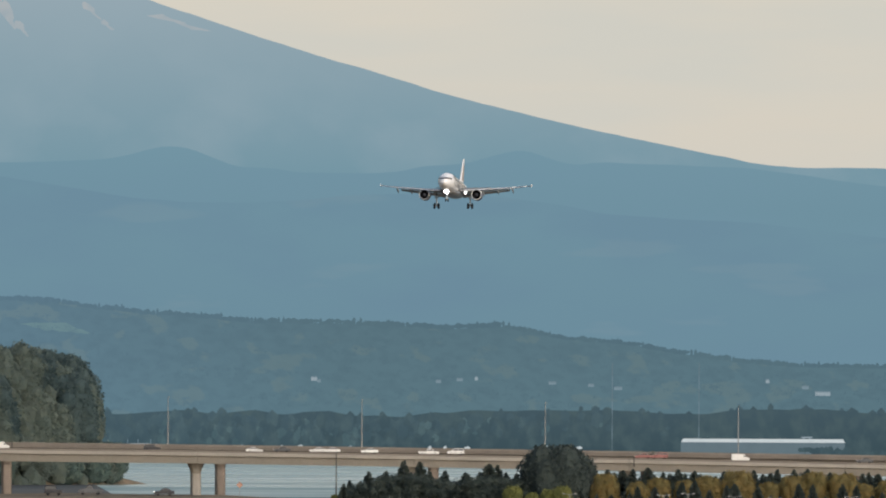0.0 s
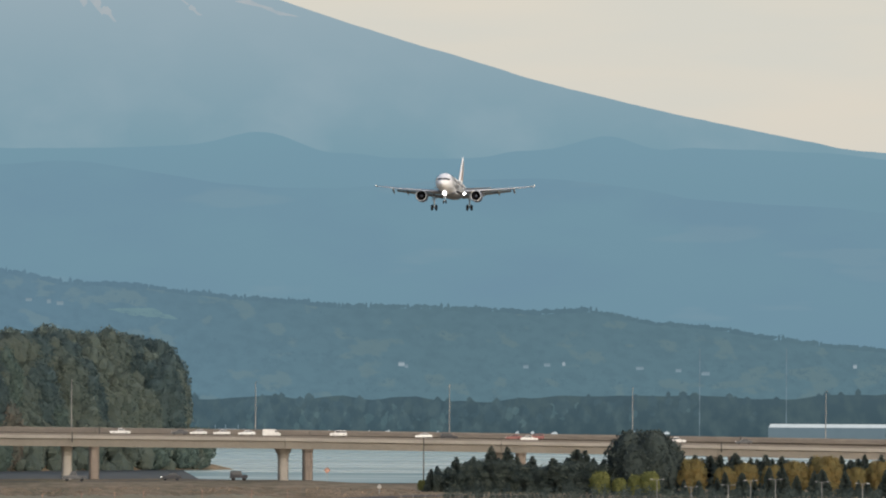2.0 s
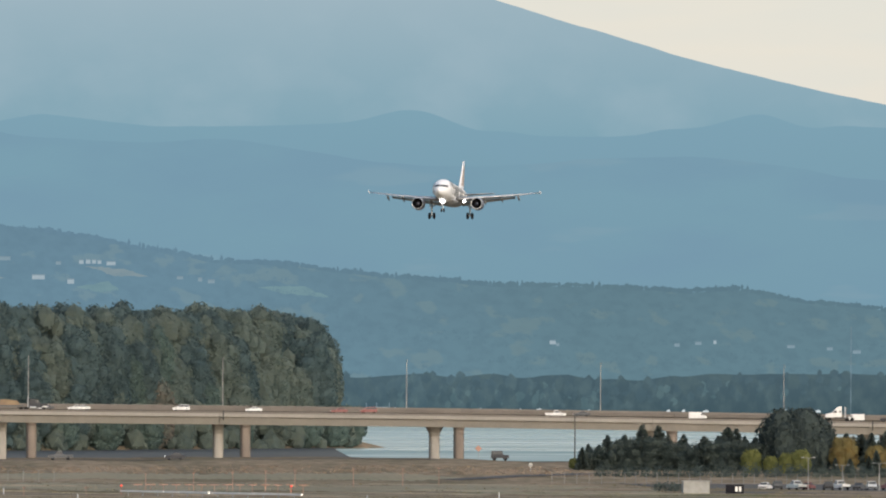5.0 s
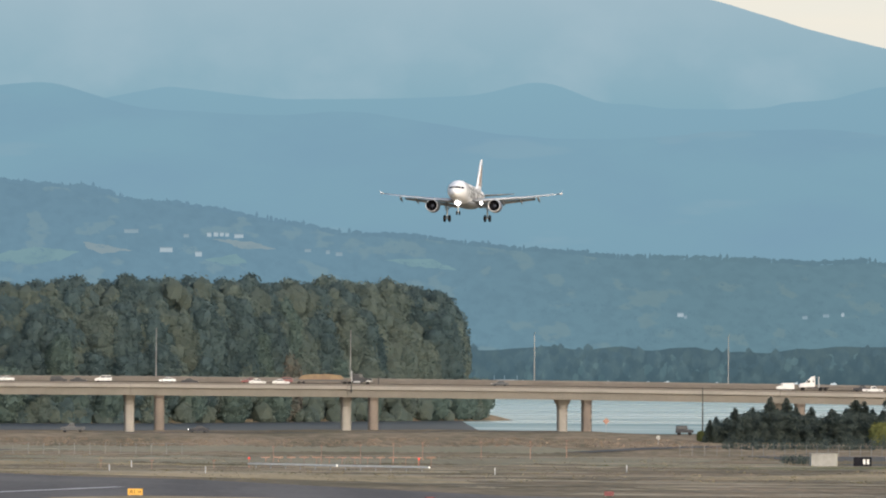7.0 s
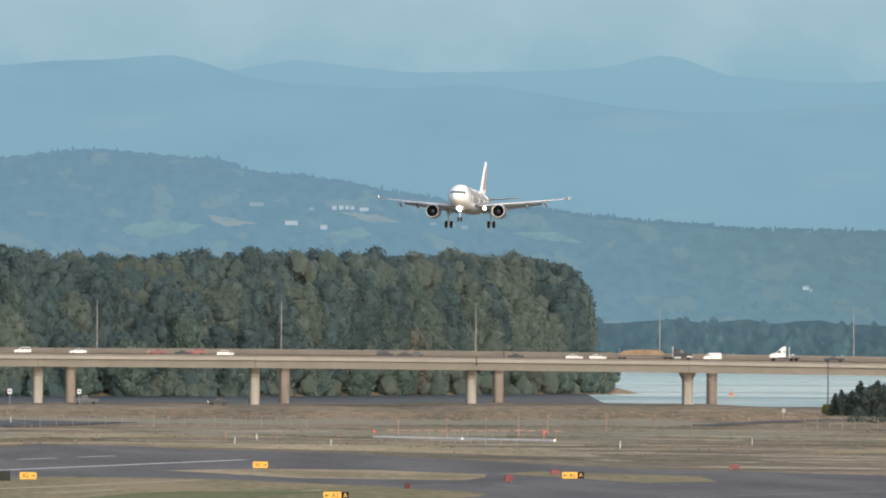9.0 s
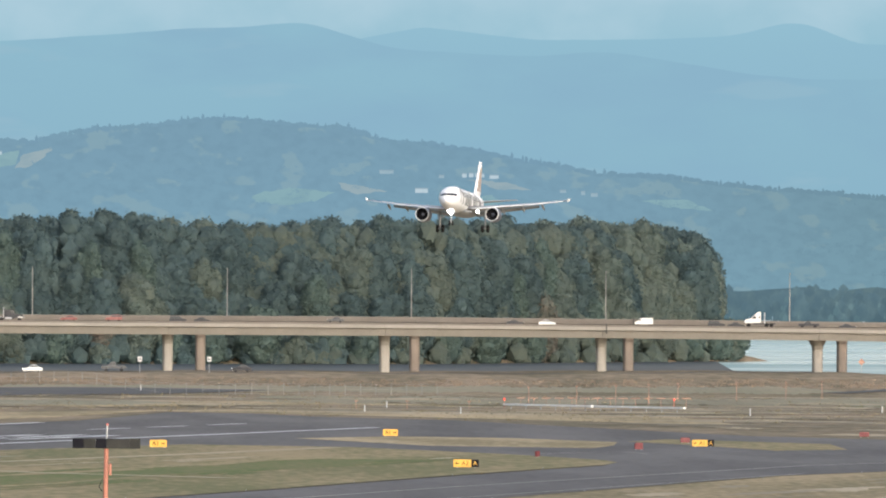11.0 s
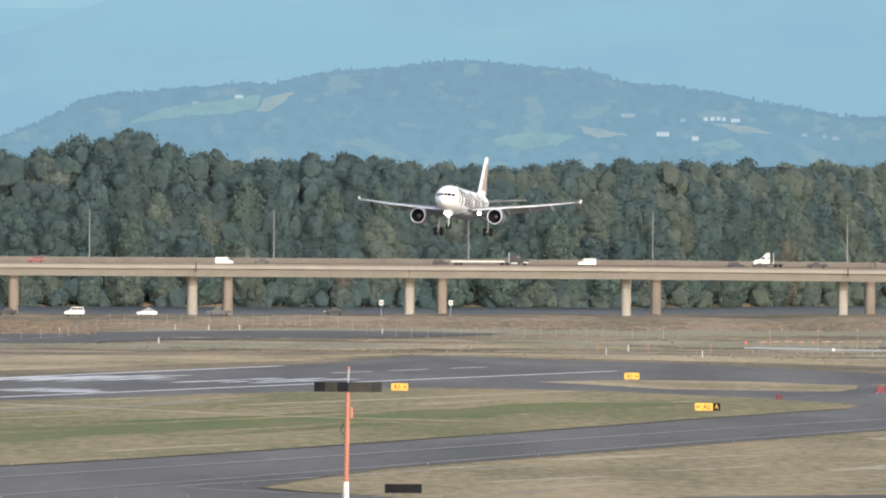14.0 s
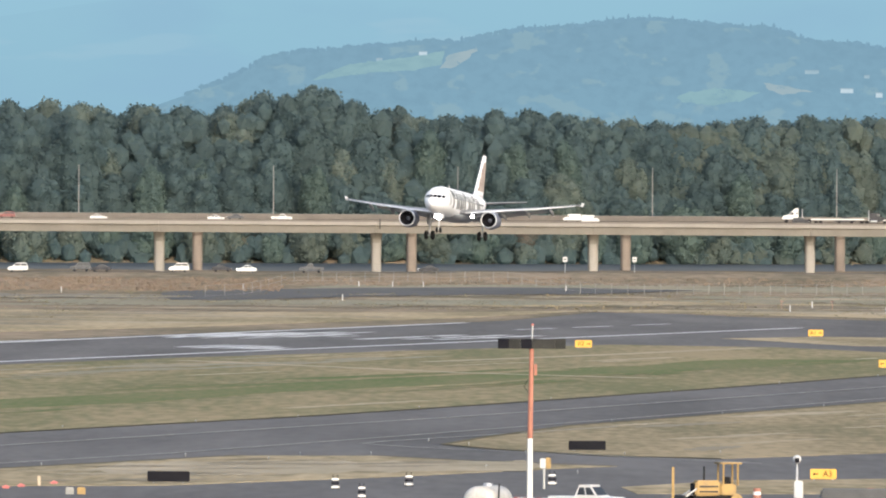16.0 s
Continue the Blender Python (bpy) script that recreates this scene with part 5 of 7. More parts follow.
    t.scale = (0.74, 0.8, 0.74) if kind == "van" and "traffic" in group else (0.95, 0.95, 0.95) if group == "levee traffic" else (0.84, 0.84, 0.84) if "traffic" in group else (1, 1, 1)
    return t


def semi(mat, label, trailer=None):
    """A long-nosed road tractor facing +x, bare or drawing a flatbed."""
    t = thing("semi_truck", label, "truck", "bridge traffic")
    if trailer:
        part("cab", side_body([(-1.9, 1.0), (1.0, 1.0), (1.1, 2.1), (0.75, 3.05), (-0.2, 3.15), (-1.9, 3.3)], 2.3, 0.05), mat, t)
        part("hood", side_body([(1.0, 0.95), (3.35, 0.95), (3.45, 1.5), (3.3, 1.85), (1.05, 2.1)], 1.7, 0.12), mat, t)
        for s in (-1, 1):
            bm = bmesh.new()
            box(bm, 2.5, s * 0.98, 1.12, 1.5, 0.45, 0.42, 0.16)
            part("fender", bm, CAR_WHITE, t, "bright front fender")
            bm = bmesh.new()
            tube(bm, (0.2, s * 1.2, 0.85), (-1.6, s * 1.2, 0.85), 0.32, 0.32, 12)
            part("fuel_tank", bm, ALU, t, "bright fuel tank")
        bm = bmesh.new()
        box(bm, 3.46, 0, 1.35, 0.1, 1.1, 0.95, 0.03)
        part("grille", bm, ALU, t, "bright upright grille")
    else:
        part("cab", side_body([(-1.0, 1.15), (3.2, 1.0), (3.4, 1.5), (3.1, 2.0), (1.6, 2.3), (0.9, 3.0), (-0.1, 3.95), (-1.0, 4.1)], 2.4, 0.05), mat, t)
        for s in (-1, 1):
            bm = bmesh.new()
            box(bm, -0.55, s * 1.19, 2.6, 0.35, 0.06, 0.5, 0.02)
            part("sleeper_window", bm, GLASS, t)
    part("windows", side_body([(1.5, 2.28), (0.98, 2.92), (0.35, 2.92), (0.35, 2.28)] if not trailer else [(0.98, 2.2), (0.72, 2.95), (0.0, 2.95), (0.0, 2.2)], 2.43 if not trailer else 2.33, 0.04), GLASS, t)
    bm = bmesh.new()
    box(bm, -2.0, 0, 0.85, 6.0, 1.0, 0.3, 0.05)
    part("chassis", bm, CAR_DARK, t)
    for s in (-1, 1):
        bm = bmesh.new()
        tube(bm, (-2.05, s * 1.1, 0.9), (-2.05, s * 1.1, 3.9), 0.12, 0.12, 8)
        part("exhaust_pipe", bm, ALU, t)
    wheels(t, (2.3, -2.6, -3.9), 1.05, 0.52)
    lamps(t, 3.42, 0.85, 1.2, False)
    if trailer:
        bm = bmesh.new()
        box(bm, -10.5, 0, 1.35, 14.5, 2.5, 0.35, 0.05)
        part("flatbed", bm, CAR_WHITE if trailer == "empty" else CAR_GREY, t, "long flatbed trailer")
        wheels(t, (-15.2, -16.4), 1.05, 0.5)
        if trailer != "empty":
            rings = [[(x, -1.1, 1.53), (x, 1.1, 1.53), (x, 0.9, 1.53 + h), (x, -0.9, 1.53 + h)] for x, h in ((-16.5, 0.3), (-15.5, 1.2), (-12, 1.45), (-8, 1.5), (-5, 1.2), (-4.3, 0.3))]
            part("load", loft(rings), LOAD, t, "brown timber load")
    t.scale = (0.84, 0.84, 0.84)
    return t


def along_line(ob, y, zfun, pts, flip):
    """Rows along a road from (seconds, x) pairs."""
    ts = [t for t, _ in pts]
    xs_ = [x for _, x in pts]
    rows = []
    for t in (0, 2, 4, 6, 8, 10, 12, 14, 16):
        x = float(np.interp(t, ts, xs_))
        rows.append((t, pose(x, y, zfun(x), 0, 0, 180 if flip else 0)))
    return ob, rows


# (kind, paint, label, start x, metres a second)
RIGHTBOUND = [
    ("pickup", CAR_WHITE, "white pickup truck crossing the near bridge", 236.1, 18.3), ("van", CAR_WHITE, "white panel van crossing the near bridge", 307.8, 19.6),
    ("van", CAR_WHITE, "white panel van crossing the near bridge", 138.1, 21.0), ("suv", CAR_DARK, "dark suv crossing the near bridge", 172.7, 24.0),
    ("sedan", CAR_WHITE, "white sedan crossing the near bridge", 196.1, 21.5), ("van", CAR_WHITE, "white panel van crossing the near bridge", -299.1, 20.8),
    ("sedan", CAR_DARK, "dark sedan crossing the near bridge", -222.9, 24.1), ("suv", CAR_DARK, "dark suv crossing the near bridge", -228.5, 24.1),
    ("sedan", CAR_WHITE, "white sedan crossing the near bridge", -407.0, 22.2), ("pickup", CAR_WHITE, "white pickup truck crossing the near bridge", -408.0, 23.2),
    ("sedan", CAR_WHITE, "white sedan crossing the near bridge", -429.0, 21.9), ("sedan", CAR_WHITE, "white sedan crossing the near bridge", -40.3, 21.9),
    ("sedan", CAR_WHITE, "white sedan crossing the near bridge", -34.9, 21.9), ("pickup", CAR_WHITE, "white pickup truck crossing the near bridge", 102.0, 21.7),
    ("suv", CAR_DARK, "dark suv crossing the near bridge", -93.4, 23.0), ("sedan", CAR_DARK, "dark sedan crossing the near bridge", -88.8, 23.0),
    ("sedan", CAR_DARK, "dark sedan crossing the near bridge", -63.4, 23.0), ("sedan", CAR_DARK, "dark sedan crossing the near bridge", -139.5, 23.0), ("suv", CAR_DARK, "dark suv crossing the near bridge", -239.9, 20.1), ("sedan", CAR_SILVER, "silver sedan crossing the near bridge", -120.0, 21.9)]
LEFTBOUND = [
    ("suv", CAR_WHITE, "white suv crossing the bridge the other way", 245.4, -23.8), ("sedan", CAR_SILVER, "silver sedan crossing the bridge the other way", 225.4, -24.4),
    ("sedan", CAR_WHITE, "white sedan crossing the bridge the other way", 216.6, -22.9), ("sedan", CAR_WHITE, "white sedan crossing the bridge the other way", 213.4, -24.0),
    ("suv", CAR_RED, "red suv crossing the bridge the other way", 292.8, -24.6), ("sedan", CAR_RED, "red sedan crossing the bridge the other way", 289.0, -25.2),
    ("sedan", CAR_SILVER, "silver sedan crossing the bridge the other way", 267.2, -24.8), ("van", CAR_WHITE, "white panel van crossing the bridge the other way", 397.8, -23.0),
    ("sedan", CAR_GREY, "grey sedan crossing the bridge the other way", 340.7, -24.3),
    ("pickup", CAR_DARK, "dark pickup truck crossing the bridge the other way", 381.0, -18.0), ("sedan", CAR_GREY, "grey sedan crossing the bridge the other way", 205.0, -22.0)]
TRAFFIC = []


def deck_near(x):
    return rail_near(x) - 0.28


def far_lane(x):
    return rail_near(x) - 0.06


def levee_top(x):
    return float(land_z(np.float64(x), 3087.0)) + 0.07


for kind, mat, label, x0, v in RIGHTBOUND:
    TRAFFIC.append(along_line(car(kind, mat, label, "bridge traffic"), 3146.0, deck_near, [(0, x0), (16, x0 + 16 * v)], False))
for kind, mat, label, x0, v in LEFTBOUND:
    TRAFFIC.append(along_line(car(kind, mat, label, "bridge traffic"), 3154.5, far_lane, [(0, x0 * 0.99), (16, (x0 + 16 * v) * 0.99)], True))
TRAFFIC.append(along_line(semi(CAR_WHITE, "bare white road tractor crossing the bridge"), 3154.5, far_lane, [(0, 364.8), (16, 364.8 - 16 * 17.77)], True))
TRAFFIC.append(along_line(semi(CAR_DARK, "dark truck with a brown timber load on the near bridge", "timber"), 3149.0, deck_near, [(0, -20.4), (16, -20.4 + 16 * 22.4)], False))
TRAFFIC.append(along_line(semi(CAR_DARK, "dark truck drawing an empty pale flatbed on the near bridge", "empty"), 3149.0, deck_near, [(0, -222.6), (16, -222.6 + 16 * 20.1)], False))
for kind, mat, label, pts, flip, lit in (
        ("sedan", CAR_DARK, "dark sedan with bright headlights on the levee road", [(0, 172), (2, 154), (4, 132.5), (6.5, 103.5), (9, 74), (11.5, 44), (14, 16.8), (16, -3.2)], True, True),
        ("pickup", CAR_GREY, "grey pickup truck on the levee road", [(0, 155.5), (2, 132.3), (4, 108), (6.5, 76), (9, 43.8), (11.5, 16), (14, -9), (16, -29.4)], True, False),
        ("jeep", CAR_DARK, "black boxy off-roader on the levee road", [(0, 147.5), (2, 169.5), (4, 187), (6.5, 204.3), (9, 218.5), (12, 232), (16, 255)], False, False),
        ("sedan", CAR_SILVER, "silver sedan on the levee road", [(0, 107.5), (16, -43.9)], True, True),
        ("suv", CAR_WHITE, "white suv on the levee road", [(0, 83), (16, -59)], True, False),
        ("suv", CAR_GREY, "grey suv on the levee road", [(0, 79), (16, -81)], True, False),
        ("sedan", CAR_DARK, "dark sedan on the levee road", [(0, 84), (16, -76.5)], True, False),
        ("sedan", CAR_DARK, "dark sedan on the levee road", [(0, -191), (16, -49.5)], False, False),
        ("suv", CAR_WHITE, "white suv with bright headlights on the levee road", [(0, 65), (16, -95)], True, True)):
    ob = car(kind, mat, label, "levee traffic", lit)
    for me in {c.data for c in ob.children if c.data}:
        me.transform(Matrix.Diagonal((1.03, 1, 1.22, 1)))
    TRAFFIC.append(along_line(ob, 3083.0 if flip else 3090.0, levee_top, pts, flip))


# ---------------------------------------------------------------- airfield furniture
def words(text, size, mat, parent, m):
    """Raised lettering on a sign face, as a mesh."""
    cu = bpy.data.curves.new("legend", "FONT")
    cu.body, cu.size, cu.align_x, cu.align_y, cu.extrude = text, size, "CENTER", "CENTER", 0.01
    tmp = bpy.data.objects.new("legend", cu)
    me = bpy.data.meshes.new_from_object(tmp)
    bpy.data.objects.remove(tmp)
    me.materials.clear()
    me.materials.append(mat)
    ob = new("legend", me)
    ob.parent = parent
    ob.matrix_basis = m
    return ob


def arrow(parent, x, z, s, mat, flip=1):
    pts = [(-0.5, 0), (-0.1, 0.3), (-0.1, 0.1), (0.5, 0.1), (0.5, -0.1), (-0.1, -0.1), (-0.1, -0.3)]
    raw("arrow", [(x + flip * px * s, -0.15, z + pz * s) for px, pz in pts], [tuple(range(7))], mat, parent, "black arrow")


def taxi_sign(x, y, panels, h, label, turn=0):
    """A lit airfield guidance sign on short legs. Panels: width, board material, text, text material, arrow side."""
    t = thing("taxiway_sign", label, "airport sign", "airfield signs")
    total = sum(p[0] for p in panels)
    x0 = -total / 2
    for w, board, text, ink, side in panels:
        bm = bmesh.new()
        box(bm, x0 + w / 2, 0, 0.08 + h / 2, w - 0.02, 0.26, h, 0.04)
        part("panel", bm, board, t)
        cx = x0 + w / 2
        if side:
            arrow(t, cx + side * w * 0.3, 0.08 + h / 2, h * 0.55, ink, 1 if side < 0 else -1)
            cx -= side * w * 0.16
        if text:
            words(text, h * 0.8, ink, t, pose(cx, -0.15, 0.08 + h / 2, 90, 0, 0))
        x0 += w
    for sx in (-total * 0.35, total * 0.35):
        bm = bmesh.new()
        tube(bm, (sx, 0, -0.05), (sx, 0, 0.14), 0.05, 0.05, 8)
        part("leg", bm, ALU, t)
    t.matrix_basis = pose(x, y, 0.06, 0, 0, turn)
    return t


taxi_sign(24.7, 892, [(1.72, SIGN_YELLOW, "A3", SIGN_BLACK, -1)], 0.66, "yellow taxiway sign with black lettering in dry grass")
taxi_sign(49.9, 1531, [(2.0, SIGN_YELLOW, "A2", SIGN_BLACK, -1), (0.85, SIGN_BLACK, "A", SIGN_YELLOW, 0)], 0.85, "yellow and black taxiway sign in the infield")
taxi_sign(51.7, 1909, [(2.1, SIGN_YELLOW, "A1", SIGN_BLACK, 1)], 0.9, "yellow runway exit sign on the grass tongue")
taxi_sign(17.8, 1738, [(2.15, SIGN_YELLOW, "A2", SIGN_BLACK, 1)], 0.9, "yellow runway exit sign at the infield edge")
taxi_sign(88.7, 1781, [(2.0, SIGN_YELLOW, "A1", SIGN_BLACK, -1), (0.85, SIGN_BLACK, "A", SIGN_YELLOW, 0)], 0.85, "yellow and black taxiway sign by the pavement")
for x, y, w, turn in ((88.9, 1833, 1.3, 8), (78.5, 1740, 1.2, 30), (62.2, 1647, 0.8, 55), (118.8, 1931, 1.4, 5), (79.3, 1757, 1.1, 30)):
    taxi_sign(x, y, [(w, RED, "", WHITE, 0)], 0.66, "red runway holding sign with unreadable white marks", turn)
for x, y, w in ((10.5, 996, 2.7), (-17.3, 873, 2.7)):
    taxi_sign(x, y, [(w, SIGN_BLACK, "", WHITE, 0)], 0.66, "black back of a low airfield sign")

# marker mast with a dark panel head
mast = thing("marker_mast", "orange and white mast with a dark panel head", "mast")
bm = bmesh.new()
tube(bm, (0, 0, -0.1), (0, 0, 4.2), 0.17, 0.16, 14)
part("lower_pole", bm, WHITE, mast, "white lower pole")
bm = bmesh.new()
tube(bm, (0, 0, 4.2), (0.07, 0, 9.5), 0.155, 0.13, 14)
part("upper_pole", bm, ORANGE, mast, "orange upper pole")
for k, (cx, w) in enumerate(((-1.52, 0.62), (-0.86, 0.66), (-0.19, 0.62), (0.46, 0.62), (1.12, 0.66), (1.78, 0.6))):
    bm = bmesh.new()
    box(bm, cx - 0.05, 0, 9.7, w + 0.02, 0.5, 0.58, 0.02)
    part("head_panel", bm, SIGN_BLACK if k in (0, 2) else PANEL, mast, "dark head panel")
bm = bmesh.new()
tube(bm, (0.07, 0, 9.9), (0.12, 0, 10.75), 0.06, 0.05, 8)
part("top_rod", bm, ALU, mast)
bm = bmesh.new()
bmesh.ops.create_uvsphere(bm, u_segments=10, v_segments=8, radius=0.085, matrix=pose(0.12, 0, 10.8))
part("obstruction_light", bm, BARRIER, mast, "red obstruction light")
bm = bmesh.new()
box(bm, 0.30, -0.05, 8.2, 0.16, 0.18, 0.7, 0.04)
part("side_bracket", bm, ORANGE, mast)
bm = bmesh.new()
tube(bm, (-0.15, 0, 7.6), (-0.35, 0, 7.2), 0.02, 0.02, 6)
tube(bm, (-0.35, 0, 7.2), (-0.15, 0, 6.9), 0.02, 0.02, 6)
part("cable_loop", bm, BLACK, mast)
mast.matrix_basis = pose(5.12, 800, 0)

# approach light bar and its posts
bar = thing("approach_light_bar", "long low white approach light bar on short legs", "approach lights")
for k in range(12):
    bm = bmesh.new()
    box(bm, (k + 0.5) * 2.6 - 15.6, 0, 0.78, 2.58, 0.5, 0.32, 0.05)
    part("bar_section", bm, WHITE, bar)
    bm = bmesh.new()
    tube(bm, ((k + 0.5) * 2.6 - 15.6, 0, -0.1), ((k + 0.5) * 2.6 - 15.6, 0, 0.6), 0.06, 0.06, 6)
    part("leg", bm, ALU, bar)
bm = bmesh.new()
box(bm, 0, -0.4, 0.78, 0.5, 0.5, 0.42, 0.04)
part("junction_box", bm, WHITE, bar, "white junction box")
bar.matrix_basis = pose(101.3, 2424, 0.05, 0, 0, -69) @ Matrix.Diagonal((2.57, 1, 1, 1))
post = thing("approach_light", "low orange approach light on a cross arm", "approach light", "approach lights")
bm = bmesh.new()
tube(bm, (0, 0, -0.1), (0, 0, 1.5), 0.05, 0.05, 6)
part("stem", bm, ORANGE_DULL, post)
bm = bmesh.new()
box(bm, 0, 0, 1.5, 1.7, 0.12, 0.14, 0.02)
part("cross_arm", bm, ORANGE_DULL, post)
for k in range(17):
    m = pose(91 + k * 2.35, 2490 + k, 0.3, 0, 0, 0) if k < 14 else pose((60, 69, 80)[k - 14], 2440, 0, 0, 0, 70)
    if k == 0:
        post.matrix_basis = m
    else:
        copy_thing(post, m)
tall = thing("approach_pole", "slim orange approach light pole in dry grass", "approach light", "approach poles")
bm = bmesh.new()
tube(bm, (0, 0, -0.2), (0, 0, 3.5), 0.06, 0.045, 8)
part("stem", bm, ORANGE_DULL, tall)
bm = bmesh.new()
box(bm, 0, 0, 3.55, 0.45, 0.2, 0.14, 0.03)
part("lamp_head", bm, ORANGE_DULL, tall)
spots = [(93.5, 2520), (103.5, 2550), (112.5, 2590), (121, 2640), (129, 2690), (142, 2720), (154, 2760), (163, 2790)]
for k, (x, y) in enumerate(spots):
    m = pose(x, y, 0.0)
    if k == 0:
        tall.matrix_basis = m
    else:
        copy_thing(tall, m)
for x, y in ((87.3, 2470), (117.8, 2470)):
    lampt = thing("threshold_beacon", "round red light at the end of the approach bar", "light", "approach lights")
    bm = bmesh.new()
    tube(bm, (0, 0, -0.1), (0, 0, 1.5), 0.06, 0.06, 6)
    part("stem", bm, ORANGE, lampt)
    bm = bmesh.new()
    bmesh.ops.create_uvsphere(bm, u_segments=10, v_segments=8, radius=0.22, matrix=pose(0, 0, 1.7))
    part("lens", bm, BEACON, lampt)
    lampt.matrix_basis = pose(x, y, 0.05)

# short white marker posts
mk = thing("marker_post", "short white marker post in the grass", "marker", "marker posts")
bm = bmesh.new()
tube(bm, (0, 0, -0.1), (0, 0, 1.2), 0.10, 0.09, 8)
part("stem", bm, LIGHT_GREY, mk)
for k, (x, y) in enumerate(((66.5, 2480), (124, 2330), (75, 2330), (-41.8, 2890), (-17.8, 2930), (-10.6, 2930), (-4.1, 2930), (26, 2900), (-77.7, 2809), (-19, 2620), (60, 2380), (152, 2420))):
    m = pose(x, y, float(land_z(np.float64(x), np.float64(y))))
    if k == 0:
        mk.matrix_basis = m
    else:
        copy_thing(mk, m)

# taxiway edge lights
el = thing("taxiway_edge_light", "small pale taxiway edge light", "light", "edge lights")
bm = bmesh.new()
tube(bm, (0, 0, -0.05), (0, 0, 0.14), 0.03, 0.03, 8)
part("stem", bm, FENCE, el)
bm = bmesh.new()
bmesh.ops.create_uvsphere(bm, u_segments=8, v_segments=6, radius=0.045, matrix=pose(0, 0, 0.16))
part("lens", bm, ALU, el)
pts = [(-27, 930), (-18, 968), (-10, 974), (-5, 978), (2, 1018), (-1, 1036), (6, 985), (14, 1135), (24, 1180), (34, 1228), (44, 1275), (55, 1335), (66, 1390), (78, 1440), (92, 1500),
       (-30, 1090), (-20, 1120), (-12, 1150), (-2, 1205), (10, 1265), (22, 1322), (34, 1390), (46, 1455), (58, 1520), (-12, 955), (13, 980), (20, 990), (3, 930), (9, 912)]
for k, (x, y) in enumerate(pts):
    m = pose(x, y, 0.06)
    if k == 0:
        el.matrix_basis = m
    else:
        copy_thing(el, m)


# ---------------------------------------------------------------- fence, levee road signs
def fence(pts, h, label, step=3.0):
    """A chain-link fence: steel posts with top and mid rails, following the land."""
    t = thing("chain_link_fence", label, "fence")
    proto = None
    for (xa, ya), (xb, yb) in zip(pts, pts[1:]):
        n = max(1, int(math.hypot(xb - xa, (yb - ya) / 14) / step))
        for k in range(n):
            x, y = xa + (xb - xa) * k / n, ya + (yb - ya) * k / n
            z = float(land_z(np.float64(x), np.float64(y)))
            if proto is None:
                bm = bmesh.new()
                tube(bm, (0, 0, -0.2), (0, 0, h), 0.05, 0.05, 6)
                proto = part("post", bm, FENCE, t)
                proto.matrix_basis = pose(x, y, z)
            else:
                again(proto, pose(x, y, z), t)
        za, zb = float(land_z(np.float64(xa), np.float64(ya))), float(land_z(np.float64(xb), np.float64(yb)))
        for f in (0.98, 0.5, 0.1):
            bm = bmesh.new()
            tube(bm, (xa, ya, za + h * f), (xb, yb, zb + h * f), 0.018, 0.018, 5)
            part("rail", bm, FENCE, t)
    return t


fence([(-46.5, 2700), (-40, 2772), (-36.5, 2895), (-32, 2968), (14, 2962), (31.6, 2850), (51.7, 2840), (90, 2850)], 2.3, "grey chain-link perimeter fence below the levee")
fence([(192, 2880), (205, 2880), (245, 2870), (262, 2868)], 2.4, "grey chain-link fence before the fir screen", 2.2)

for x, w, h in ((27.3, 1.0, 1.15), (42.8, 0.95, 1.1)):
    sg = thing("road_sign", "small white road sign by the levee road", "road sign", "road signs")
    bm = bmesh.new()
    tube(bm, (0, 0, -0.1), (0, 0, 2.6), 0.06, 0.06, 6)
    part("post", bm, ALU, sg)
    bm = bmesh.new()
    box(bm, 0, -0.08, 2.9, w, 0.06, h, 0.02)
    part("face", bm, LIGHT_GREY, sg, "white face")
    bm = bmesh.new()
    box(bm, 0, -0.13, 2.9, w * 0.5, 0.02, h * 0.2, 0)
    part("marks", bm, SIGN_BLACK, sg)
    sg.matrix_basis = pose(x, 3076, levee_top(x) - 0.05)
sg = thing("warning_sign", "orange diamond roadworks sign beside the pier", "road sign", "road signs")
bm = bmesh.new()
tube(bm, (0, 0, -0.1), (0, 0, 2.0), 0.06, 0.06, 6)
part("post", bm, ALU, sg)
bm = bmesh.new()
box(bm, 0, -0.08, 0, 1.1, 0.06, 1.1, 0.02)
part("face", bm, ORANGE_DULL, sg, "orange face").matrix_basis = pose(0, 0, 2.5, 0, 45, 0)
sg.matrix_basis = pose(190.0, 3100, levee_top(190) - 0.05)
sg = thing("round_sign", "pale round sign back on the levee slope", "road sign", "road signs")
bm = bmesh.new()
tube(bm, (0, 0, -0.1), (0, 0, 1.3), 0.06, 0.06, 6)
part("post", bm, ALU, sg)
bm = bmesh.new()
tube(bm, (0, -0.1, 1.5), (0, 0, 1.5), 0.48, 0.48, 14)
part("face", bm, FENCE, sg)
sg.matrix_basis = pose(193, 2965, float(land_z(193.0, 2965.0)))
pole = thing("utility_pole", "dark wooden utility pole behind the firs", "utility pole")
bm = bmesh.new()
tube(bm, (0, 0, -0.3), (0, 0, 11.0), 0.17, 0.12, 8)
part("shaft", bm, BARK, pole)
pole.matrix_basis = pose(207.0, 3030, float(land_z(207.0, 3030.0)))

REED_DARK = paint("damp_grass", (0.125, 0.118, 0.085), 0.95, second=(0.17, 0.145, 0.105), scale=0.06, mix=0.5, stretch=(0.8, 0.2, 1), fine=0.4)
# service road up the levee, gate road by the firs
sheet("grass_island", [(82.2, 1853), (87.3, 1818), (95.7, 1742), (106, 1760), (108, 1830), (95.9, 1869), (89.2, 1889)], 0.055, INFIELD, "small grass island beside the exit sign", "grass")
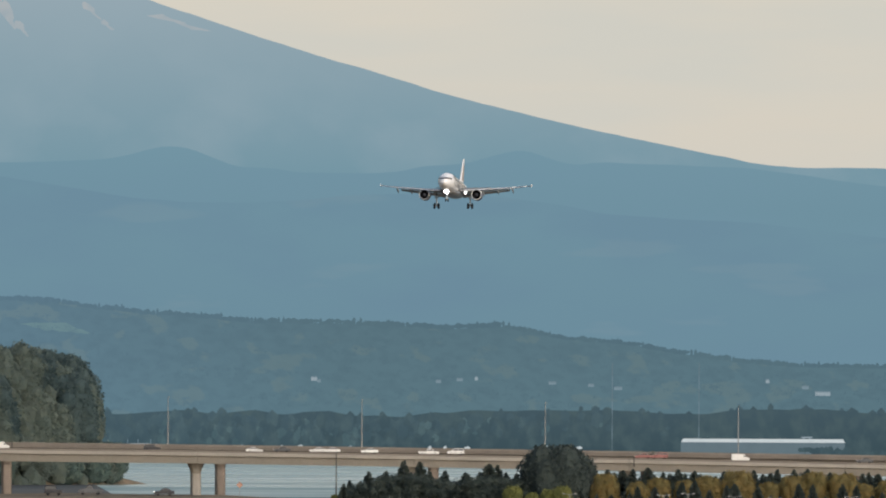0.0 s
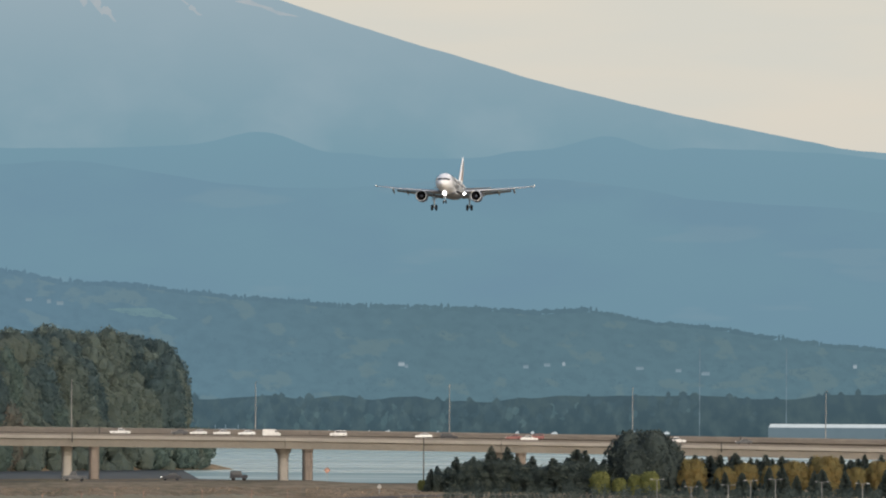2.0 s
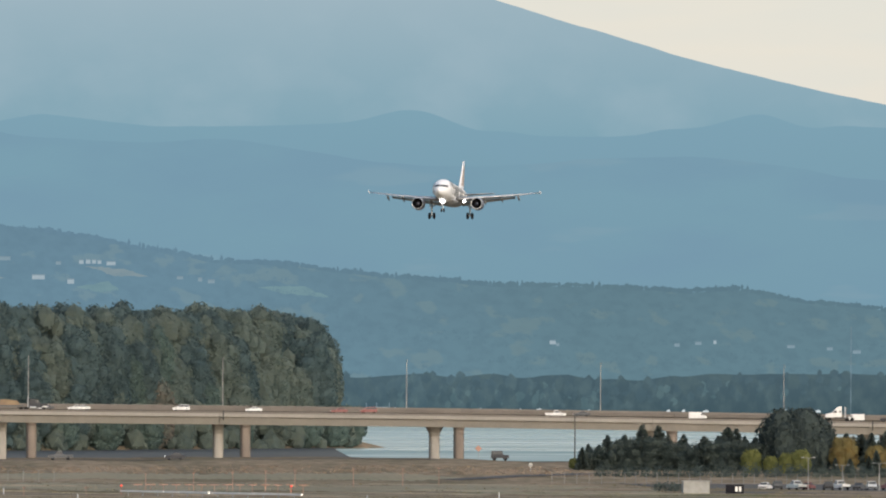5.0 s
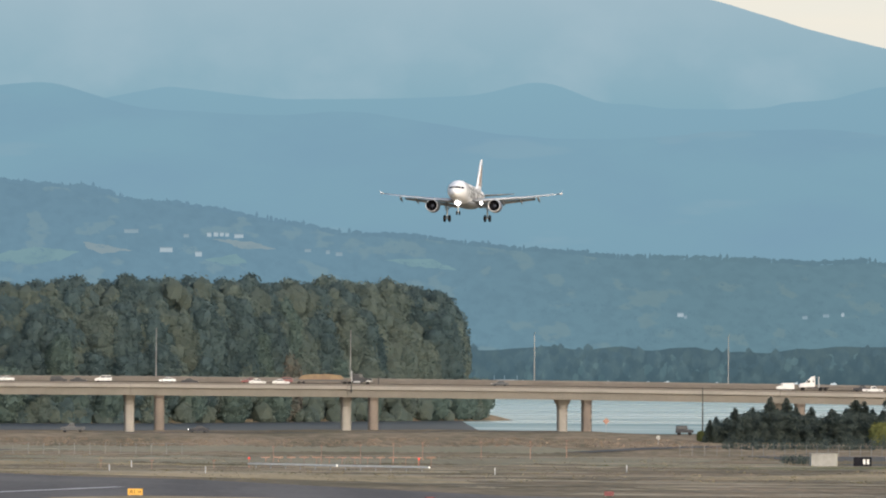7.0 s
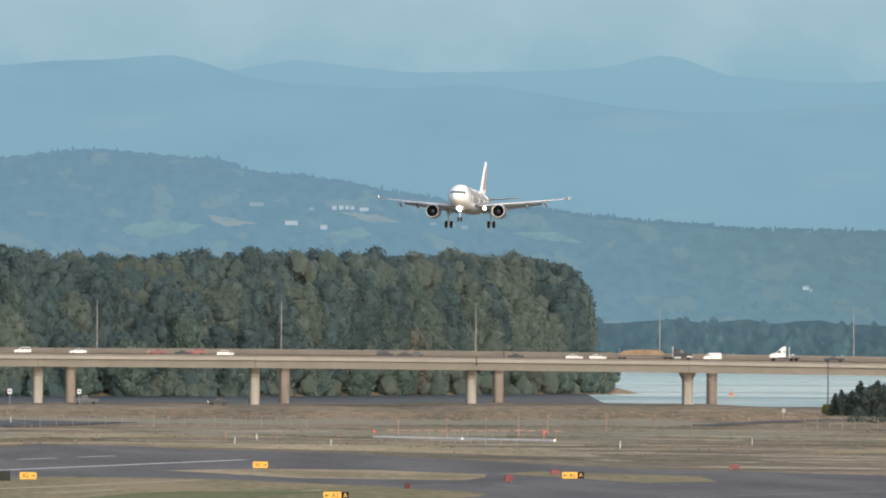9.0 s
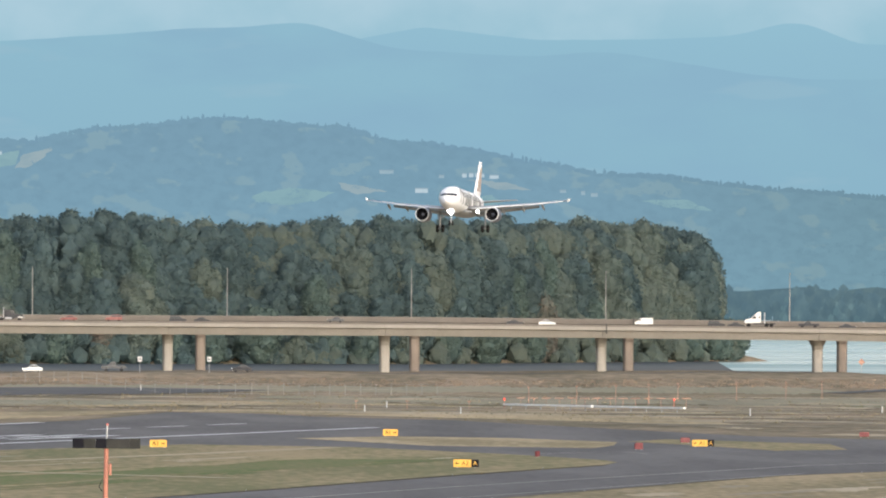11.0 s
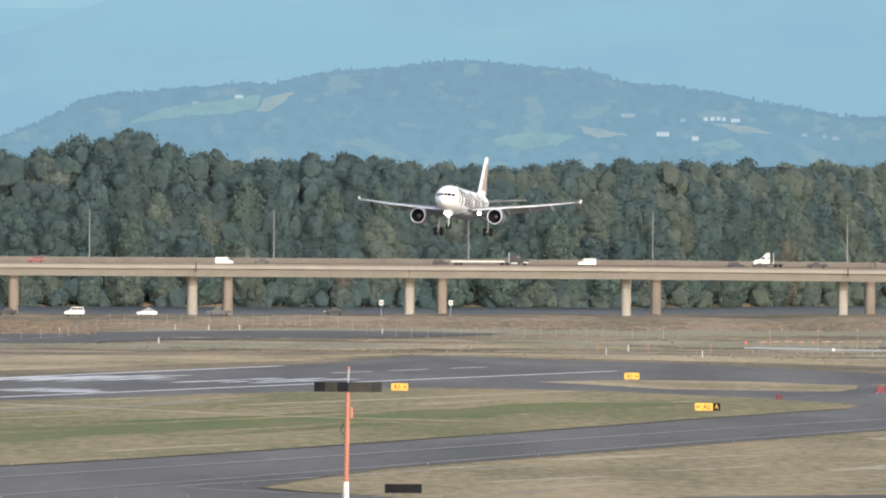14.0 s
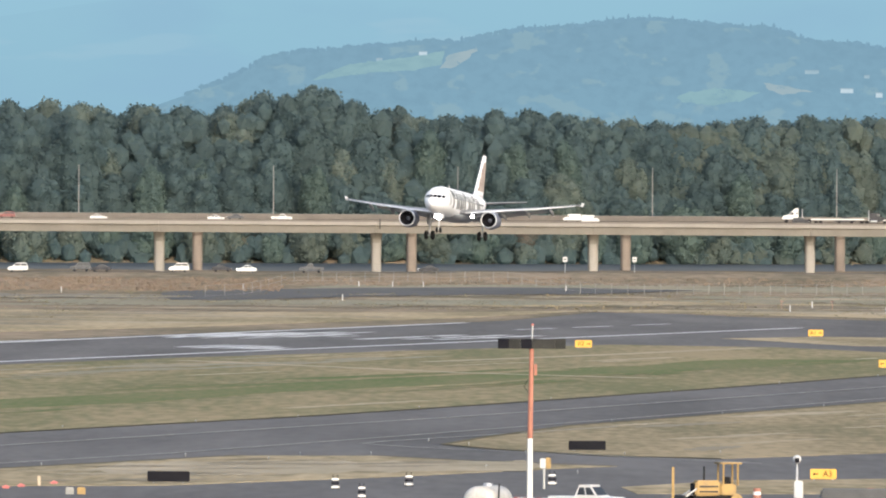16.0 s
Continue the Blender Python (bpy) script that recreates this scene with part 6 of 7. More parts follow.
stripe("marking_exit", [(63.5, 1682), (69.9, 1703), (75.5, 1712), (77.5, 1690)], 0.35, YELLOW_LINE, "worn white line round the infield end")


def lane(name, pts, width, label, taper=1.0):
    vs, fs = [], []
    for k, (x, y) in enumerate(pts):
        a, c = Vector(pts[max(k - 1, 0)]), Vector(pts[min(k + 1, len(pts) - 1)])
        d = (c - a).normalized()
        for s in (-0.5, -0.17, 0.17, 0.5):
            wd = width * (taper + (1 - taper) * min(1.0, 2.0 * k / len(pts)))
            px, py = x - d.y * wd * s, y + d.x * wd * s
            vs.append((px, py, float(land_z(np.float64(px), np.float64(py))) + 0.12))
        if k:
            b0 = len(vs) - 8
            fs += [(b0 + q, b0 + q + 1, b0 + q + 5, b0 + q + 4) for q in range(3)]
    return tagged(raw(name, vs, fs, ROADWAY), label, "road", kind="structure")


def bend(pts, n=14):
    out = []
    for (xa, ya), (xb, yb) in zip(pts, pts[1:]):
        out += [(xa + (xb - xa) * k / n, ya + (yb - ya) * k / n) for k in range(n)]
    return out + [pts[-1]]


lane("road_service", bend([(-46, 2600), (-37, 2690), (-28, 2790), (-15, 2862), (4, 2882), (20, 2880), (34, 2872)]), 84, "dark gravel service road climbing the levee", 0.12)
lane("road_gate", bend([(172, 2905), (188, 2935), (206, 2960)]), 6, "narrow lane beside the fir screen")
dirt = sheet("ground_dirt_patch", [(84, 2640), (130, 2600), (135, 2500), (122, 2480), (100, 2510), (80, 2540)], 0.04, BRUSH, "scrubby bare earth behind the approach lights", "earth")
for pts_, mat, lab in (
        ([(-95, 2420), (-50, 2300), (0, 2330), (40, 2420), (70, 2420), (110, 2300), (112, 2130), (60, 2290), (24, 2375), (6, 2230), (-40, 2010), (-120, 1700), (-160, 1800)], STRAW, "pale straw verge beyond the runway"),
        ([(-40, 2560), (10, 2480), (60, 2560), (90, 2500), (60, 2640), (10, 2620)], STRAW, "bleached patch of grass"),
        ([(140, 2260), (190, 2240), (235, 2300), (190, 2380)], STRAW, "bleached patch of grass"),
        ([(150, 2560), (190, 2470), (215, 2540), (180, 2620)], GREEN, "green patch of grass")):
    sheet("grass_patch", pts_, 0.045, mat, lab, "grass")
for q, (o0, o1, l0, l1, mat) in enumerate(((335, 339, 1330, 1640, STRAW), (276, 289, 1120, 1590, GREEN), (345, 348.5, 1180, 1420, STRAW))):
    bm = bmesh.new()
    pts_ = [along(l0 + (l1 - l0) * k / 12, o0 + 1.8 * math.sin(k * 1.7 + q)) for k in range(13)] + [along(l1 - (l1 - l0) * k / 12, o1 + 1.8 * math.sin(k * 1.3 + q)) for k in range(13)]
    sheet("grass_streak", pts_, 0.075, mat, "streak of differently coloured grass", "grass")


def band(x0, x1, near, far, mat, label, seed, z=0.05, step=0.8, jit=0.18):
    """A strip of grass whose ragged edges finger into the next one; near and far give the edge y over x."""
    rng = np.random.default_rng(seed)
    xs_ = np.arange(x0, x1, step)
    kn = np.linspace(x0, x1, max(6, int((x1 - x0) / (step * 9))))
    wa, wc = (np.interp(xs_, kn, rng.uniform(0.6, 1.1, len(kn))) for _ in range(2))
    vs, fs = [], []
    for k, x in enumerate(xs_):
        e = min(1.0, (k + 1) / 12, (len(xs_) - k) / 12)
        a, c = near(x), far(x)
        mid, half = (a + c) / 2, (c - a) / 2 * e
        ya, yc = mid - half * (wa[k] + rng.uniform(-jit, jit)), mid + half * (wc[k] + rng.uniform(-jit, jit))
        xc = x + step * 1.01
        vs += [(x, ya, z), (xc, ya, z), (xc, yc, z), (x, yc, z)]
        fs.append((4 * k, 4 * k + 1, 4 * k + 2, 4 * k + 3))
    vs = [(x, y, max(q, float(land_z(np.float64(x), np.float64(y))) + 0.02 + 0.0006 * (i // 4 % 2))) for i, (x, y, q) in enumerate(vs)]
    tagged(raw("grass_band", vs, fs, mat), label, "grass", kind="structure")


band(-150, 30, lambda x: 2400 + 0.6 * (x + 150), lambda x: 2640 + 0.3 * x, SAGE, "soft strip of dull green grass beyond the runway", 71)
band(-130, -20, lambda x: 2655 + 0.2 * x, lambda x: 2800 + 0.3 * x, REED_DARK, "dark damp grass at the foot of the levee", 72, 0.05)
band(40, 200, lambda x: 2590 - 0.2 * x, lambda x: 2800 + 0.1 * x, SAGE, "soft strip of dull green grass below the levee", 73)


band(-30, 175, lambda x: 2893, lambda x: 2950, SAGE, "grey-green weedy strip along the levee slope", 77, 0.05)
band(-23, 7, lambda x: 896 + 0.7 * (x + 23), lambda x: 944 + 0.5 * (x + 23), PALE_STRAW, "bleached worn grass between the taxiways", 74, 0.07, 0.12, 0.03)
for pts_ in ([(-30, 1572), (-26, 1562), (2.2, 1467), (22, 1428)], [(-2, 1570), (18, 1650), (40, 1750)]):
    tagged(stripe("worn_track", pts_, 2.6, PALE_STRAW, ""), "pale worn track across the infield grass", "track", kind="structure")


def inside(poly, x, y):
    """Whether a place lies within an outline."""
    hit = False
    for (xa, ya), (xb, yb) in zip(poly, poly[1:] + poly[:1]):
        if (ya > y) != (yb > y) and x < xa + (xb - xa) * (y - ya) / (yb - ya):
            hit = not hit
    return hit


def streaks(poly, count, wide, deep, mat, label, seed, z=0.064, lean=0.0):
    """Long ragged streaks of other grass, too many to count, over one stretch of ground."""
    rng = np.random.default_rng(seed)
    x0, x1, y0, y1 = min(p[0] for p in poly), max(p[0] for p in poly), min(p[1] for p in poly), max(p[1] for p in poly)
    vs, fs, n = [], [], 0
    while n < count:
        cx, cy = rng.uniform(x0, x1), rng.uniform(y0, y1)
        w, d = rng.uniform(*wide), rng.uniform(*deep)
        if not all(inside(poly, cx + q, cy + lean * q + g) for q, g in ((0, 0), (-w, 0), (w, 0), (0, -d), (0, d))):
            n += 0.05
            continue
        n += 1
        base, k = len(vs), 18
        for j in range(k + 1):
            u = j / k * 2 - 1
            half = d * (1 - u * u) ** 0.8
            a, c = half * rng.uniform(0.3, 1.0), half * rng.uniform(0.3, 1.0)
            x, y = cx + w * u, cy + lean * w * u
            for yy in (y - a, y + c):
                vs.append((x, yy, max(z, float(land_z(np.float64(x), np.float64(yy))) + 0.03) + 0.00005 * (n % 200)))
        fs += [(base + 2 * j, base + 2 * j + 2, base + 2 * j + 3, base + 2 * j + 1) for j in range(k)]
    tagged(raw("grass_streaks", vs, fs, mat), label, "grass", kind="stuff")


VERGE_LAND = [(5.5, 1058), (12, 1112), (42.5, 1262), (83.5, 1470), (117, 1570), (188, 1630), (188, 1200), (60, 1025), (32.1, 1000), (19.7, 974), (11.7, 983), (6, 1006)]
INFIELD_LAND = [(-190, 1010), (-60, 1545), (21, 1778), (42, 1752), (58.5, 1680), (67, 1620), (65, 1568), (45, 1466), (24.6, 1353), (-0.6, 1222), (-12, 1165), (-36, 1070)]
BEYOND = [(-160, 1850), (-40, 2040), (5, 2250), (24, 2390), (60, 2320), (75, 2230), (90, 2100), (108, 1960), (138, 1870), (200, 1850), (235, 2300), (205, 2840), (-60, 2840), (-150, 2500)]
CORNER = [(-27, 866), (-17.5, 869), (-3.4, 902), (8, 933), (11, 937), (4.2, 946), (0.2, 956), (-5, 970), (-14, 968), (-29, 915)]
GREEN_LAND = [along(l, 300) for l in (1090, 1300, 1640)] + [along(l, 264) for l in (1600, 1300, 1080)]
OLIVE_LAND = [along(l, 348) for l in (1090, 1300, 1620)] + [along(l, 322) for l in (1600, 1300, 1080)]
streaks(VERGE_LAND, 60, (1.5, 9), (2, 14), PALE_STRAW, "pale bleached streaks in the mown verge", 201, 0.064, 3.2)
streaks(VERGE_LAND, 80, (1.0, 7), (2, 12), BRUSH_GRASS, "brown worn streaks in the mown verge", 202, 0.075, 3.2)
streaks(INFIELD_LAND, 26, (2, 8), (2, 8), PALE_STRAW, "pale bleached streaks in the infield", 203, 0.066, 4.2)
streaks(GREEN_LAND, 60, (2, 9), (4, 14), GREEN, "soft-edged green streaks in the infield", 204, 0.077, 4.4)
streaks(OLIVE_LAND, 40, (2, 9), (4, 14), SAGE, "dull olive streaks beside the runway", 209, 0.077, 4.4)
streaks(BEYOND, 160, (3, 26), (4, 24), PALE_STRAW, "pale straw streaks beyond the runway", 205, 0.062, -0.4)
streaks(BEYOND, 140, (3, 24), (4, 20), BRUSH_GRASS, "brown weedy streaks beyond the runway", 206, 0.073, -0.4)
streaks(CORNER, 26, (0.8, 6), (0.8, 4), PALE_STRAW, "bleached streaks between the taxiways", 207, 0.083, 0.5)
streaks(CORNER, 22, (0.8, 5), (0.8, 4), BRUSH_GRASS, "brown streaks between the taxiways", 208, 0.092, 0.5)


# ---------------------------------------------------------------- works in the foreground
wp = car("pickup", CAR_WHITE, "white works pickup truck parked on the taxiway", "works vehicles")
wp.matrix_basis = pose(8.4, 792, 0.05, 0, 0, -30) @ Matrix.Diagonal((0.78, 0.78, 0.88, 1))
tank = thing("water_tank_trailer", "dirty white round tank on a works trailer", "tank trailer", "works vehicles")
rings = [[(math.cos(k / 20 * 2 * math.pi) * r, y, 1.05 + math.sin(k / 20 * 2 * math.pi) * r * 0.9) for k in range(20)] for y, r in ((-1.8, 0.3), (-1.7, 0.8), (-1.4, 0.98), (1.4, 0.98), (1.7, 0.8), (1.8, 0.3))]
part("tank", loft(rings), TANK, tank, smooth=True)
bm = bmesh.new()
tube(bm, (0, 0, 1.9), (0, 0, 2.1), 0.3, 0.26, 12)
part("hatch", bm, ALU, tank)
for s in (-0.9, 0, 0.9):
    rings = [[(math.cos(k / 20 * 2 * math.pi) * 1.0, s + dy, 1.05 + math.sin(k / 20 * 2 * math.pi) * 0.91) for k in range(20)] for dy in (-0.04, 0.04)]
    part("band", loft(rings, caps=False), ALU, tank)
bm = bmesh.new()
tube(bm, (1.05, -1.2, 0.2), (1.12, -1.2, 2.1), 0.05, 0.05, 6)
part("stack", bm, BLACK, tank)
wheels(tank, (0.0,), 0.9, 0.4)
tank.matrix_basis = pose(2.67, 792, 0.0, 0, 0, -20) @ Matrix.Diagonal((1, 1, 0.84, 1))
doz = thing("bulldozer", "worn yellow bulldozer with a rollover frame", "bulldozer", "works vehicles")
bm = bmesh.new()
box(bm, -0.4, 0, 1.35, 1.9, 1.3, 0.9, 0.12, top=0.9)
part("engine_hood", bm, MACHINE, doz)
bm = bmesh.new()
box(bm, 0.95, 0, 1.25, 1.1, 1.6, 0.7, 0.08)
part("operator_deck", bm, MACHINE, doz)
for x, y in ((0.6, -0.7), (0.6, 0.7), (1.6, -0.7), (1.6, 0.7)):
    bm = bmesh.new()
    tube(bm, (x, y, 1.5), (x, y, 2.75), 0.07, 0.07, 6)
    part("canopy_post", bm, MACHINE, doz)
bm = bmesh.new()
box(bm, 1.1, 0, 2.8, 1.5, 1.7, 0.1, 0.03)
part("canopy", bm, MACHINE, doz)
for s in (-1, 1):
    rings = [[(x, s * 0.95 + w, z) for x, z in ((-1.5, 0.25), (1.5, 0.25), (1.85, 0.6), (1.6, 0.95), (-1.4, 0.9), (-1.8, 0.55))] for w in (-0.25, 0.25)]
    part("track", loft(rings), BLACK, doz, "black crawler track")
    bm = bmesh.new()
    tube(bm, (1.4, s * 1.22, 0.62), (1.4, s * 1.30, 0.62), 0.42, 0.42, 14)
    part("sprocket", bm, MACHINE, doz)
bm = bmesh.new()
box(bm, -2.2, 0, 0.5, 0.22, 2.5, 0.9, 0.06)
part("blade", bm, CAR_DARK, doz, "dark steel blade")
for s in (-1, 1):
    bm = bmesh.new()
    tube(bm, (-1.95, s * 1.15, 0.5), (0.2, s * 1.15, 0.6), 0.09, 0.09, 6)
    part("push_arm", bm, MACHINE, doz)
    bm = bmesh.new()
    tube(bm, (-2.0, s * 0.5, 0.85), (-0.9, s * 0.5, 1.5), 0.07, 0.05, 6)
    part("lift_ram", bm, ALU, doz)
    for q in range(5):
        bm = bmesh.new()
        tube(bm, (-1.3 + q * 0.52, s * 1.21, 0.42), (-1.3 + q * 0.52, s * 1.25, 0.42), 0.16, 0.16, 10)
        part("track_roller", bm, MACHINE, doz)
bm = bmesh.new()
box(bm, -1.36, 0, 1.3, 0.06, 1.0, 0.66, 0.02)
part("radiator_grille", bm, BLACK, doz, "dark radiator grille")
bm = bmesh.new()
box(bm, 1.0, 0, 1.75, 0.5, 0.55, 0.5, 0.08)
part("seat", bm, BLACK, doz, "black operator seat")
for z in (1.15, 1.45):
    bm = bmesh.new()
    box(bm, -0.4, -0.655, z, 1.3, 0.03, 0.09, 0.01)
    part("side_louvre", bm, CAR_DARK, doz)
bm = bmesh.new()
tube(bm, (-0.5, 0.25, 1.7), (-0.5, 0.25, 2.6), 0.06, 0.05, 8)
part("exhaust", bm, BLACK, doz)
doz.matrix_basis = pose(15.7, 800, 0.03, 0, 0, 14) @ Matrix.Diagonal((0.86, 0.86, 1, 1))
bm = bmesh.new()
st = thing("grade_stake", "yellow upright stake by the bulldozer", "stake")
box(bm, 0, 0, 1.05, 0.16, 0.1, 2.2, 0.02)
part("board", bm, MACHINE, st)
st.matrix_basis = pose(13.8, 822, 0.03)

drum = thing("traffic_drum", "orange and white striped traffic drum", "traffic drum", "traffic drums")
for k in range(5):
    bm = bmesh.new()
    tube(bm, (0, 0, 0.2 * k), (0, 0, 0.2 * k + 0.2), 0.27 - 0.012 * k, 0.262 - 0.012 * k, 14)
    part("band", bm, WHITE if k % 2 else ORANGE, drum)
for k, (x, y) in enumerate(((15.0, 816), (16.1, 817), (16.6, 817), (18.7, 817), (25.5, 819))):
    m = pose(x, y, 0.04)
    if k == 0:
        drum.matrix_basis = m
    else:
        copy_thing(drum, m)
lowb = thing("low_barricade", "low red and white striped airfield barricade", "barricade", "barricades")
for k in range(6):
    bm = bmesh.new()
    box(bm, (k - 2.5) * 0.4, 0, 0.16, 0.39, 0.3, 0.28, 0.05)
    part("block", bm, BARRIER if k % 2 else LIGHT_GREY, lowb)
for k, (x, y, r) in enumerate(((-0.4, 806, 5), (4.3, 822, -20), (5.6, 820, -25), (10.4, 812, -4), (12.8, 812, -5), (21.0, 812, 0), (26.2, 826, 6))):
    m = pose(x, y, 0.04, 0, 0, r)
    if k == 0:
        lowb.matrix_basis = m
    else:
        copy_thing(lowb, m)
mkr = thing("low_red_marker", "low faded red plastic marker on the taxiway edge", "marker", "red markers")
bm = bmesh.new()
box(bm, 0, 0, 0.1, 0.62, 0.4, 0.2, 0.08, top=0.6)
part("block", bm, BARRIER, mkr)
for k, (x, y) in enumerate(((-27.0, 854), (-26.2, 859), (-24.4, 868))):
    if k == 0:
        mkr.matrix_basis = pose(x, y, 0.05)
    else:
        copy_thing(mkr, pose(x, y, 0.05))
pst = thing("short_post", "short pale post among the red markers", "post")
bm = bmesh.new()
box(bm, 0, 0, 0.3, 0.2, 0.2, 0.62, 0.03)
part("board", bm, STRAW_POST, pst)
pst.matrix_basis = pose(-25.2, 863, 0.04)
tri = thing("folding_barricade", "black and white folding barricade with a flag", "barricade", "folding barricades")
for k, (z, w) in enumerate(((0.2, 0.75), (0.5, 0.72), (0.8, 0.66))):
    bm = bmesh.new()
    box(bm, 0, 0, z, w, 0.06, 0.16, 0.02)
    part("board", bm, WHITE if k != 1 else SIGN_BLACK, tri)
for s in (-0.3, 0.3):
    bm = bmesh.new()
    tube(bm, (s, 0, 0), (s * 0.7, 0, 1.15), 0.04, 0.03, 6)
    part("leg", bm, SIGN_BLACK, tri)
for k, (x, y, r) in enumerate(((-6.6, 856, 25), (-2.05, 866, -10), (-4.8, 830, 30), (7.0, 872, 15))):
    m = pose(x, y, 0.04, 0, 0, r)
    if k == 0:
        tri.matrix_basis = m
        tri.scale = (0.72, 0.72, 0.8)
    else:
        copy_thing(tri, m).scale = (0.72, 0.72, 0.8)
cab1 = thing("cable_cabinet", "grey and yellow cabinet on a short post", "cabinet")
bm = bmesh.new()
tube(bm, (0, 0, -0.05), (0, 0, 1.4), 0.12, 0.12, 10)
part("post", bm, ALU, cab1)
bm = bmesh.new()
box(bm, -0.1, 0, 1.75, 0.5, 0.5, 0.7, 0.05)
part("grey_box", bm, LIGHT_GREY, cab1)
bm = bmesh.new()
box(bm, 0.35, 0, 1.8, 0.42, 0.5, 0.75, 0.05)
part("yellow_box", bm, MACHINE, cab1)
cab1.matrix_basis = pose(6.4, 862, 0.04) @ Matrix.Diagonal((0.75, 0.75, 0.9, 1))
rd = thing("weather_sensor", "white round-headed sensor on a pale pedestal", "sensor")
bm = bmesh.new()
box(bm, 0.1, 0, 0.5, 0.55, 0.5, 1.1, 0.05)
part("pedestal", bm, LIGHT_GREY, rd)
bm = bmesh.new()
tube(bm, (0, 0, 1.0), (0, 0, 2.1), 0.07, 0.06, 12)
part("neck", bm, LIGHT_GREY, rd)
bm = bmesh.new()
bmesh.ops.create_uvsphere(bm, u_segments=14, v_segments=10, radius=0.27, matrix=pose(0, 0, 2.35))
part("head", bm, LIGHT_GREY, rd)
bm = bmesh.new()
box(bm, 0, -0.3, 2.3, 0.26, 0.14, 0.3, 0.03)
part("eye", bm, SIGN_BLACK, rd)
rd.matrix_basis = pose(21.6, 838, 0.04)
con = thing("storage_container", "long dark green container among the works", "container")
bm = bmesh.new()
box(bm, 0, 0, 0.55, 6.5, 2.2, 1.1, 0.12)
part("shell", bm, CAR_GREY, con)
for k in range(9):
    bm = bmesh.new()
    box(bm, -2.9 + k * 0.72, -1.12, 0.55, 0.12, 0.08, 0.9, 0.02)
    part("rib", bm, CAR_GREY, con)
con.matrix_basis = pose(25.6, 812, 0.04)
for x, y in ((-21.9, 838), (-22.6, 838)):
    yb = thing("equipment_box", "small upright equipment box by the works", "box")
    bm = bmesh.new()
    box(bm, 0, 0, 0.18, 0.5, 0.5, 0.5, 0.05)
    part("case", bm, MACHINE if x > -22 else FENCE, yb)
    yb.matrix_basis = pose(x, y, 0.04)


# ---------------------------------------------------------------- parking lot and sheds below the levee
pl = thing("lot_lamp", "twin-arm parking lot lamp before the dark trees", "lamp post", "lot lamps")
bm = bmesh.new()
tube(bm, (0, 0, -0.1), (0, 0, 6.4), 0.09, 0.07, 8)
part("column", bm, FENCE, pl)
for s in (-1, 1):
    bm = bmesh.new()
    tube(bm, (0, 0, 6.35), (s * 0.9, 0, 6.5), 0.05, 0.04, 6)
    part("arm", bm, FENCE, pl)
    bm = bmesh.new()
    box(bm, s * 1.15, 0, 6.5, 0.55, 0.3, 0.12, 0.04)
    part("lantern", bm, LIGHT_GREY, pl)
for k, (x, y, h) in enumerate(((229.6, 2690, 0.80), (236.3, 2690, 0.74), (243.4, 2688, 0.8), (247.8, 2688, 0.93), (252.6, 2687, 0.97), (262, 2690, 0.9), (270, 2690, 0.86), (285, 2690, 0.9))):
    m = pose(x, y, 0)
    if k == 0:
        pl.matrix_basis = m
    else:
        o = copy_thing(pl, m)
        o.scale = (1, 1, h / 0.95)
for k in range(16):
    c = car(("sedan", "suv", "pickup")[k % 3], (CAR_WHITE, CAR_SILVER, CAR_DARK, CAR_GREY, CAR_RED)[(k * 3) % 5], "parked car in the lot below the levee", "parked cars")
    c.matrix_basis = pose(222 + k * 3.1, 2700 + (k % 2) * 9, 0.05, 0, 0, 70 + 20 * (k % 3))
shed = thing("utility_shed", "low grey shed behind the airfield fence", "shed")
bm = bmesh.new()
box(bm, 0, 0, 1.1, 5, 4, 2.3, 0.08)
part("wall", bm, FENCE, shed)
bm = bmesh.new()
box(bm, 0, 0, 2.35, 5.4, 4.4, 0.2, 0.05)
part("roof", bm, FENCE, shed)
shed.matrix_basis = pose(199.8, 2590, 0)
dk = thing("distance_marker", "dark square airfield board with white marks", "airport sign")
bm = bmesh.new()
box(bm, 0, 0, 1.0, 3.4, 0.3, 1.7, 0.06)
part("board", bm, SIGN_BLACK, dk)
for sx in (0.3, 1.0):
    bm = bmesh.new()
    box(bm, sx, -0.17, 1.0, 0.45, 0.03, 0.9, 0)
    part("mark", bm, WHITE, dk)
dk.matrix_basis = pose(204.3, 2554, 0.1)


# ---------------------------------------------------------------- far bank and hill
def hill_y(x, z):
    crest = float(np.interp(x, CREST_X, CREST_Z)) - 0.7
    v = max(0.0, min(1.0, (z - 8) / (crest - 8))) ** (1 / 0.9)
    return math.sqrt((4690 + 160 * v) ** 2 - x * x) - 3


def house(x, z, w, h, bright):
    """A small pale house or barn far off, haze painted into its glowing walls."""
    t = thing("far_house", "small white house painted brighter on the hazy hillside" if bright else "small pale house on the hazy hillside", "house", "hillside houses")
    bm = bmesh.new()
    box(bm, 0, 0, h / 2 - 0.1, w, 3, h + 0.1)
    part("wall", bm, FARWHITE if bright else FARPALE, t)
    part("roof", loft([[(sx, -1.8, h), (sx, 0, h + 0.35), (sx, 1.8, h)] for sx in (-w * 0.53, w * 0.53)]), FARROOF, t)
    t.matrix_basis = pose(x, hill_y(x, z), z)


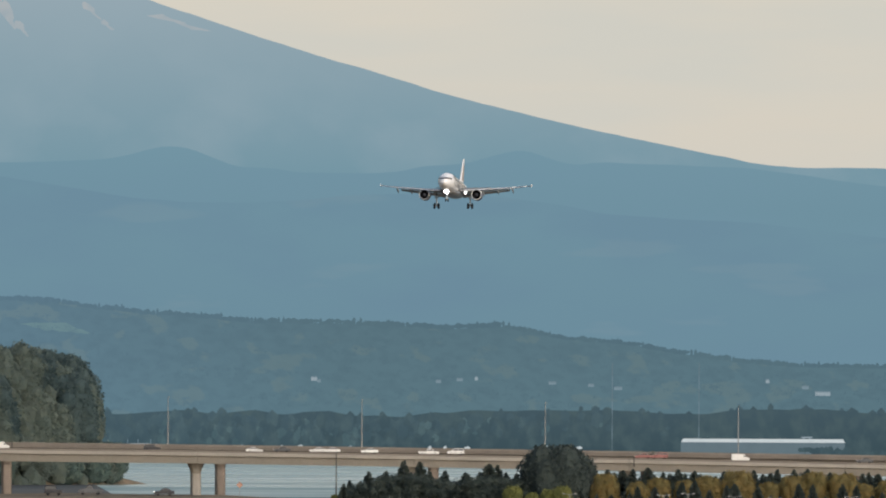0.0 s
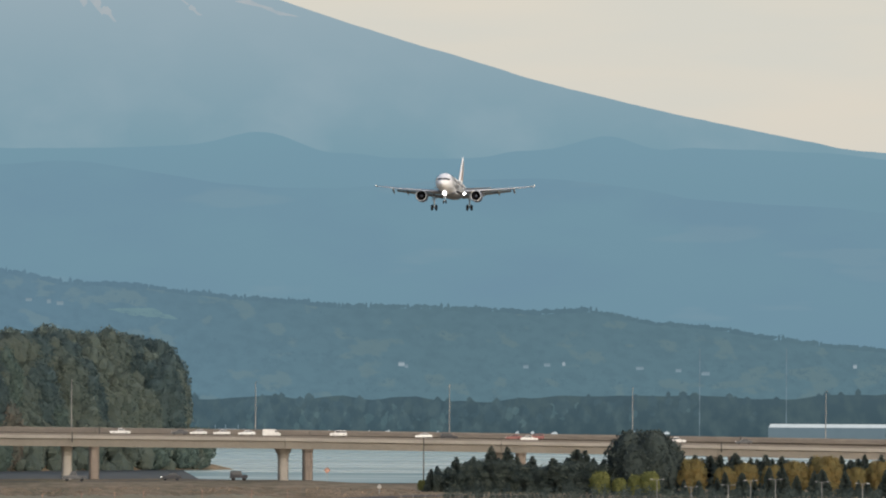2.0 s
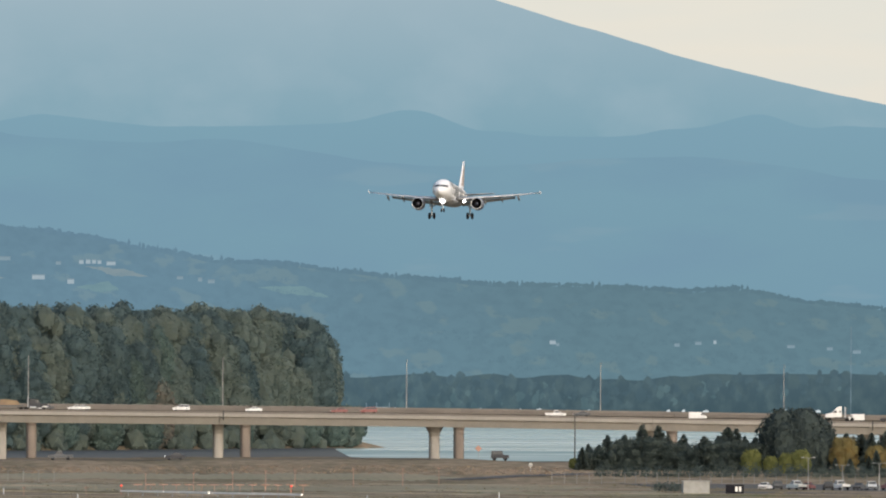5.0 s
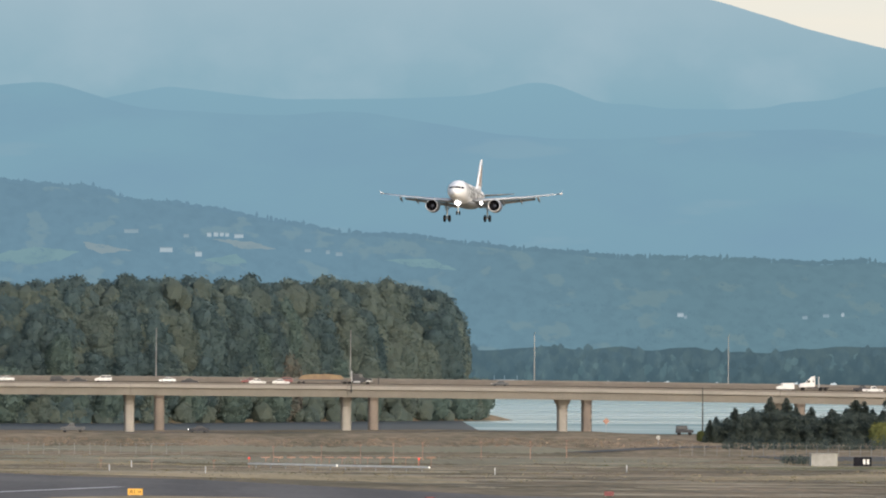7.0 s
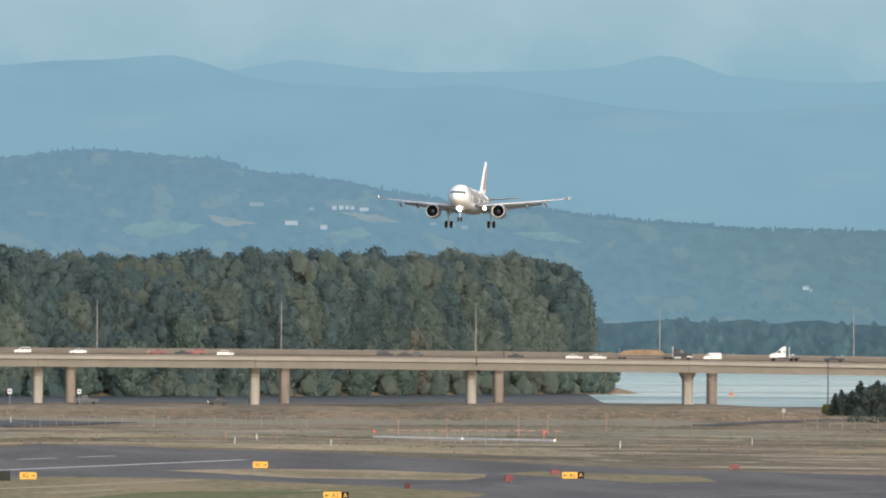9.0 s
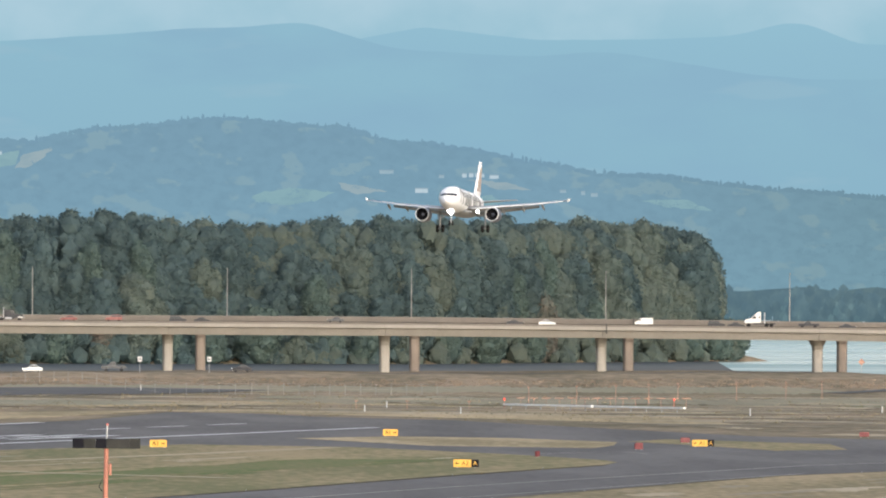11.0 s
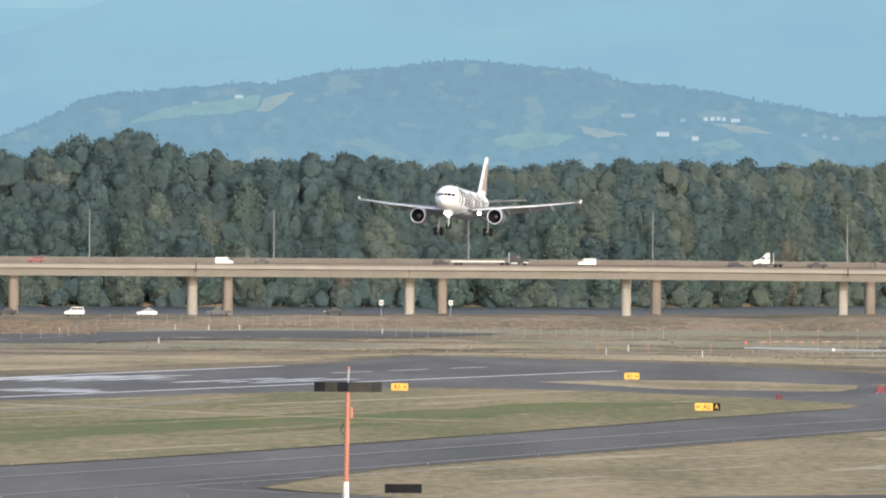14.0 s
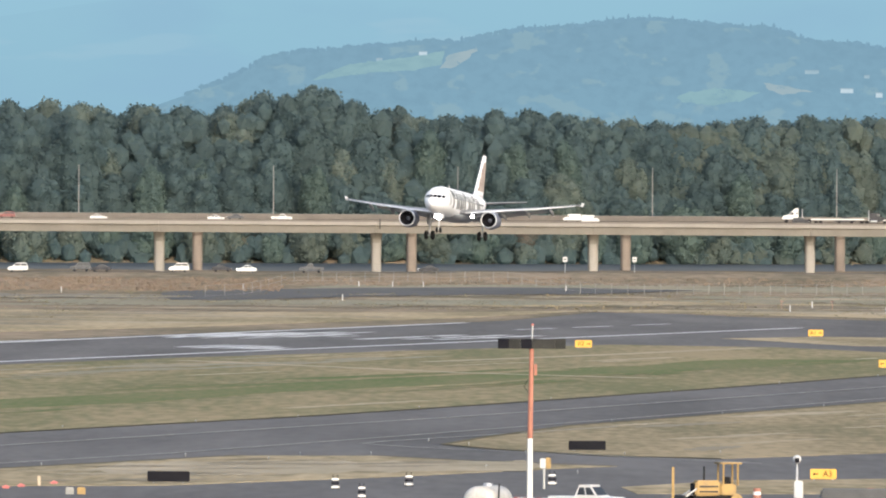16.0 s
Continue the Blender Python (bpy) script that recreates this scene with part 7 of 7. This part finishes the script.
for x, z, w, h in ((-7.3, 71.4, 3.6, 1.5), (140.4, 58.7, 5.4, 1.7), (128.6, 65.4, 6.0, 1.2), (151.6, 57.2, 2.8, 1.8), (155.9, 64.3, 1.8, 1.5), (158.3, 64.4, 1.9, 1.6), (160.4, 64.5, 1.6, 1.4), (162.3, 64.4, 1.5, 1.3),
                   (166.4, 63.9, 3.8, 1.4), (147.8, 64.0, 2.2, 0.9), (190.4, 59.1, 2.6, 0.8), (197.5, 58.4, 1.6, 1.2), (201.4, 57.8, 2.8, 1.1), (-22.6, 69.4, 2.6, 0.8),
                   (317.6, 36.9, 2.4, 1.4), (319.2, 36.3, 1.2, 0.9), (360.6, 36.3, 2.0, 0.9), (368.2, 37.0, 2.4, 0.8), (374.0, 37.3, 1.0, 1.3), (400.2, 36.0, 3.0, 0.8), (413.8, 35.3, 2.2, 0.8),
                   (422.9, 34.2, 3.2, 1.0), (477.8, 37.0, 1.2, 1.3), (495.2, 32.6, 6.2, 1.5), (490.3, 34.9, 2.6, 1.0)):
    house(x, z, w * 0.8, h * 0.75, h >= 1.3)



def field(corners, mat, label, seed):
    """A clearing laid on the hillside, its edge frayed by trees; corners give x and height."""
    rng = np.random.default_rng(seed)
    edge = []
    for (xa, za), (xb, zb) in zip(corners, corners[1:] + corners[:1]):
        n = max(3, int(math.hypot(xb - xa, zb - za) / 1.3))
        edge += [(xa + (xb - xa) * k / n + rng.normal(0, 0.35), za + (zb - za) * k / n + rng.normal(0, 0.16)) for k in range(n)]
    cx, cz = sum(p[0] for p in edge) / len(edge), sum(p[1] for p in edge) / len(edge)
    rings = [[(cx + (x - cx) * f, cz + (z - cz) * f) for x, z in edge] for f in (1.0, 0.66, 0.33)]
    n = len(edge)
    vs = [(x, hill_y(x, z) - 1.5, z) for ring in rings for x, z in ring] + [(cx, hill_y(cx, cz) - 1.5, cz)]
    fs = [(q * n + k, q * n + (k + 1) % n, (q + 1) * n + (k + 1) % n, (q + 1) * n + k) for q in (0, 1) for k in range(n)]
    fs += [(2 * n + k, 2 * n + (k + 1) % n, 3 * n) for k in range(n)]
    tagged(raw("field", vs, fs, mat), label, "field", kind="structure")


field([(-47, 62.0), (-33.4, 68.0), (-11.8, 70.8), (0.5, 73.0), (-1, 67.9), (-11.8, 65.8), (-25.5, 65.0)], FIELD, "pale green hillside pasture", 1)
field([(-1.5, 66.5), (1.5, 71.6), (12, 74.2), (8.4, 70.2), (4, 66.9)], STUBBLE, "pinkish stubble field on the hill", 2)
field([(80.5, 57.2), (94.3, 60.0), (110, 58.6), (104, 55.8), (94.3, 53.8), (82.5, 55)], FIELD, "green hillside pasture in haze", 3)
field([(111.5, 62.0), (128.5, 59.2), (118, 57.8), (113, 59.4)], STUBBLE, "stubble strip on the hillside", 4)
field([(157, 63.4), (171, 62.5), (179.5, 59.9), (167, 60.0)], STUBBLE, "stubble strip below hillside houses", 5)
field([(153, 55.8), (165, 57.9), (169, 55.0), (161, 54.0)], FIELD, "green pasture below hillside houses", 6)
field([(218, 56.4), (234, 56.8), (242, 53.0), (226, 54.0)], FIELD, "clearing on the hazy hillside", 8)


def hill_woods(rng):
    """Tree heads over the hill's slope, in loose rows and clusters."""
    c, r = [], []
    for _ in range(420):
        x = rng.uniform(-110, 540)
        crest = float(np.interp(x, CREST_X, CREST_Z))
        z = rng.uniform(28, crest - 3)
        s = rng.uniform(0.6, 1.3)
        for q in range(5):
            xx, zz = x + rng.normal(0, 4.5), z + rng.normal(0, 0.5)
            c.append((xx, hill_y(xx, zz) - 2, zz))
            r.append((s * rng.uniform(0.7, 1.7), 1.0, s * rng.uniform(0.5, 0.9)))
    return c, r


def hill_crest(rng):
    """The uneven row of tree heads along the hill's crest, broad ones and a few spires."""
    c, r = [], []
    x = -90.0
    while x < 540:
        z = float(np.interp(x, CREST_X, CREST_Z))
        spire = rng.uniform() < 0.16
        w = rng.uniform(0.5, 0.8) if spire else rng.uniform(0.9, 2.4)
        hgt = rng.uniform(1.4, 2.2) if spire else rng.uniform(0.6, 1.3)
        c.append((x, hill_y(x, z) + 1, z - 0.5 + rng.uniform(-0.4, 0.3)))
        r.append((w, 1.0, hgt))
        x += rng.uniform(0.6, 1.8)
    return c, r


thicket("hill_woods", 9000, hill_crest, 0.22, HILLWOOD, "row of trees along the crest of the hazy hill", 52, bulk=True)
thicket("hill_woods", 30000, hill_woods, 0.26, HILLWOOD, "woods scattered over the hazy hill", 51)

FARZ = float(land_z(np.float64(400.0), np.float64(4680.0)))
for x in (411.5, 441.0):
    mt = thing("radio_mast", "thin red and white radio mast on the far bank", "radio mast", "radio masts")
    for k in range(8):
        bm = bmesh.new()
        tube(bm, (0, 0, k * 4.3), (0, 0, k * 4.3 + 4.3), 0.12, 0.12, 6)
        part("section", bm, FARWALL if k % 2 else FARROOF, mt)
    mt.matrix_basis = pose(x * 0.995, 4630, FARZ - 1)
wb = thing("white_warehouse", "long low white warehouse on the far bank", "warehouse")
bm = bmesh.new()
box(bm, 0, 0, 1.5, 54, 12, 5.0, 0.1)
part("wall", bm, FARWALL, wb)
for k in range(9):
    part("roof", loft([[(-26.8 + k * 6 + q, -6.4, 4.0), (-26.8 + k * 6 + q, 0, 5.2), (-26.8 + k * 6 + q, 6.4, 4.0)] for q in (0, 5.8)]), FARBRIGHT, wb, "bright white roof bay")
wb.matrix_basis = pose(456.5, 4590, 12.2)
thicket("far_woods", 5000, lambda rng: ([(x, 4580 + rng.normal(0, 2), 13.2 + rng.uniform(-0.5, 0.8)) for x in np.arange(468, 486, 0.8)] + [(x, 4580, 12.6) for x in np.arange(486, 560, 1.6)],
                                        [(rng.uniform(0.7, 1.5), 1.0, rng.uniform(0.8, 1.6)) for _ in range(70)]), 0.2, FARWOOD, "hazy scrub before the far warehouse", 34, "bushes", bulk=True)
pl2 = thing("lattice_frame", "short steel lattice frame beside the warehouse", "gantry")
for x in (-1.4, 1.4):
    bm = bmesh.new()
    tube(bm, (x, 0, 0), (x * 0.7, 0, 9), 0.25, 0.2, 6)
    part("leg", bm, FARWHITE, pl2)
for z in (3, 6, 9):
    bm = bmesh.new()
    tube(bm, (-1.9, 0, z), (1.9, 0, z), 0.2, 0.2, 6)
    part("crossbar", bm, FARWHITE, pl2)
pl2.matrix_basis = pose(478.5, 4660, 9.0)
rb = np.random.default_rng(77)
for k in range(16):
    x = float(rb.uniform(232, 420)) if k > 3 else (238, 246, 258, 266)[k]
    bt = thing("far_boat", "small white boat or van at the far bank", "boat", "far bank boats")
    bm = bmesh.new()
    box(bm, 0, 0, 0.6, rb.uniform(1.0, 2.0), 2, 0.7, 0.2)
    part("hull", bm, FARBRIGHT, bt)
    bm = bmesh.new()
    box(bm, 0.2, 0, 1.1, 0.6, 1.4, 0.4, 0.1)
    part("cabin", bm, FARWHITE, bt)
    bt.matrix_basis = pose(x, 4600, 13.4 + rb.uniform(-0.3, 0.2))
sg2 = thing("dock_sign", "pale dockside frame and roof on the far bank", "frame")
bm = bmesh.new()
box(bm, 0, 0, 3.6, 6.5, 0.4, 0.4, 0.05)
part("beam", bm, FARWHITE, sg2)
for x in (-4, -0.5, 3.8):
    bm = bmesh.new()
    box(bm, x, 0, 2.2, 0.22, 0.4, 6.0)
    part("upright", bm, FARROOF, sg2)
sg2.matrix_basis = pose(252, 4668, 11.0)

lot = sheet("pavement_lot", [(207, 2600), (360, 2600), (360, 2950), (214, 2950), (206, 2880)], 0.05, ROADWAY, "dark asphalt car park below the levee", "car park")


def hedge_place(rng):
    c, r = [], []
    for x in np.arange(196, 202, 0.8):
        c.append((x, 2640 + rng.uniform(-3, 3), 0.9))
        r.append((0.9, 0.9, 1.0))
    for x in np.arange(206, 345, 1.2):
        c.append((x, 2945 + rng.uniform(-6, 6), float(land_z(np.float64(x), 2945.0)) + 0.8))
        r.append((1.1, 1.1, rng.uniform(1.0, 2.2)))
    for x in np.arange(205.5, 249, 0.55):
        h = float(np.interp(x, [205, 208, 214, 222, 229, 235, 241, 249], [1.8, 4.4, 6.6, 7.0, 5.2, 6.6, 6.4, 5.0]))
        for f in (0.25, 0.55, 0.85):
            c.append((x, 2988 + rng.uniform(-6, 4), float(land_z(np.float64(x), 2988.0)) + h * f))
            r.append((rng.uniform(0.9, 1.6), 1.3, rng.uniform(0.9, 1.5)))
    return c, r


thicket("hedge", 46000, hedge_place, 0.24, NEEDLES, "dark hedge and shrubs along the car park", 61, "bushes")


def reed_place(rng):
    c, r = [], []
    for _ in range(1500):
        x, y = rng.uniform(-125, -34), rng.uniform(2870, 2985)
        c.append((x, y, float(land_z(np.float64(x), np.float64(y))) + 0.15))
        r.append((rng.uniform(0.5, 1.6), 0.8, rng.uniform(0.25, 0.6)))
    for _ in range(1600):
        x, y = rng.uniform(-34, 205), rng.uniform(2940, 2995)
        c.append((x, y, float(land_z(np.float64(x), np.float64(y))) + 0.1))
        r.append((rng.uniform(0.4, 2.2), 0.8, rng.uniform(0.08, 0.22)))
    return c, r


REED = paint("dry_reeds", (0.235, 0.175, 0.130), 0.95, second=(0.165, 0.128, 0.092), scale=0.05, mix=0.5, island=0.06, fine=0.4)
thicket("dry_reeds", 30000, reed_place, 0.2, REED, "rough brown weeds and reeds on the levee slope", 63, "weeds")


def tuft_place(rng):
    c, r = [], []
    for _ in range(1800):
        x, y = rng.uniform(-120, 230), rng.uniform(2180, 2860)
        if x > np.interp(y, [2180, 2350, 2860], [75, 20, -200]) or x < -60:
            c.append((x, y, 0.08))
            r.append((rng.uniform(0.6, 3.0), 1.0, rng.uniform(0.06, 0.2)))
    return c, r


TUFT = paint("grass_tufts", (0.21, 0.17, 0.105), 0.95, second=(0.13, 0.122, 0.065), scale=0.03, mix=0.4, island=0.08, fine=0.3)
thicket("grass_tufts", 12000, tuft_place, 0.18, TUFT, "uneven tufts of dry grass beyond the runway", 65, "weeds")


# ---------------------------------------------------------------- what moves
def motions():
    """The landing aircraft and the traffic."""
    rows = []
    for t, l, z, head, nose_up, bank in ((0, 3060.8, 71.8, 11.9, 4.8, 0), (2, 2909.8, 65.7, 11.8, 4.4, 0), (4, 2757.4, 59.6, 11.8, 4.0, 0), (6.5, 2573.6, 50.35, 11.7, 3.6, 0), (9, 2394.5, 40.9, 11.7, 3.2, 0),
                                   (11.5, 2216.0, 31.75, 11.9, 3.2, 0), (14, 2037.3, 23.1, 12.3, 3.2, -0.6), (16, 1893.4, 16.1, 12.7, 3.2, -1.3)):
        turn = Matrix.Rotation(radians(180 - head), 4, "Z") @ Matrix.Rotation(radians(nose_up), 4, "X") @ Matrix.Rotation(radians(bank), 4, "Y")
        p = RW * l + LEFT * 388 + Vector((0, 0, z)) - turn @ Vector((0, 5.7, -2.25))
        rows.append((t, Matrix.Translation(p) @ turn))
    walk(plane, rows)
    for vehicle, rows in TRAFFIC:
        walk(vehicle, rows)


motions()
